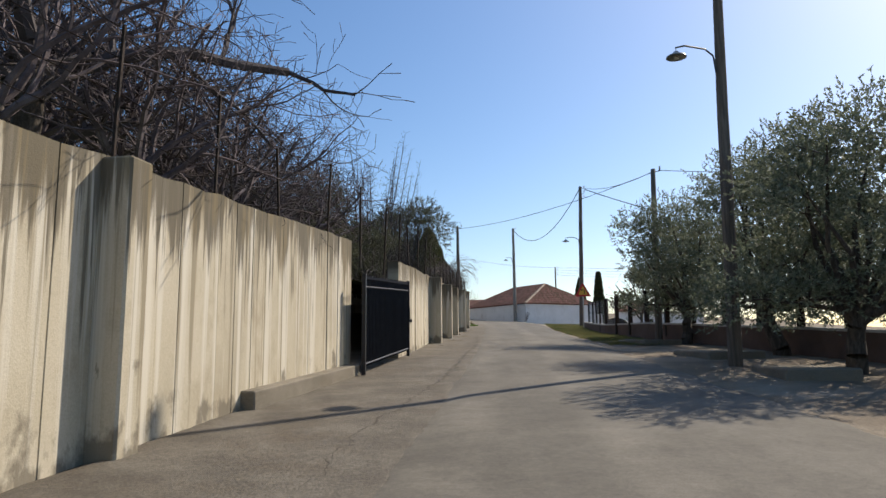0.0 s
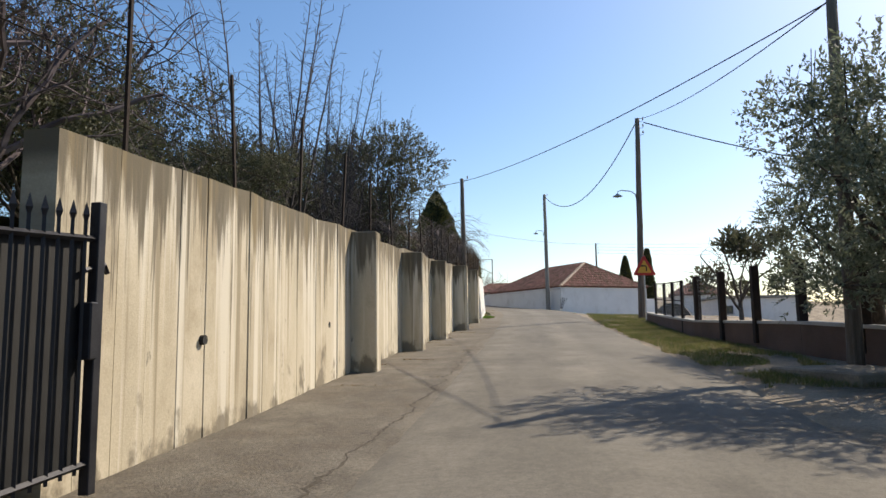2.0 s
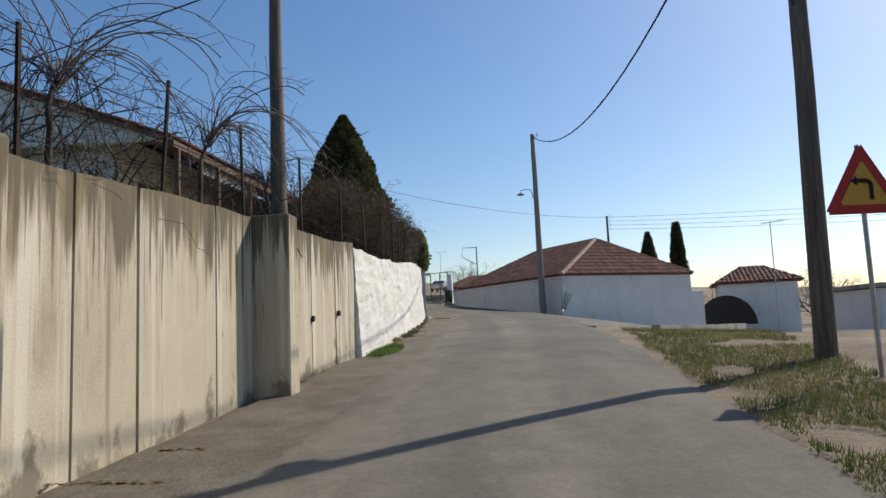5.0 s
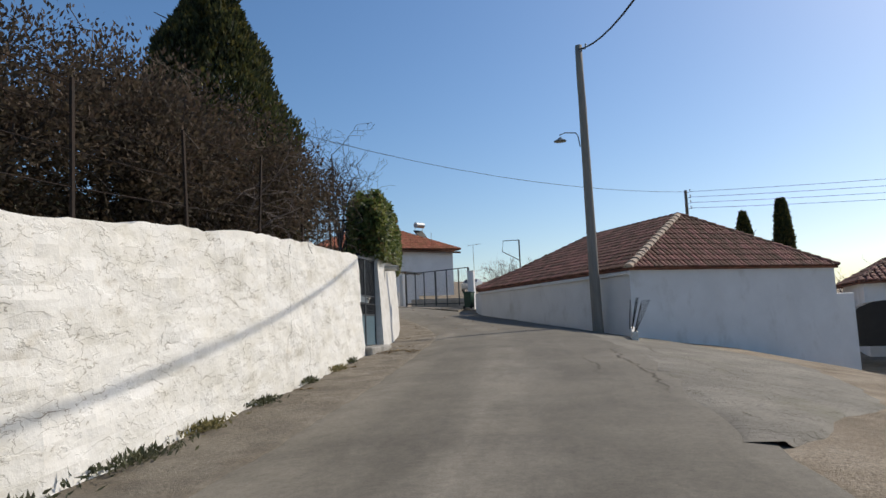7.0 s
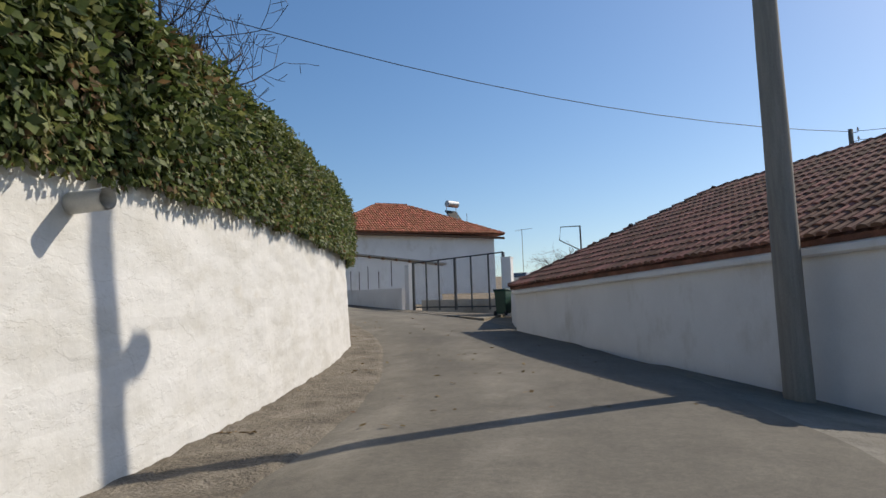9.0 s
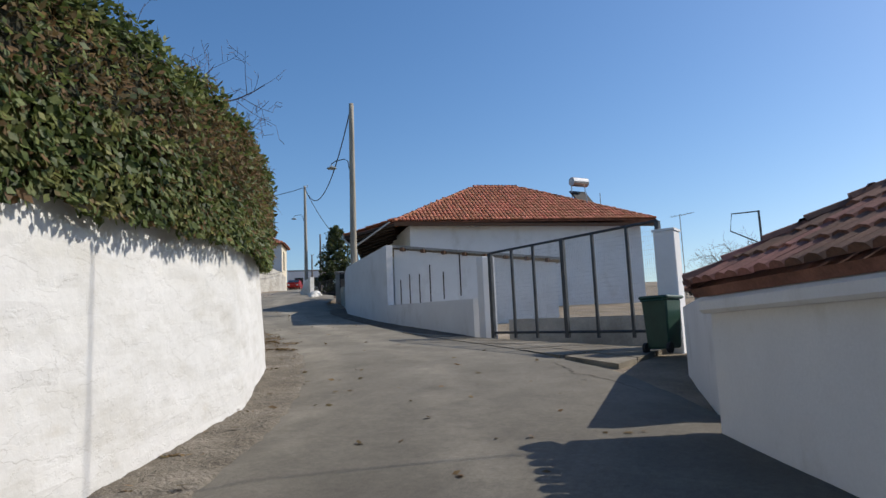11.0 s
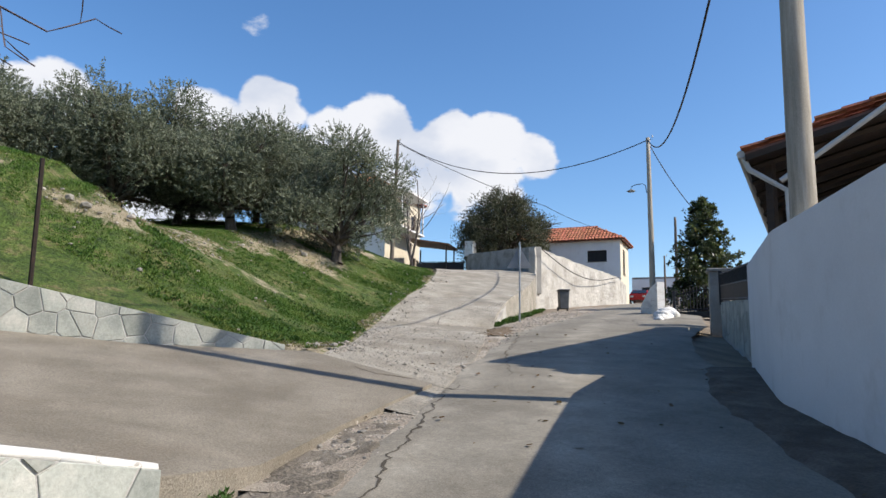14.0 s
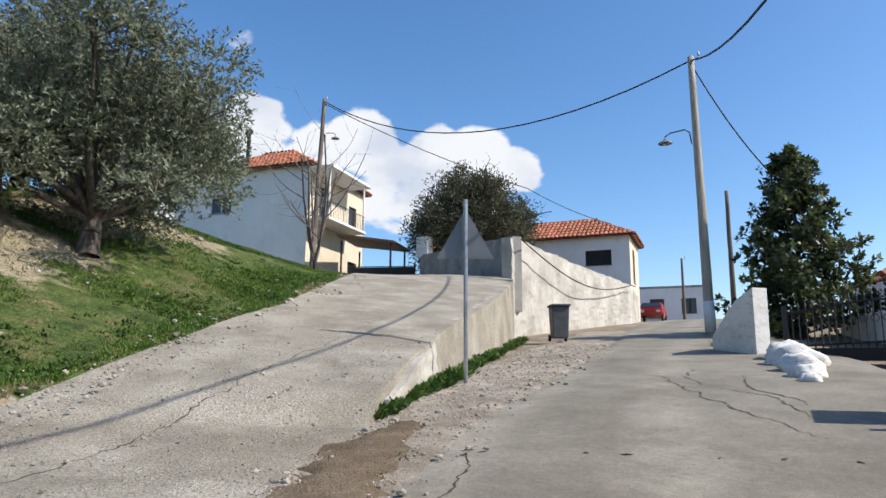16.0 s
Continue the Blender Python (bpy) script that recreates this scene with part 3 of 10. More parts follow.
def resample(line, step):
    """Points every step metres along a polyline (smoothed by Catmull-Rom)."""
    P = [Vector(p) for p in line]
    out = []
    for i in range(len(P) - 1):
        p0, p1, p2, p3 = P[max(0, i - 1)], P[i], P[i + 1], P[min(len(P) - 1, i + 2)]
        n = max(1, int((p2 - p1).length / step))
        for k in range(n):
            t = k / n
            out.append(0.5 * ((2 * p1) + (p2 - p0) * t + (2 * p0 - 5 * p1 + 4 * p2 - p3) * t * t + (3 * p1 - p0 - 3 * p2 + p3) * t ** 3))
    out.append(P[-1])
    return out


def normal2(line, i):
    a, b = line[max(0, i - 1)], line[min(len(line) - 1, i + 1)]
    d = (b - a)
    d.z = 0
    d.normalize()
    return Vector((d.y, -d.x, 0))      # to the right of the way


# ---- the road's line: x, y and height of its middle ----
ROAD = [(0.0, -45, -3.4), (0.4, -20, -2.3), (0.8, 0, -1.33), (1.7, 10, -0.8), (2.6, 20, -0.28), (3.4, 30, 0.21), (4.1, 40, 0.68), (4.6, 50, 1.26), (4.8, 58, 1.62),
        (4.6, 66, 1.99), (3.9, 74, 2.28), (2.4, 80.3, 2.62), (0.0, 86.5, 3.12), (-3.4, 91.8, 3.68), (-8.0, 96.6, 4.22), (-13.0, 101.6, 4.86), (-18.3, 107.0, 5.75),
        (-23.3, 112.6, 6.62), (-27.6, 119.3, 7.5), (-33.0, 128.0, 8.6), (-38.5, 137.5, 9.7), (-46, 150, 10.8), (-54, 163, 11.4), (-70, 185, 11.6)]
ROAD_PTS = resample(ROAD, 1.0)
ROAD_NP = np.array([tuple(p) for p in ROAD_PTS])
ROAD_NRM = np.array([tuple(normal2(ROAD_PTS, i)) for i in range(len(ROAD_PTS))])


def road_uv(x, y):
    """Nearest station of the road and the offset to its right."""
    d = (ROAD_NP[:, 0] - x) ** 2 + (ROAD_NP[:, 1] - y) ** 2
    k = int(d.argmin())
    u = (x - ROAD_NP[k, 0]) * ROAD_NRM[k, 0] + (y - ROAD_NP[k, 1]) * ROAD_NRM[k, 1]
    return k, u


def smooth01(t):
    t = min(1.0, max(0.0, t))
    return t * t * (3 - 2 * t)


def ground_z(x, y):
    """Height of the land: the road's own height, falling off to the east and level far away."""
    d2 = (ROAD_NP[:, 0] - x) ** 2 + (ROAD_NP[:, 1] - y) ** 2
    w = 1.0 / (d2 + 0.3) ** 3
    z = float((w * ROAD_NP[:, 2]).sum() / w.sum())
    k = int(d2.argmin())
    u = (x - ROAD_NP[k, 0]) * ROAD_NRM[k, 0] + (y - ROAD_NP[k, 1]) * ROAD_NRM[k, 1]
    ky = ROAD_NP[k, 1]
    if u > 3.0:
        fall = smooth01((ky - 50) / 12) * (1 - smooth01((ky - 84) / 6))
        z -= fall * min((u - 3.0) * 0.15, 1.7)
        fall = smooth01((ky - 105) / 5) * (1 - smooth01((ky - 124) / 5)) * smooth01((u - 2.6) / 2.0)
        z -= fall * 0.3
        far = max(0.0, u - 9.0) * (1 - smooth01((ky - 84) / 8))
        z -= 0.9 * smooth01(far / 8)
    dist = math.sqrt(float(d2[k]))
    z = z * (1 - smooth01((dist - 60) / 160)) + 0.0
    return z

M_SHOULDER = material("pale_patched_cement", [(0.145, 0.132, 0.108), (0.185, 0.17, 0.14), (0.235, 0.217, 0.18)], scale=0.8, rough=0.95, bump=0.5, bump_scale=22, fine=0.2,
                      stain=(0.15, 0.14, 0.10), stain_scale=0.8, stain_stretch=(1, 0.6, 1), stain_range=(0.54, 0.68), bump_dist=0.02)
flaked(M_SHOULDER, (0.11, 0.10, 0.07), drop=1.4)

# ---- ground and road ----


def axis_steps(lo, hi, fine, coarse_to):
    xs = list(np.arange(lo, hi + 1e-6, fine))
    left, right, step = [lo], [hi], fine
    while left[-1] > -coarse_to:
        step *= 1.45
        left.append(left[-1] - step)
        right.append(right[-1] + step)
    return left[:0:-1] + xs + right[1:]


def build_ground():
    xs = axis_steps(-72.0, 40.0, 1.0, 2200.0)
    ys = axis_steps(-30.0, 175.0, 1.0, 2200.0)
    verts = []
    for y in ys:
        for x in xs:
            h = noise.fractal(Vector((x * 0.25, y * 0.25, 0)), 1.0, 2.0, 3)
            k, u = road_uv(x, y)
            z = ground_z(x, y) - 0.06 + 0.06 * h * smooth01((abs(u) - 5.0) / 3.0) - (0.06 if abs(u) < 2.2 else 0.0)
            verts.append((x, y, z))
    nx = len(xs)
    faces = [(j * nx + i, j * nx + i + 1, (j + 1) * nx + i + 1, (j + 1) * nx + i) for j in range(len(ys) - 1) for i in range(nx - 1)]
    ob = mesh_object("ground", verts, faces, M_DIRT, smooth=True)
    return tagged(ob, "dusty bare earth falling away beside the lane", "ground", kind="structure")


build_ground()


def strip(name, line, left, right, mat, lift=0.0, wobble=0.12, cols=9, seed=0.0, label="", category="road", crown=0.03, z_of=None):
    """A ribbon along a line from offset left to offset right (functions of the station), with ragged edges."""
    verts, faces, uvs, run = [], [], [], 0.0
    for i, p in enumerate(line):
        n = normal2(line, i)
        a, b = left(i), right(i)
        a += wobble * noise.noise(Vector((i * 0.45, seed, 1.7))) + 0.5 * wobble * noise.noise(Vector((i * 1.7, seed, 3.1)))
        b += wobble * noise.noise(Vector((i * 0.45, seed, 9.2))) + 0.5 * wobble * noise.noise(Vector((i * 1.7, seed, 6.1)))
        for c in range(cols):
            f = c / (cols - 1)
            u = a + (b - a) * f
            q = p + n * u
            z = (z_of(q.x, q.y) if z_of else p.z) + lift + crown * (1 - (2 * f - 1) ** 2)
            if c in (0, cols - 1):
                z -= 0.05
            verts.append((q.x, q.y, z))
            uvs.append((run, u))
        if i + 1 < len(line):
            run += (line[i + 1] - p).length
    for i in range(len(line) - 1):
        for c in range(cols - 1):
            a = i * cols + c
            faces.append((a, a + 1, a + cols + 1, a + cols))
    ob = mesh_object(name, verts, faces, mat, smooth=True)
    set_uv(ob, "run", uvs)
    return tagged(ob, label, category, kind="structure")


ROAD_FINE = resample(ROAD, 0.5)


def st_y(i):
    return ROAD_FINE[min(i, len(ROAD_FINE) - 1)].y


strip("road", ROAD_FINE, lambda i: -lerp_table([(0, 2.0), (50, 2.1), (58, 1.8), (75, 1.75), (90, 1.9), (98, 1.75), (104, 1.9), (110, 1.5), (122, 1.45), (130, 2.2)], st_y(i)),
      lambda i: lerp_table([(0, 3.3), (20, 2.5), (45, 2.5), (60, 3.0), (76, 3.4), (86, 3.2), (93, 3.4), (98, 2.8), (104, 2.7), (109, 3.0), (115, 4.0), (120, 3.6), (126, 2.7)], st_y(i)), M_ASPHALT, lift=0.0, wobble=0.16, seed=4.2,
      label="worn grey asphalt lane with ragged dusty edges")
M_GUTTER = material("dusty_gutter_concrete", [(0.115, 0.098, 0.075), (0.148, 0.129, 0.10), (0.185, 0.163, 0.128)], scale=1.3, rough=0.97, bump=0.8, bump_scale=40, fine=0.35,
                    stain=(0.13, 0.105, 0.075), stain_scale=0.9, stain_range=(0.5, 0.7), bump_dist=0.02)
along_lane(M_GUTTER, [(0.135, 0.113, 0.083), (0.185, 0.158, 0.12), (0.245, 0.213, 0.167)], 54, 64, scale=1.6, ridges=0.55)
GUTTER_LINE = [p for p in resample(ROAD, 0.14) if -8 < p.y < 103]


def gutter_z(x, y):
    """Rough-laid gutter: lumps and ruts, calmer along the concrete wall."""
    k, u = road_uv(x, y)
    h = noise.noise(Vector((x * 3.1, y * 3.1, 1))) + 0.7 * noise.noise(Vector((x * 8.0, y * 8.0, 4)))
    return ground_z(x, y) + (0.006 + 0.024 * smooth01((y - 52) / 6)) * h - 0.004


strip("gutter_strip", GUTTER_LINE, lambda i: -lerp_table([(0, 4.6), (10, 4.6), (25, 3.9), (45, 3.1), (60, 2.9), (72, 2.9), (84, 3.0), (92, 3.2), (100, 2.2)], GUTTER_LINE[i].y),
      lambda i: -1.5, M_GUTTER, lift=-0.004, wobble=0.05, cols=16, seed=8.8, crown=0.0, z_of=gutter_z, label="cracked concrete gutter along the wall foot", category="gutter")

strip("verge_gravel", [p for p in ROAD_FINE if 101 < p.y < 130], lambda i: -lerp_table([(0, 2.6), (8, 3.0), (30, 3.4)], i), lambda i: -1.2, M_TAN_GRAVEL, lift=-0.02, wobble=0.2, cols=8, seed=5.5, crown=0.0,
      label="tan gravel verge between the lane and the ramp", category="verge", z_of=lambda x, y: ground_z(x, y) + 0.01)
strip("shoulder", [p for p in ROAD_FINE if 57 < p.y < 79], lambda i: 2.6, lambda i: 2.6 + lerp_table([(0, 0.4), (8, 3.2), (22, 5.2), (36, 4.4), (46, 3.0)], i), M_SHOULDER, lift=-0.03, wobble=0.25, cols=8, seed=2.8, crown=0.0,
      label="pale cracked concrete shoulder before the low house", category="pavement", z_of=lambda x, y: ground_z(x, y) + 0.012)

# ---- retaining walls along the west side ----


def wall_between(name, line, tops, thickness, mat, boards=0.0, foot=0.6, seed=0.0, rough_top=0.0, lean=0.0, z_foot=None, label="", bulge=0.0, side=1, kind="structure", category="wall", step=0.22):
    """A wall along plan points (its seen face on the line, its body to the left for side 1), from below the ground to the given tops.
    boards: relief of board marks, with open joints between them; bulge: unevenness of hand-laid plaster."""
    rng = random.Random(int(seed * 100) + 7)
    seg = [(Vector((*p, 0)), Vector((*q, 0)), ta, tb) for (p, q), (ta, tb) in zip(zip(line, line[1:]), zip(tops, tops[1:]))]
    total = sum((b - a).length for a, b, _, _ in seg)
    cols = []                                     # distance along, relief
    if boards:
        s = 0.0
        while s < total:
            w = min(rng.choice((0.3, 0.42, 0.45, 0.48, 0.5, 0.62)), total - s)
            o = rng.uniform(-boards, boards)
            if total - s - w < 0.15:
                w = total - s
            cols += [(s, o - 0.022 * (s > 0)), (s + 0.007, o), (s + w - 0.007, o), (s + w - 0.0005, o - 0.022 * (s + w < total - 0.01))]
            s += w
    else:
        n = max(1, int(total / (step if not bulge else min(step, 0.13))))
        cols = [(total * k / n, 0.0) for k in range(n + 1)]

    def at_run(s):
        for a, b, ta, tb in seg:
            L = (b - a).length
            if s <= L + 1e-6:
                return a.lerp(b, s / L), ta + (tb - ta) * s / L
            s -= L
        return seg[-1][1].copy(), seg[-1][3]

    PT = [at_run(s) for s, _ in cols]
    P = [p for p, _ in PT]
    rows = 26 if bulge else 7
    verts, faces, uvs = [], [], []
    for i, (p, t) in enumerate(PT):
        s, off = cols[i]
        pa, pb = at_run(max(0, s - 0.3))[0], at_run(min(total, s + 0.3))[0]
        d = (pb - pa).normalized()
        n = Vector((d.y, -d.x, 0)) * side
        zf = (z_foot(p.x, p.y) if z_foot else ground_z(p.x, p.y)) - foot
        zt = t + rough_top * (noise.noise(Vector((s * 1.6, seed, 0.5))) + 0.4 * noise.noise(Vector((s * 6.0, seed, 2.5))))
        for j in range(rows):
            f = j / (rows - 1)
            z = zf + (zt - zf) * f
            o = off
            if bulge:
                o += bulge * (noise.noise(Vector((s * 0.9, z * 1.1, seed))) + 0.5 * noise.noise(Vector((s * 2.7, z * 2.9, seed))) + 0.45 * noise.noise(Vector((s * 1.6, z * 7, seed))) + 0.25 * noise.noise(Vector((s * 5, z * 9, seed))) + 0.16 * noise.noise(Vector((s * 13, z * 22, seed))))
            q = p + n * (o + lean * (1 - f))
            verts.append((q.x, q.y, z))
            uvs.append((s, f))
        q = p - n * thickness
        verts.append((q.x, q.y, zt))
        verts.append((q.x, q.y, zf))
        uvs += [(s, 1.0), (s, 0.0)]
    c = rows + 2
    for i in range(len(P) - 1):
        for j in range(c - 1):
            a = i * c + j
            faces.append((a, a + c, a + c + 1, a + 1) if side == 1 else (a, a + 1, a + c + 1, a + c))
    faces.append(tuple(range(c)))
    m = (len(P) - 1) * c
    faces.append(tuple(range(m + c - 1, m - 1, -1)))
    ob = mesh_object(name, verts, faces, mat, label="")
    set_uv(ob, "run", uvs)
    return tagged(ob, label, category, kind=kind)


def tree_of(names):
    """Search tree over the meshes of the named pieces of the setting, which all stand at the origin."""
    verts, faces = [], []
    for nm in names:
        me = bpy.data.objects[nm].data
        k = len(verts)
        verts += [v.co.copy() for v in me.vertices]
        faces += [tuple(k + i for i in p.vertices) for p in me.polygons]
    return BVHTree.FromPolygons(verts, faces)


def crack(name, pts, w, mat, label, surface, along, category="crack", jag=0.04, seed=1):
    """A jagged crack: a thin coloured strip lying on the surface that is met from the direction along."""
    rng = random.Random(seed)
    P = [Vector(p) for p in pts]
    along = Vector(along).normalized()
    line = []
    for a, b in zip(P, P[1:]):
        n = max(2, int((b - a).length / 0.07))
        d = (b - a).normalized()
        side = d.cross(along).normalized()
        for k in range(n):
            q = a.lerp(b, k / n)
            o = jag * (1.6 * noise.noise(q * 2.3 + Vector((seed, 0, 0))) + noise.noise(q * 9.0 + Vector((0, seed, 0))))
            line.append((q + side * o, side))
    verts, faces = [], []
    prev = False
    for k, (q, side) in enumerate(line):
        ww = w * (0.35 + 0.9 * abs(noise.noise(q * 5.0 + Vector((seed * 3.0, 0, 0))) * 2)) * min(1.0, 0.2 + 4.0 * min(k, len(line) - 1 - k) / len(line))
        row = []
        for sg in (-1, 1):
            o = q + side * (sg * ww * 0.5)
            hit = surface.ray_cast(o - along * 3.0, along, 6.0)
            if hit[0] is not None:
                row.append(hit[0] - along * 0.004)
        if len(row) < 2:
            prev = False
            continue
        verts += row
        m = len(verts)
        if prev:
            faces.append((m - 4, m - 3, m - 1, m - 2))
        prev = True
    if not faces:
        return None
    return tagged(mesh_object(name, verts, faces, mat), label, category, kind="structure")


WALL_A = [(-5.2, -6.0), (-4.3, 0.0), (-3.15, 7.2), (-1.92, 14.05)]
WALL_B = [(-1.25, 18.45), (-0.95, 21.0), (-0.56, 26.1), (-0.12, 31.0), (0.28, 34.9), (0.78, 40.0), (1.2, 45.4), (1.72, 49.65)]
wall_between("wall_west_1", WALL_A, [1.45, 1.6, 1.86, 2.15], 0.28, M_CONCRETE, boards=0.012, seed=1.3, rough_top=0.05, label="streaked board-cast concrete retaining wall, south length")
wall_between("wall_west_2", WALL_B, [2.22, 2.35, 2.58, 2.78, 2.92, 3.18, 3.42, 3.5], 0.28, M_CONCRETE, boards=0.012, seed=2.7, rough_top=0.05, label="streaked board-cast concrete retaining wall with buttresses")


def buttress(x, y, top, yaw, depth=0.52, width=0.36):
    zf = ground_z(x, y)
    bm = bmesh.new()
    box(bm, -0.06, -width / 2, -0.5, depth, width / 2, top - zf, bevel=0.025)
    for v in bm.verts:
        v.co += Vector((noise.noise(v.co * 3), noise.noise(v.co * 3 + Vector((5, 0, 0))), 0)) * 0.01
    ob = part("buttress", bm, M_CONCRETE)
    set_uv(ob, "run", [(v.co.x * 1.0 + v.co.y + x * 3.1, max(0.0, v.co.z / (top - zf))) for v in ob.data.vertices])
    ob.matrix_basis = pose(x, y, zf, 0, 0, yaw)
    return tagged(ob, "tall square-edged concrete buttress of the retaining wall", "buttress", group="buttresses of the retaining wall", kind="structure")


for bx, by, bt, byaw in ((-3.46, 6.55, 1.82, -9.5), (-0.60, 26.2, 2.54, -5), (-0.14, 30.72, 2.65, -5.5), (0.22, 34.95, 2.85, -5.5), (0.79, 39.95, 3.14, -5.5), (1.2, 45.25, 3.42, -5.5)):
    buttress(bx, by, bt, byaw)

# low footing kerb at the end of the first wall
bm = bmesh.new()
box(bm, 0.0, 0.0, -0.4, 0.26, 4.65, 0.2, bevel=0.02)
ob = part("wall_footing", bm, M_OLD_CONC)
ob.matrix_basis = pose(-2.82, 9.35, -0.82, 2.6, 0, -10.6)
tagged(ob, "low stepped concrete footing at the wall foot", "footing", kind="structure")

WALL_C = [(1.72, 49.67), (1.85, 52.0), (1.97, 55.5), (1.92, 60.0), (1.86, 63.2), (1.70, 66.24)]
WALL_D = [(1.66, 68.47), (1.38, 71.0), (0.85, 74.5), (0.1, 78.5), (-0.85, 82.3), (-2.6, 86.6), (-4.8, 89.7), (-7.7, 92.6), (-11.3, 95.35), (-12.2, 96.1)]
wall_between("wall_west_3", WALL_C, [3.46, 3.48, 3.62, 4.03, 4.2, 4.33], 0.45, M_WHITEWASH, bulge=0.035, seed=3.9, rough_top=0.05, lean=0.17, label="lumpy whitewashed retaining wall with cracks")
wall_between("wall_west_4", WALL_D, [4.58, 4.72, 4.92, 5.02, 5.12, 5.32, 5.5, 5.85, 6.15, 6.23], 0.5, M_LIMEWASH, bulge=0.02, seed=5.1, rough_top=0.05, lean=0.14, label="lumpy whitewashed retaining wall below the hedge")

# raised garden land behind the walls
GARDEN_EDGE = [(-5.4, -6.0, 1.0), (-4.5, 0, 1.2), (-3.35, 7.2, 1.4), (-2.3, 14, 1.6), (-2.3, 18.5, 1.7), (-0.8, 26, 2.2), (0.0, 35, 2.5), (0.95, 45.4, 3.0), (1.45, 52, 3.2), (1.6, 60, 3.6), (1.65, 65.6, 3.9), (-1.0, 67.2, 4.1),
               (1.4, 68.8, 4.2), (0.5, 74.5, 4.5), (-1.2, 82, 4.8), (-3.0, 86.4, 5.0), (-8.0, 92.2, 5.5), (-12.3, 95.9, 5.85)]


def build_garden():
    line = resample(GARDEN_EDGE, 1.0)
    verts, faces = [], []
    cols = 16
    for i, p in enumerate(line):
        for c in range(cols):
            u = 0.0 if c == 0 else 1.5 * 1.28 ** c - 1.2
            # westward, turning north-west beyond the bend
            w = smooth01((p.y - 78) / 14)
            d = Vector((-1, 0.0 + 0.25 * w - 0.1, 0)).normalized()
            q = p + d * u
            h = 0.25 * noise.fractal(Vector((q.x * 0.2, q.y * 0.2, 4)), 1.0, 2.0, 3) * min(1, u)
            verts.append((q.x, q.y, p.z + h + 0.07 * min(u, 14) * (1 - 0.7 * w)))
    for i in range(len(line) - 1):
        for c in range(cols - 1):
            a = i * cols + c
            faces.append((a, a + cols, a + cols + 1, a + 1))
    ob = mesh_object("garden_ground", verts, faces, M_SOIL_GRASS, smooth=True)
    tagged(ob, "raised weedy garden earth behind the retaining wall", "ground", kind="structure")


build_garden()

# ---- houses ----


def wall_panel(name, p0, p1, z0, z1, holes, mat, parent, z0b=None, z1b=None, depth=0.16):
    """A house wall from p0 to p1 (its outside to the right of that way) with openings (u0, v0, u1, v1) cut through its skin, and their reveals."""
    a, b = Vector((*p0, 0)), Vector((*p1, 0))
    L = (b - a).length
    d = (b - a) / L
    n = Vector((d.y, -d.x, 0))
    z0b = z0 if z0b is None else z0b
    us = sorted({0.0, L, *[h[0] for h in holes], *[h[2] for h in holes]})
    vs = sorted({*[h[1] for h in holes], *[h[3] for h in holes]})

    def P(u, z, o=0.0):
        q = a + d * u - n * o
        return (q.x, q.y, z)

    verts, faces = [], []

    def quad(*ps):
        k = len(verts)
        verts.extend(ps)
        faces.append((k, k + 1, k + 2, k + 3))

    zs = [None] + vs + [None]
    for ua, ub in zip(us, us[1:]):
        ba, bb = z0 + (z0b - z0) * ua / L, z0 + (z0b - z0) * ub / L
        levels = [(ba, bb)] + [(z0 + v, z0 + v) for v in vs] + [(z1, z1)]
        for (la, lb), (ha, hb) in zip(levels, levels[1:]):
            mid_u, mid_z = (ua + ub) / 2, (la + lb + ha + hb) / 4 - z0
            if any(h[0] <= mid_u <= h[2] and h[1] <= mid_z <= h[3] for h in holes):
                continue
            quad(P(ua, la), P(ub, lb), P(ub, hb), P(ua, ha))
    for u0, v0, u1, v1 in holes:
        A, B = z0 + v0, z0 + v1
        quad(P(u0, A), P(u0, A, depth), P(u0, B, depth), P(u0, B))
        quad(P(u1, A, depth), P(u1, A), P(u1, B), P(u1, B, depth))
        quad(P(u0, A), P(u1, A), P(u1, A, depth), P(u0, A, depth))
        quad(P(u0, B, depth), P(u1, B, depth), P(u1, B), P(u0, B))
    quad(P(0, z0 - 0.0, 0.25), P(L, z0b, 0.25), P(L, z1, 0.25), P(0, z1, 0.25))
    quad(P(0, z1), P(L, z1), P(L, z1, 0.25), P(0, z1, 0.25))
    return mesh_object(name, verts, faces, mat, parent)


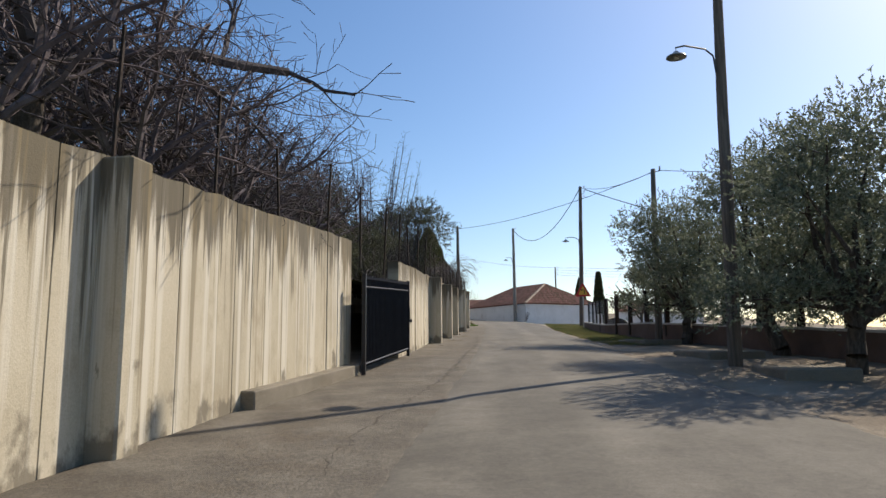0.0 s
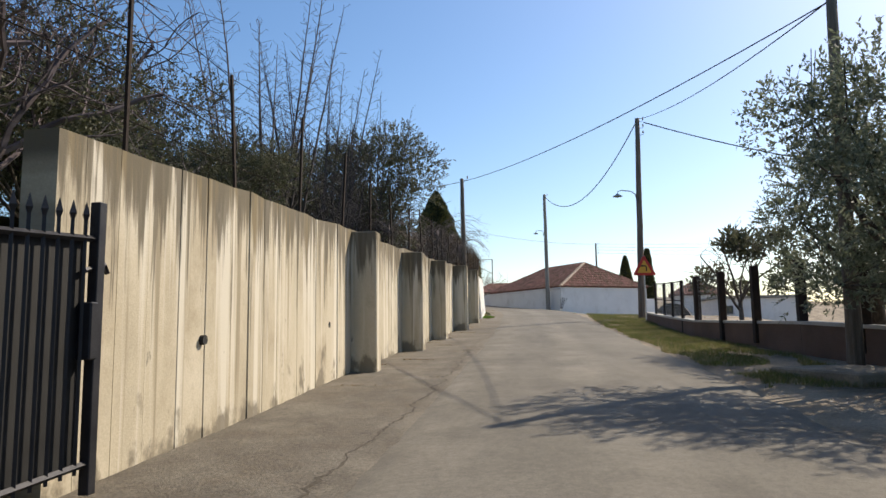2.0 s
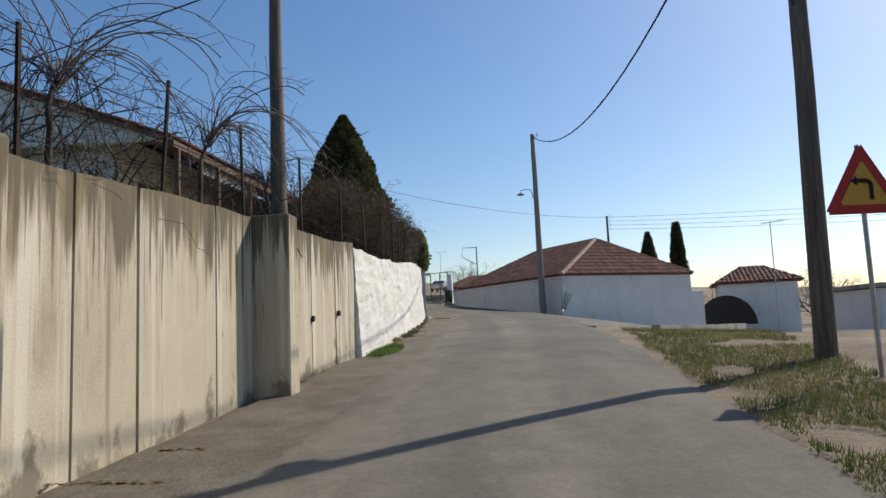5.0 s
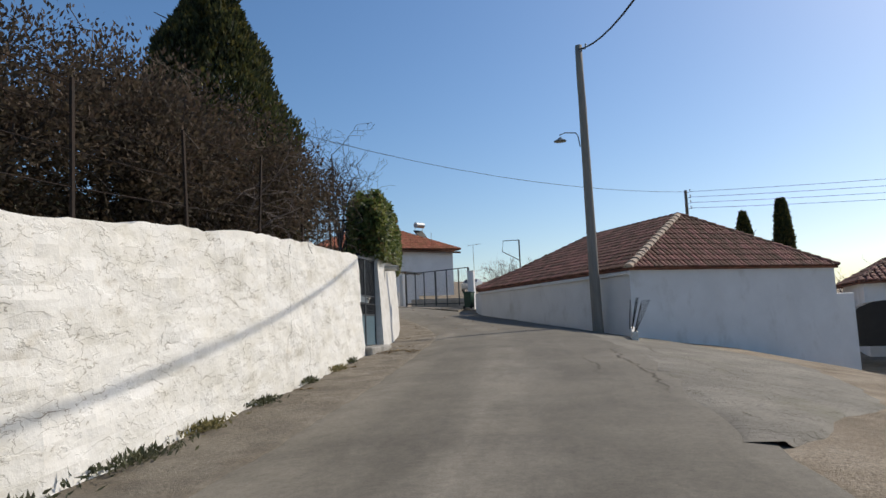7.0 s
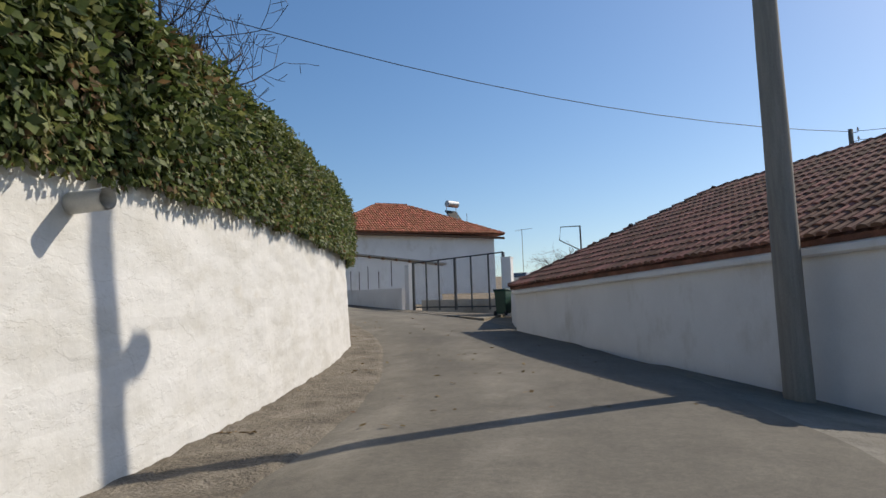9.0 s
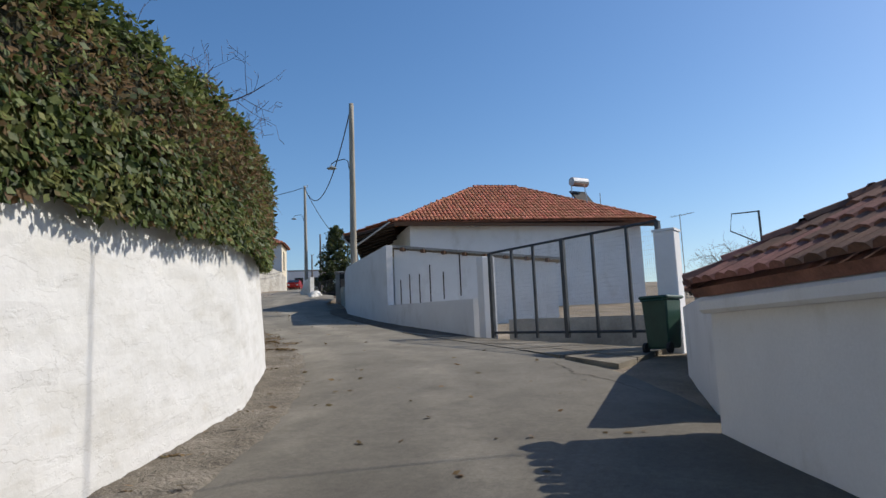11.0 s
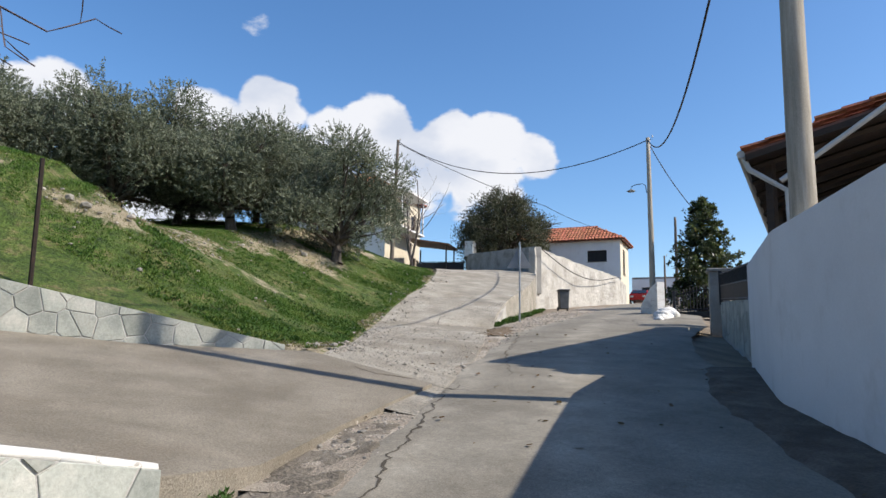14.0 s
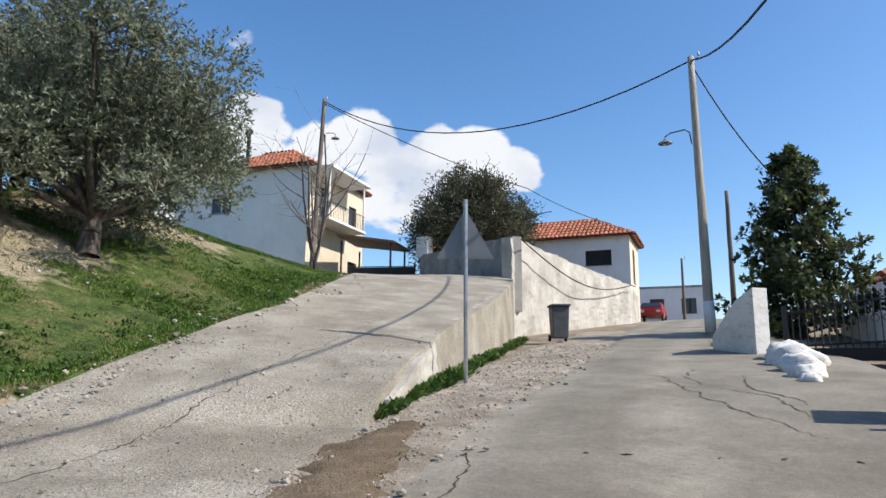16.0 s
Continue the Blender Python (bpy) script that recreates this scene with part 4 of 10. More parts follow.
def window_in(p0, p1, z0, hole, parent, frame_mat, depth=0.12, bars=1, shutter=None):
    a, b = Vector((*p0, 0)), Vector((*p1, 0))
    d = (b - a).normalized()
    n = Vector((d.y, -d.x, 0))
    u0, v0, u1, v1 = hole
    m = Matrix((( d.x, -n.x, 0, a.x + d.x * u0 - n.x * depth), (d.y, -n.y, 0, a.y + d.y * u0 - n.y * depth), (0, 0, 1, z0 + v0), (0, 0, 0, 1)))
    w, h = u1 - u0, v1 - v0
    bm = bmesh.new()
    t = 0.06
    box(bm, 0, 0, 0, t, 0.05, h, m)
    box(bm, w - t, 0, 0, w, 0.05, h, m)
    box(bm, t, 0, 0, w - t, 0.05, t, m)
    box(bm, t, 0, h - t, w - t, 0.05, h, m)
    for k in range(bars):
        x = w * (k + 1) / (bars + 1)
        box(bm, x - 0.025, 0.003, t, x + 0.025, 0.047, h - t, m)
    fr = part("window", bm, frame_mat, parent)
    bm = bmesh.new()
    box(bm, t * 0.5, 0.02, t * 0.5, w - t * 0.5, 0.03, h - t * 0.5, m)
    part("pane", bm, shutter or M_GLASS, fr)
    bm = bmesh.new()
    box(bm, -0.05, -depth - 0.06, -0.05, w + 0.05, 0.0, -0.003, m)
    part("sill", bm, M_CONCRETE_PLAIN, fr)
    return fr


TILE_W, TILE_L = 0.215, 0.40


def tile_shape():
    vs = []
    for y, r, lift in ((0.0, 0.105, 0.035), (TILE_L + 0.06, 0.085, 0.008)):
        for k in range(5):
            a = math.pi * k / 4
            vs.append((-r * math.cos(a), y, lift + 0.062 * math.sin(a)))
    fs = [(k, k + 1, k + 6, k + 5) for k in range(4)] + [(0, 1, 2, 3, 4)]
    return vs, fs


TILE_V, TILE_F = tile_shape()


def roof_plane(points, parent, mat, singles=None, name="roof_tiles", piece_mat=None, scale=1.0):
    """Cover tiles laid over a plane polygon whose first edge is the eave. singles: how many of the lowest rows' tiles become pieces of their own."""
    P = [Vector(p) for p in points]
    e = (P[1] - P[0]).normalized()
    nrm = (P[1] - P[0]).cross(P[-1] - P[0]).normalized()
    if nrm.z < 0:
        nrm = -nrm
    up = nrm.cross(e).normalized()
    if up.z < 0:
        up = -up
    poly = [((p - P[0]).dot(e), (p - P[0]).dot(up)) for p in P]
    w, l = TILE_W * scale, TILE_L * scale

    def inside(u, v):
        c = False
        for (x1, y1), (x2, y2) in zip(poly, poly[1:] + poly[:1]):
            if (y1 > v) != (y2 > v) and u < (x2 - x1) * (v - y1) / (y2 - y1) + x1:
                c = not c
        return c

    umin, umax = min(p[0] for p in poly), max(p[0] for p in poly)
    vmax = max(p[1] for p in poly)
    verts, faces, placed = [], [], []
    rng = random.Random(5)
    for r in range(int(vmax / l) + 1):
        for c in range(int((umax - umin) / w) + 1):
            u, v = umin + (c + 0.5) * w, r * l - 0.05
            if not inside(u, max(0.02, v + l * 0.5)):
                continue
            o = P[0] + e * (u + rng.uniform(-0.008, 0.008)) + up * (v + rng.uniform(-0.012, 0.012)) + nrm * (0.015 + rng.uniform(0, 0.008))
            placed.append(o)
    E, U, Nn = e * scale, up * scale, nrm * scale
    n_single = 0
    if singles:
        me = bpy.data.meshes.new("tile")
        me.from_pydata(TILE_V, [], TILE_F)
        me.materials.append(piece_mat or mat)
        me.update()
        n_single = min(singles, len(placed))
        for o in placed[:n_single]:
            ob = new("tile", me)
            ob.matrix_basis = Matrix(((E.x, U.x, Nn.x, o.x), (E.y, U.y, Nn.y, o.y), (E.z, U.z, Nn.z, o.z), (0, 0, 0, 1)))
            ob.parent = parent
    for o in placed[n_single:]:
        k = len(verts)
        verts.extend(o + E * x + U * y + Nn * z for x, y, z in TILE_V)
        faces.extend(tuple(k + i for i in f) for f in TILE_F)
    ob = None
    if verts:
        ob = mesh_object(name, verts, faces, mat, parent, smooth=False)
        ob["kind"] = "stuff"
    # deck under the tiles
    dv = [p - nrm * 0.01 for p in P] + [p - nrm * 0.10 for p in P]
    k = len(P)
    df = [tuple(range(k)), tuple(range(2 * k - 1, k - 1, -1))] + [(i, (i + 1) % k, (i + 1) % k + k, i + k) for i in range(k)]
    mesh_object("roof_deck", dv, df, M_TILE_OLD, parent)
    return len(placed)


def cap_row(a, b, parent, mat, r=0.13, step=0.38, name="ridge_tiles"):
    """Half-round ridge tiles overlapping along a line."""
    a, b = Vector(a), Vector(b)
    d = (b - a)
    L = d.length
    d.normalize()
    s = d.cross(Vector((0, 0, 1))).normalized()
    up = s.cross(d)
    verts, faces = [], []
    n = max(1, int(L / step))
    for i in range(n):
        o = a + d * (i * step)
        k = len(verts)
        for y, rr, lift in ((0, r * 1.1, 0.02), (step + 0.05, r * 0.9, 0.0)):
            for q in range(7):
                t = math.pi * q / 6
                verts.append(o + d * y - s * (rr * math.cos(t)) + up * (rr * 0.8 * math.sin(t) + lift - 0.01))
        faces.extend((k + q, k + q + 1, k + q + 8, k + q + 7) for q in range(6))
        faces.append(tuple(range(k, k + 7)))
    ob = mesh_object(name, verts, faces, mat, parent)
    ob["kind"] = "stuff"
    return ob


def hip_roof(parent, eave, ridge, mat, cap_mat, singles=(0, 0, 0, 0), piece_mat=None, skip=(), scale=1.0):
    """Hip roof over four eave corners (anticlockwise from above); ridge = ends nearest edge 3-0 and nearest edge 1-2."""
    A, B, C, D = [Vector(p) for p in eave]
    R0, R1 = Vector(ridge[0]), Vector(ridge[1])
    planes = [(A, B, R1, R0), (B, C, R1), (C, D, R0, R1), (D, A, R0)]
    for i, pl in enumerate(planes):
        if i in skip:
            continue
        roof_plane(pl, parent, mat, singles[i], piece_mat=piece_mat, scale=scale)
    cap_row(R0, R1, parent, cap_mat)
    for p, q in ((A, R0), (D, R0), (B, R1), (C, R1)):
        cap_row(p, q, parent, cap_mat)


def add2(p, d, s):
    return (p[0] + d[0] * s, p[1] + d[1] * s)


# -- low house at the bend --
H1_A, H1_DX, H1_DY = (9.13, 75.25), (0.88, 0.475), (-0.475, 0.88)       # near corner, along the hip end, along the lane
h1 = empty("low_house", (0, 0, 0))
tagged(h1, "low whitewashed house with a weathered red tile hip roof", "house")
h1_c = [H1_A, add2(H1_A, H1_DX, 9.9), add2(add2(H1_A, H1_DX, 9.9), H1_DY, 13.4), add2(H1_A, H1_DY, 12.9)]
wall_panel("wall", h1_c[0], h1_c[1], 1.3, 4.32, [], M_RENDER, h1, z0b=0.2)
wall_panel("wall", h1_c[3], h1_c[0], 2.4, 4.32, [], M_RENDER, h1, z0b=1.3)
wall_panel("wall", h1_c[1], h1_c[2], 0.2, 4.32, [], M_RENDER, h1)
wall_panel("wall", h1_c[2], h1_c[3], 0.2, 4.32, [], M_RENDER, h1)
ov = 0.12
ce = [add2(add2(h1_c[0], H1_DX, -ov), H1_DY, -ov), add2(add2(h1_c[1], H1_DX, ov), H1_DY, -ov), add2(add2(h1_c[2], H1_DX, ov), H1_DY, ov), add2(add2(h1_c[3], H1_DX, -ov), H1_DY, ov)]
e1 = [(*p, 4.34) for p in ce]
r_near = (12.05, 80.4, 6.85)
r_far = (*add2((12.05, 80.4), H1_DY, 6.6), 6.85)
# eave order: start at far-left so that edge 3-0 is the far hip: A=near-right ... ridge ends follow
planes_h1 = [((e1[0], e1[1], r_near), 300), ((e1[3], e1[0], r_near, r_far), 0), ((e1[1], e1[2], r_far, r_near), 0), ((e1[2], e1[3], r_far), 0)]
roof_h1 = empty("roof")
roof_h1.parent = h1
for pl, cnt in planes_h1:
    roof_plane(pl, roof_h1, M_TILE_OLD, cnt, piece_mat=M_TILE_OLD_PIECE)
cap_row(r_near, r_far, roof_h1, M_TILE_OLD)
# near hip's caps take the paler tile: sunlight put into their colour
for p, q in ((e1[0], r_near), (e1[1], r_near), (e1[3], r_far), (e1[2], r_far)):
    cap_row(p, q, roof_h1, M_TILE_SUNLIT if p == e1[0] else M_TILE_OLD, r=0.16)
# soft plaster ledge under the eave along the lane, and chimney stub
bm = bmesh.new()
mm = Matrix(((H1_DY[0], H1_DX[0], 0, H1_A[0]), (H1_DY[1], H1_DX[1], 0, H1_A[1]), (0, 0, 1, 0), (0, 0, 0, 1)))
box(bm, -0.05, -0.12, 4.1, 12.9, 0.0, 4.24, mm, bevel=0.03)
part("plaster_ledge", bm, M_RENDER, h1)
# lean-to wall stub beyond the hip end's corner
bm = bmesh.new()
mm2 = Matrix(((H1_DX[0], H1_DY[0], 0, h1_c[1][0]), (H1_DX[1], H1_DY[1], 0, h1_c[1][1]), (0, 0, 1, 0), (0, 0, 0, 1)))
box(bm, 0.0, 0.25, 0.0, 1.3, 0.6, 3.25, mm2, bevel=0.03)
part("side_wall", bm, M_RENDER, h1)

# -- long house behind the yard wall --
h2 = empty("long_house")
tagged(h2, "white rendered house with an orange tile hip roof", "house")
H2_A, H2_D, H2_N = (-12.7, 109.3), (0.775, 0.632), (-0.632, 0.775)
H2_L, H2_W = 14.6, 8.5
h2_c = [add2(H2_A, H2_D, 0.9), add2(H2_A, H2_D, H2_L - 0.5)]
h2_c += [add2(h2_c[1], H2_N, H2_W - 1), add2(h2_c[0], H2_N, H2_W - 1)]
h2_c = [add2(p, H2_N, 0.5) for p in h2_c]
wall_panel("wall", h2_c[0], h2_c[1], 4.2, 9.85, [], M_RENDER, h2, z0b=3.2)
hole = (1.2, 3.1, 2.6, 4.4)
wall_panel("wall", h2_c[1], h2_c[2], 3.0, 9.85, [hole], M_RENDER, h2)
window_in(h2_c[1], h2_c[2], 3.0, hole, h2, M_GREY_IRON)
wall_panel("wall", h2_c[2], h2_c[3], 3.0, 9.85, [], M_RENDER, h2)
wall_panel("wall", h2_c[3], h2_c[0], 4.2, 9.85, [], M_RENDER, h2)
e2 = [(*H2_A, 9.95), (*add2(H2_A, H2_D, H2_L + 0.2), 10.15), (*add2(add2(H2_A, H2_D, H2_L + 0.2), H2_N, H2_W), 10.15), (*add2(H2_A, H2_N, H2_W), 9.95)]
r2a = (*add2(add2(H2_A, H2_D, 5.6), H2_N, 4.2), 12.75)
r2b = (*add2(add2(H2_A, H2_D, 8.2), H2_N, 4.2), 12.8)
roof_h2 = empty("roof")
roof_h2.parent = h2
for pl, cnt in (((e2[0], e2[1], r2b, r2a), 0), ((e2[3], e2[0], r2a), 0), ((e2[1], e2[2], r2b), 0), ((e2[2], e2[3], r2a, r2b), 0)):
    roof_plane(pl, roof_h2, M_TILE, cnt)
cap_row(r2a, r2b, roof_h2, M_TILE)
for p, q in ((e2[0], r2a), (e2[3], r2a), (e2[1], r2b), (e2[2], r2b)):
    cap_row(p, q, roof_h2, M_TILE)
# eave board and gutter along the front
bm = bmesh.new()
m2 = Matrix(((H2_D[0], H2_N[0], 0, H2_A[0]), (H2_D[1], H2_N[1], 0, H2_A[1]), (0, 0, 1, 0), (0, 0, 0, 1)))
box(bm, 0.0, 0.02, 9.72, H2_L + 0.2, 0.10, 9.9, m2, bevel=0.01)
part("eave_board", bm, M_BROWNWOOD, h2)
# dark timber lean-to on the west end, with rafters, fascia and drainpipe
leanto = empty("lean_to")
leanto.parent = h2
LT = [Vector(p) for p in ((-19.3, 117.2, 9.42), (-15.3, 108.75, 9.42), (-12.75, 109.4, 9.9), (-16.6, 116.9, 10.0))]
roof_plane([tuple(p) for p in LT], leanto, M_TILE, 0)
bm = bmesh.new()
vv = [bm.verts.new(v - Vector((0, 0, 0.05))) for v in LT] + [bm.verts.new(v - Vector((0, 0, 0.16))) for v in LT]
for f in ((0, 1, 2, 3), (7, 6, 5, 4), (0, 4, 5, 1), (1, 5, 6, 2), (2, 6, 7, 3), (3, 7, 4, 0)):
    bm.faces.new([vv[i] for i in f])
part("boarding", bm, M_DARKWOOD, leanto)
for k in range(9):
    bm = bmesh.new()
    t = 0.04 + k * 0.115
    tube(bm, [LT[2].lerp(LT[3], t) - Vector((0, 0, 0.22)), LT[1].lerp(LT[0], t) - Vector((0, 0, 0.22))], 0.055, 4)
    part("rafter", bm, M_DARKWOOD, leanto)
for t in (0.06, 0.5, 0.94):
    bm = bmesh.new()
    q = LT[1].lerp(LT[0], t) + Vector((0.35, 0.1, 0))
    box(bm, q.x - 0.07, q.y - 0.07, 5.2, q.x + 0.07, q.y + 0.07, 9.3, bevel=0.01)
    part("post", bm, M_DARKWOOD, leanto)
bm = bmesh.new()
tube(bm, [LT[1] + Vector((-0.08, 0.1, -0.08)), LT[1] + Vector((0.0, 0.1, -0.3)), LT[1] + Vector((0.55, 0.3, -0.75)), LT[1] + Vector((0.6, 0.3, -3.4))], 0.05, 8)
part("drainpipe", bm, M_PIPE, leanto)
bm = bmesh.new()
tube(bm, [LT[2] + Vector((-0.15, -0.2, 0.02)), LT[2] + Vector((-1.9, -0.75, -1.15))], 0.045, 8)
part("drainpipe", bm, M_PIPE, leanto)
bm = bmesh.new()
tube(bm, [LT[1] + Vector((-0.08, 0, -0.03)), LT[0] + Vector((-0.08, 0, -0.03))], 0.07, 8)
part("gutter", bm, M_PIPE, leanto)

# solar water heater on that roof
heater = empty("solar_water_heater", (-5.5, 119.2, 11.95), 52)
tagged(heater, "solar water heater with tank and dark panel on the roof", "water heater")
bm = bmesh.new()
tube(bm, [(-0.55, 0, 0.95), (0.55, 0, 0.95)], 0.27, 14)
part("tank", bm, M_GALV, heater)
bm = bmesh.new()
box(bm, -0.55, -1.75, -0.02, 0.55, -0.1, 0.08, Matrix.Translation((0, 0, 0.1)) @ Matrix.Rotation(radians(46), 4, "X") @ Matrix.Translation((0, 0.5, 0)))
part("collector_panel", bm, M_BLACK, heater)
for sx in (-0.5, 0.5):
    for sy in (0.1, -1.2):
        bm = bmesh.new()
        tube(bm, [(sx, sy, -0.9), (sx, sy, 0.7 if sy > 0 else 0.05)], 0.025, 6)
        part("stand_leg", bm, M_GALV, heater)

# -- upper house with the small window --
h4 = empty("corner_house")
tagged(h4, "white house with an orange tile roof above the road", "house")
H4_A, H4_D = (-45.0, 141.5), (-0.857, -0.515)
H4_N = (-0.515, 0.857)
h4_c = [add2(H4_A, H4_D, 11.5), H4_A, add2(H4_A, H4_N, 4.6), add2(add2(H4_A, H4_N, 4.6), H4_D, 11.5)]
hole = (8.8, 3.55, 10.4, 4.5)
wall_panel("wall", h4_c[0], h4_c[1], 10.2, 15.55, [hole], M_RENDER, h4)
window_in(h4_c[0], h4_c[1], 10.2, hole, h4, M_BLACK, bars=2, shutter=M_BLACK)
hole = (1.4, 2.6, 2.5, 4.7)
wall_panel("wall", h4_c[1], h4_c[2], 10.2, 15.55, [hole], M_CREAM, h4)
window_in(h4_c[1], h4_c[2], 10.2, hole, h4, M_BROWNWOOD)
wall_panel("wall", h4_c[2], h4_c[3], 10.2, 15.55, [], M_RENDER, h4)
wall_panel("wall", h4_c[3], h4_c[0], 10.2, 15.55, [], M_RENDER, h4)
e4 = [(*add2(add2(h4_c[0], H4_N, -0.35), H4_D, 0.35), 15.55), (*add2(add2(h4_c[1], H4_N, -0.35), H4_D, -0.35), 15.55),
      (*add2(add2(h4_c[2], H4_N, 0.35), H4_D, -0.35), 15.55), (*add2(add2(h4_c[3], H4_N, 0.35), H4_D, 0.35), 15.55)]
r4a = (*add2(add2(h4_c[0], H4_N, 2.3), H4_D, -2.5), 17.1)
r4b = (*add2(add2(h4_c[1], H4_N, 2.3), H4_D, 2.5), 17.1)
roof_h4 = empty("roof")
roof_h4.parent = h4
hip_roof(roof_h4, e4, (r4a, r4b), M_TILE, M_TILE, scale=1.3)

# -- two-storey house at the top of the ramp --
h5 = empty("two_storey_house")
tagged(h5, "white two-storey house with a balcony and orange tile roof", "house")
H5_A = (-53.0, 123.9)
H5_D, H5_N = (-0.56, 0.83), (-0.83, -0.56)
h5_c = [add2(H5_A, H5_N, 9.0), H5_A, add2(H5_A, H5_D, 7.0), add2(add2(H5_A, H5_D, 7.0), H5_N, 9.0)]
hl = (2.5, 5.2, 4.0, 6.2)
wall_panel("wall", h5_c[0], h5_c[1], 11.0, 18.6, [hl], M_RENDER, h5)
window_in(h5_c[0], h5_c[1], 11.0, hl, h5, M_RENDER)
hs = [(1.3, 4.65, 2.7, 6.75), (5.0, 4.5, 6.0, 6.4), (5.0, 1.6, 6.2, 2.9)]
wall_panel("wall", h5_c[1], h5_c[2], 11.0, 18.6, hs, M_CREAM, h5)
for h in hs:
    window_in(h5_c[1], h5_c[2], 11.0, h, h5, M_BROWNWOOD)
wall_panel("wall", h5_c[2], h5_c[3], 11.0, 18.6, [], M_RENDER, h5)
wall_panel("wall", h5_c[3], h5_c[0], 11.0, 18.6, [], M_RENDER, h5)
m5 = Matrix(((H5_D[0], -H5_N[0], 0, H5_A[0]), (H5_D[1], -H5_N[1], 0, H5_A[1]), (0, 0, 1, 0), (0, 0, 0, 1)))
balcony = empty("balcony")
balcony.parent = h5
bm = bmesh.new()
box(bm, 0.0, 0.003, 15.4, 4.6, 1.4, 15.55, m5, bevel=0.02)
part("balcony_slab", bm, M_RENDER, balcony)
bm = bmesh.new()
box(bm, -0.1, 0.003, 18.3, 4.8, 1.6, 18.47, m5, bevel=0.02)
part("balcony_roof", bm, M_RENDER, balcony)
for x in (0.1, 4.4):
    bm = bmesh.new()
    tube(bm, [m5 @ Vector((x, 1.3, 15.55)), m5 @ Vector((x, 1.3, 18.3))], 0.06, 8)
    part("balcony_post", bm, M_RENDER, balcony)
for k in range(22):
    bm = bmesh.new()
    x = 0.15 + k * 0.2
    tube(bm, [m5 @ Vector((x, 1.34, 15.55)), m5 @ Vector((x, 1.34, 16.45))], 0.012, 4)
    part("baluster", bm, M_GREY_IRON, balcony)
bm = bmesh.new()
tube(bm, [m5 @ Vector((0.05, 1.34, 16.45)), m5 @ Vector((4.5, 1.34, 16.45))], 0.025, 6)
part("handrail", bm, M_GREY_IRON, balcony)
e5 = [(*add2(add2(h5_c[0], H5_D, -0.4), H5_N, 0.4), 18.6), (*add2(add2(h5_c[1], H5_D, -0.4), H5_N, -0.4), 18.6),
      (*add2(add2(h5_c[2], H5_D, 0.4), H5_N, -0.4), 18.6), (*add2(add2(h5_c[3], H5_D, 0.4), H5_N, 0.4), 18.6)]
r5a = (*add2(add2(h5_c[0], H5_D, 4.2), H5_N, -3.6), 21.0)
r5b = (*add2(add2(h5_c[1], H5_D, 4.2), H5_N, 3.6), 21.0)
roof_h5 = empty("roof")
roof_h5.parent = h5
hip_roof(roof_h5, e5, (r5a, r5b), M_TILE, M_TILE, scale=1.3)
bm = bmesh.new()
tube(bm, [(-56.3, 121.6, 18.6), (-56.3, 121.6, 20.9)], 0.12, 8)
tube(bm, [(-56.55, 121.6, 20.9), (-56.05, 121.6, 20.9)], 0.16, 8)
part("chimney_pipe", bm, M_BLACK, h5)

# carport in front of it
carport = empty("carport")
tagged(carport, "low carport with a brown roof on thin posts", "carport")
bm = bmesh.new()
vsl = [Vector(p) for p in ((-51.6, 125.0, 14.6), (-49.4, 127.3, 14.15), (-51.8, 130.0, 14.25), (-54.2, 127.8, 14.65))]
vv = [bm.verts.new(v) for v in vsl] + [bm.verts.new(v - Vector((0, 0, 0.14))) for v in vsl]
for f in ((0, 1, 2, 3), (7, 6, 5, 4), (0, 4, 5, 1), (1, 5, 6, 2), (2, 6, 7, 3), (3, 7, 4, 0)):
    bm.faces.new([vv[i] for i in f])
part("carport_roof", bm, M_BROWNWOOD, carport)
for p in ((-51.5, 125.3), (-49.7, 127.3), (-51.8, 129.6), (-53.9, 127.8)):
    bm = bmesh.new()
    tube(bm, [(*p, 11.0), (*p, 14.2)], 0.06, 6)
    part("post", bm, M_BLACK, carport)

# low house farther up, behind the dark tree
h6 = empty("far_house")
tagged(h6, "low stone-grey house with an orange tile roof", "house")
c6 = [(-60.5, 137.5), (-53.0, 143.0), (-56.5, 147.8), (-64.0, 142.3)]
for i in range(4):
    wall_panel("wall", c6[i], c6[(i + 1) % 4], 11.5, 16.3, [], M_OLDPLASTER, h6)
roof_h6 = empty("roof")
roof_h6.parent = h6
hip_roof(roof_h6, [(*p, 16.3) for p in c6], ((-60.2, 140.9, 17.9), (-57.0, 143.2, 17.9)), M_TILE, M_TILE, scale=1.5)

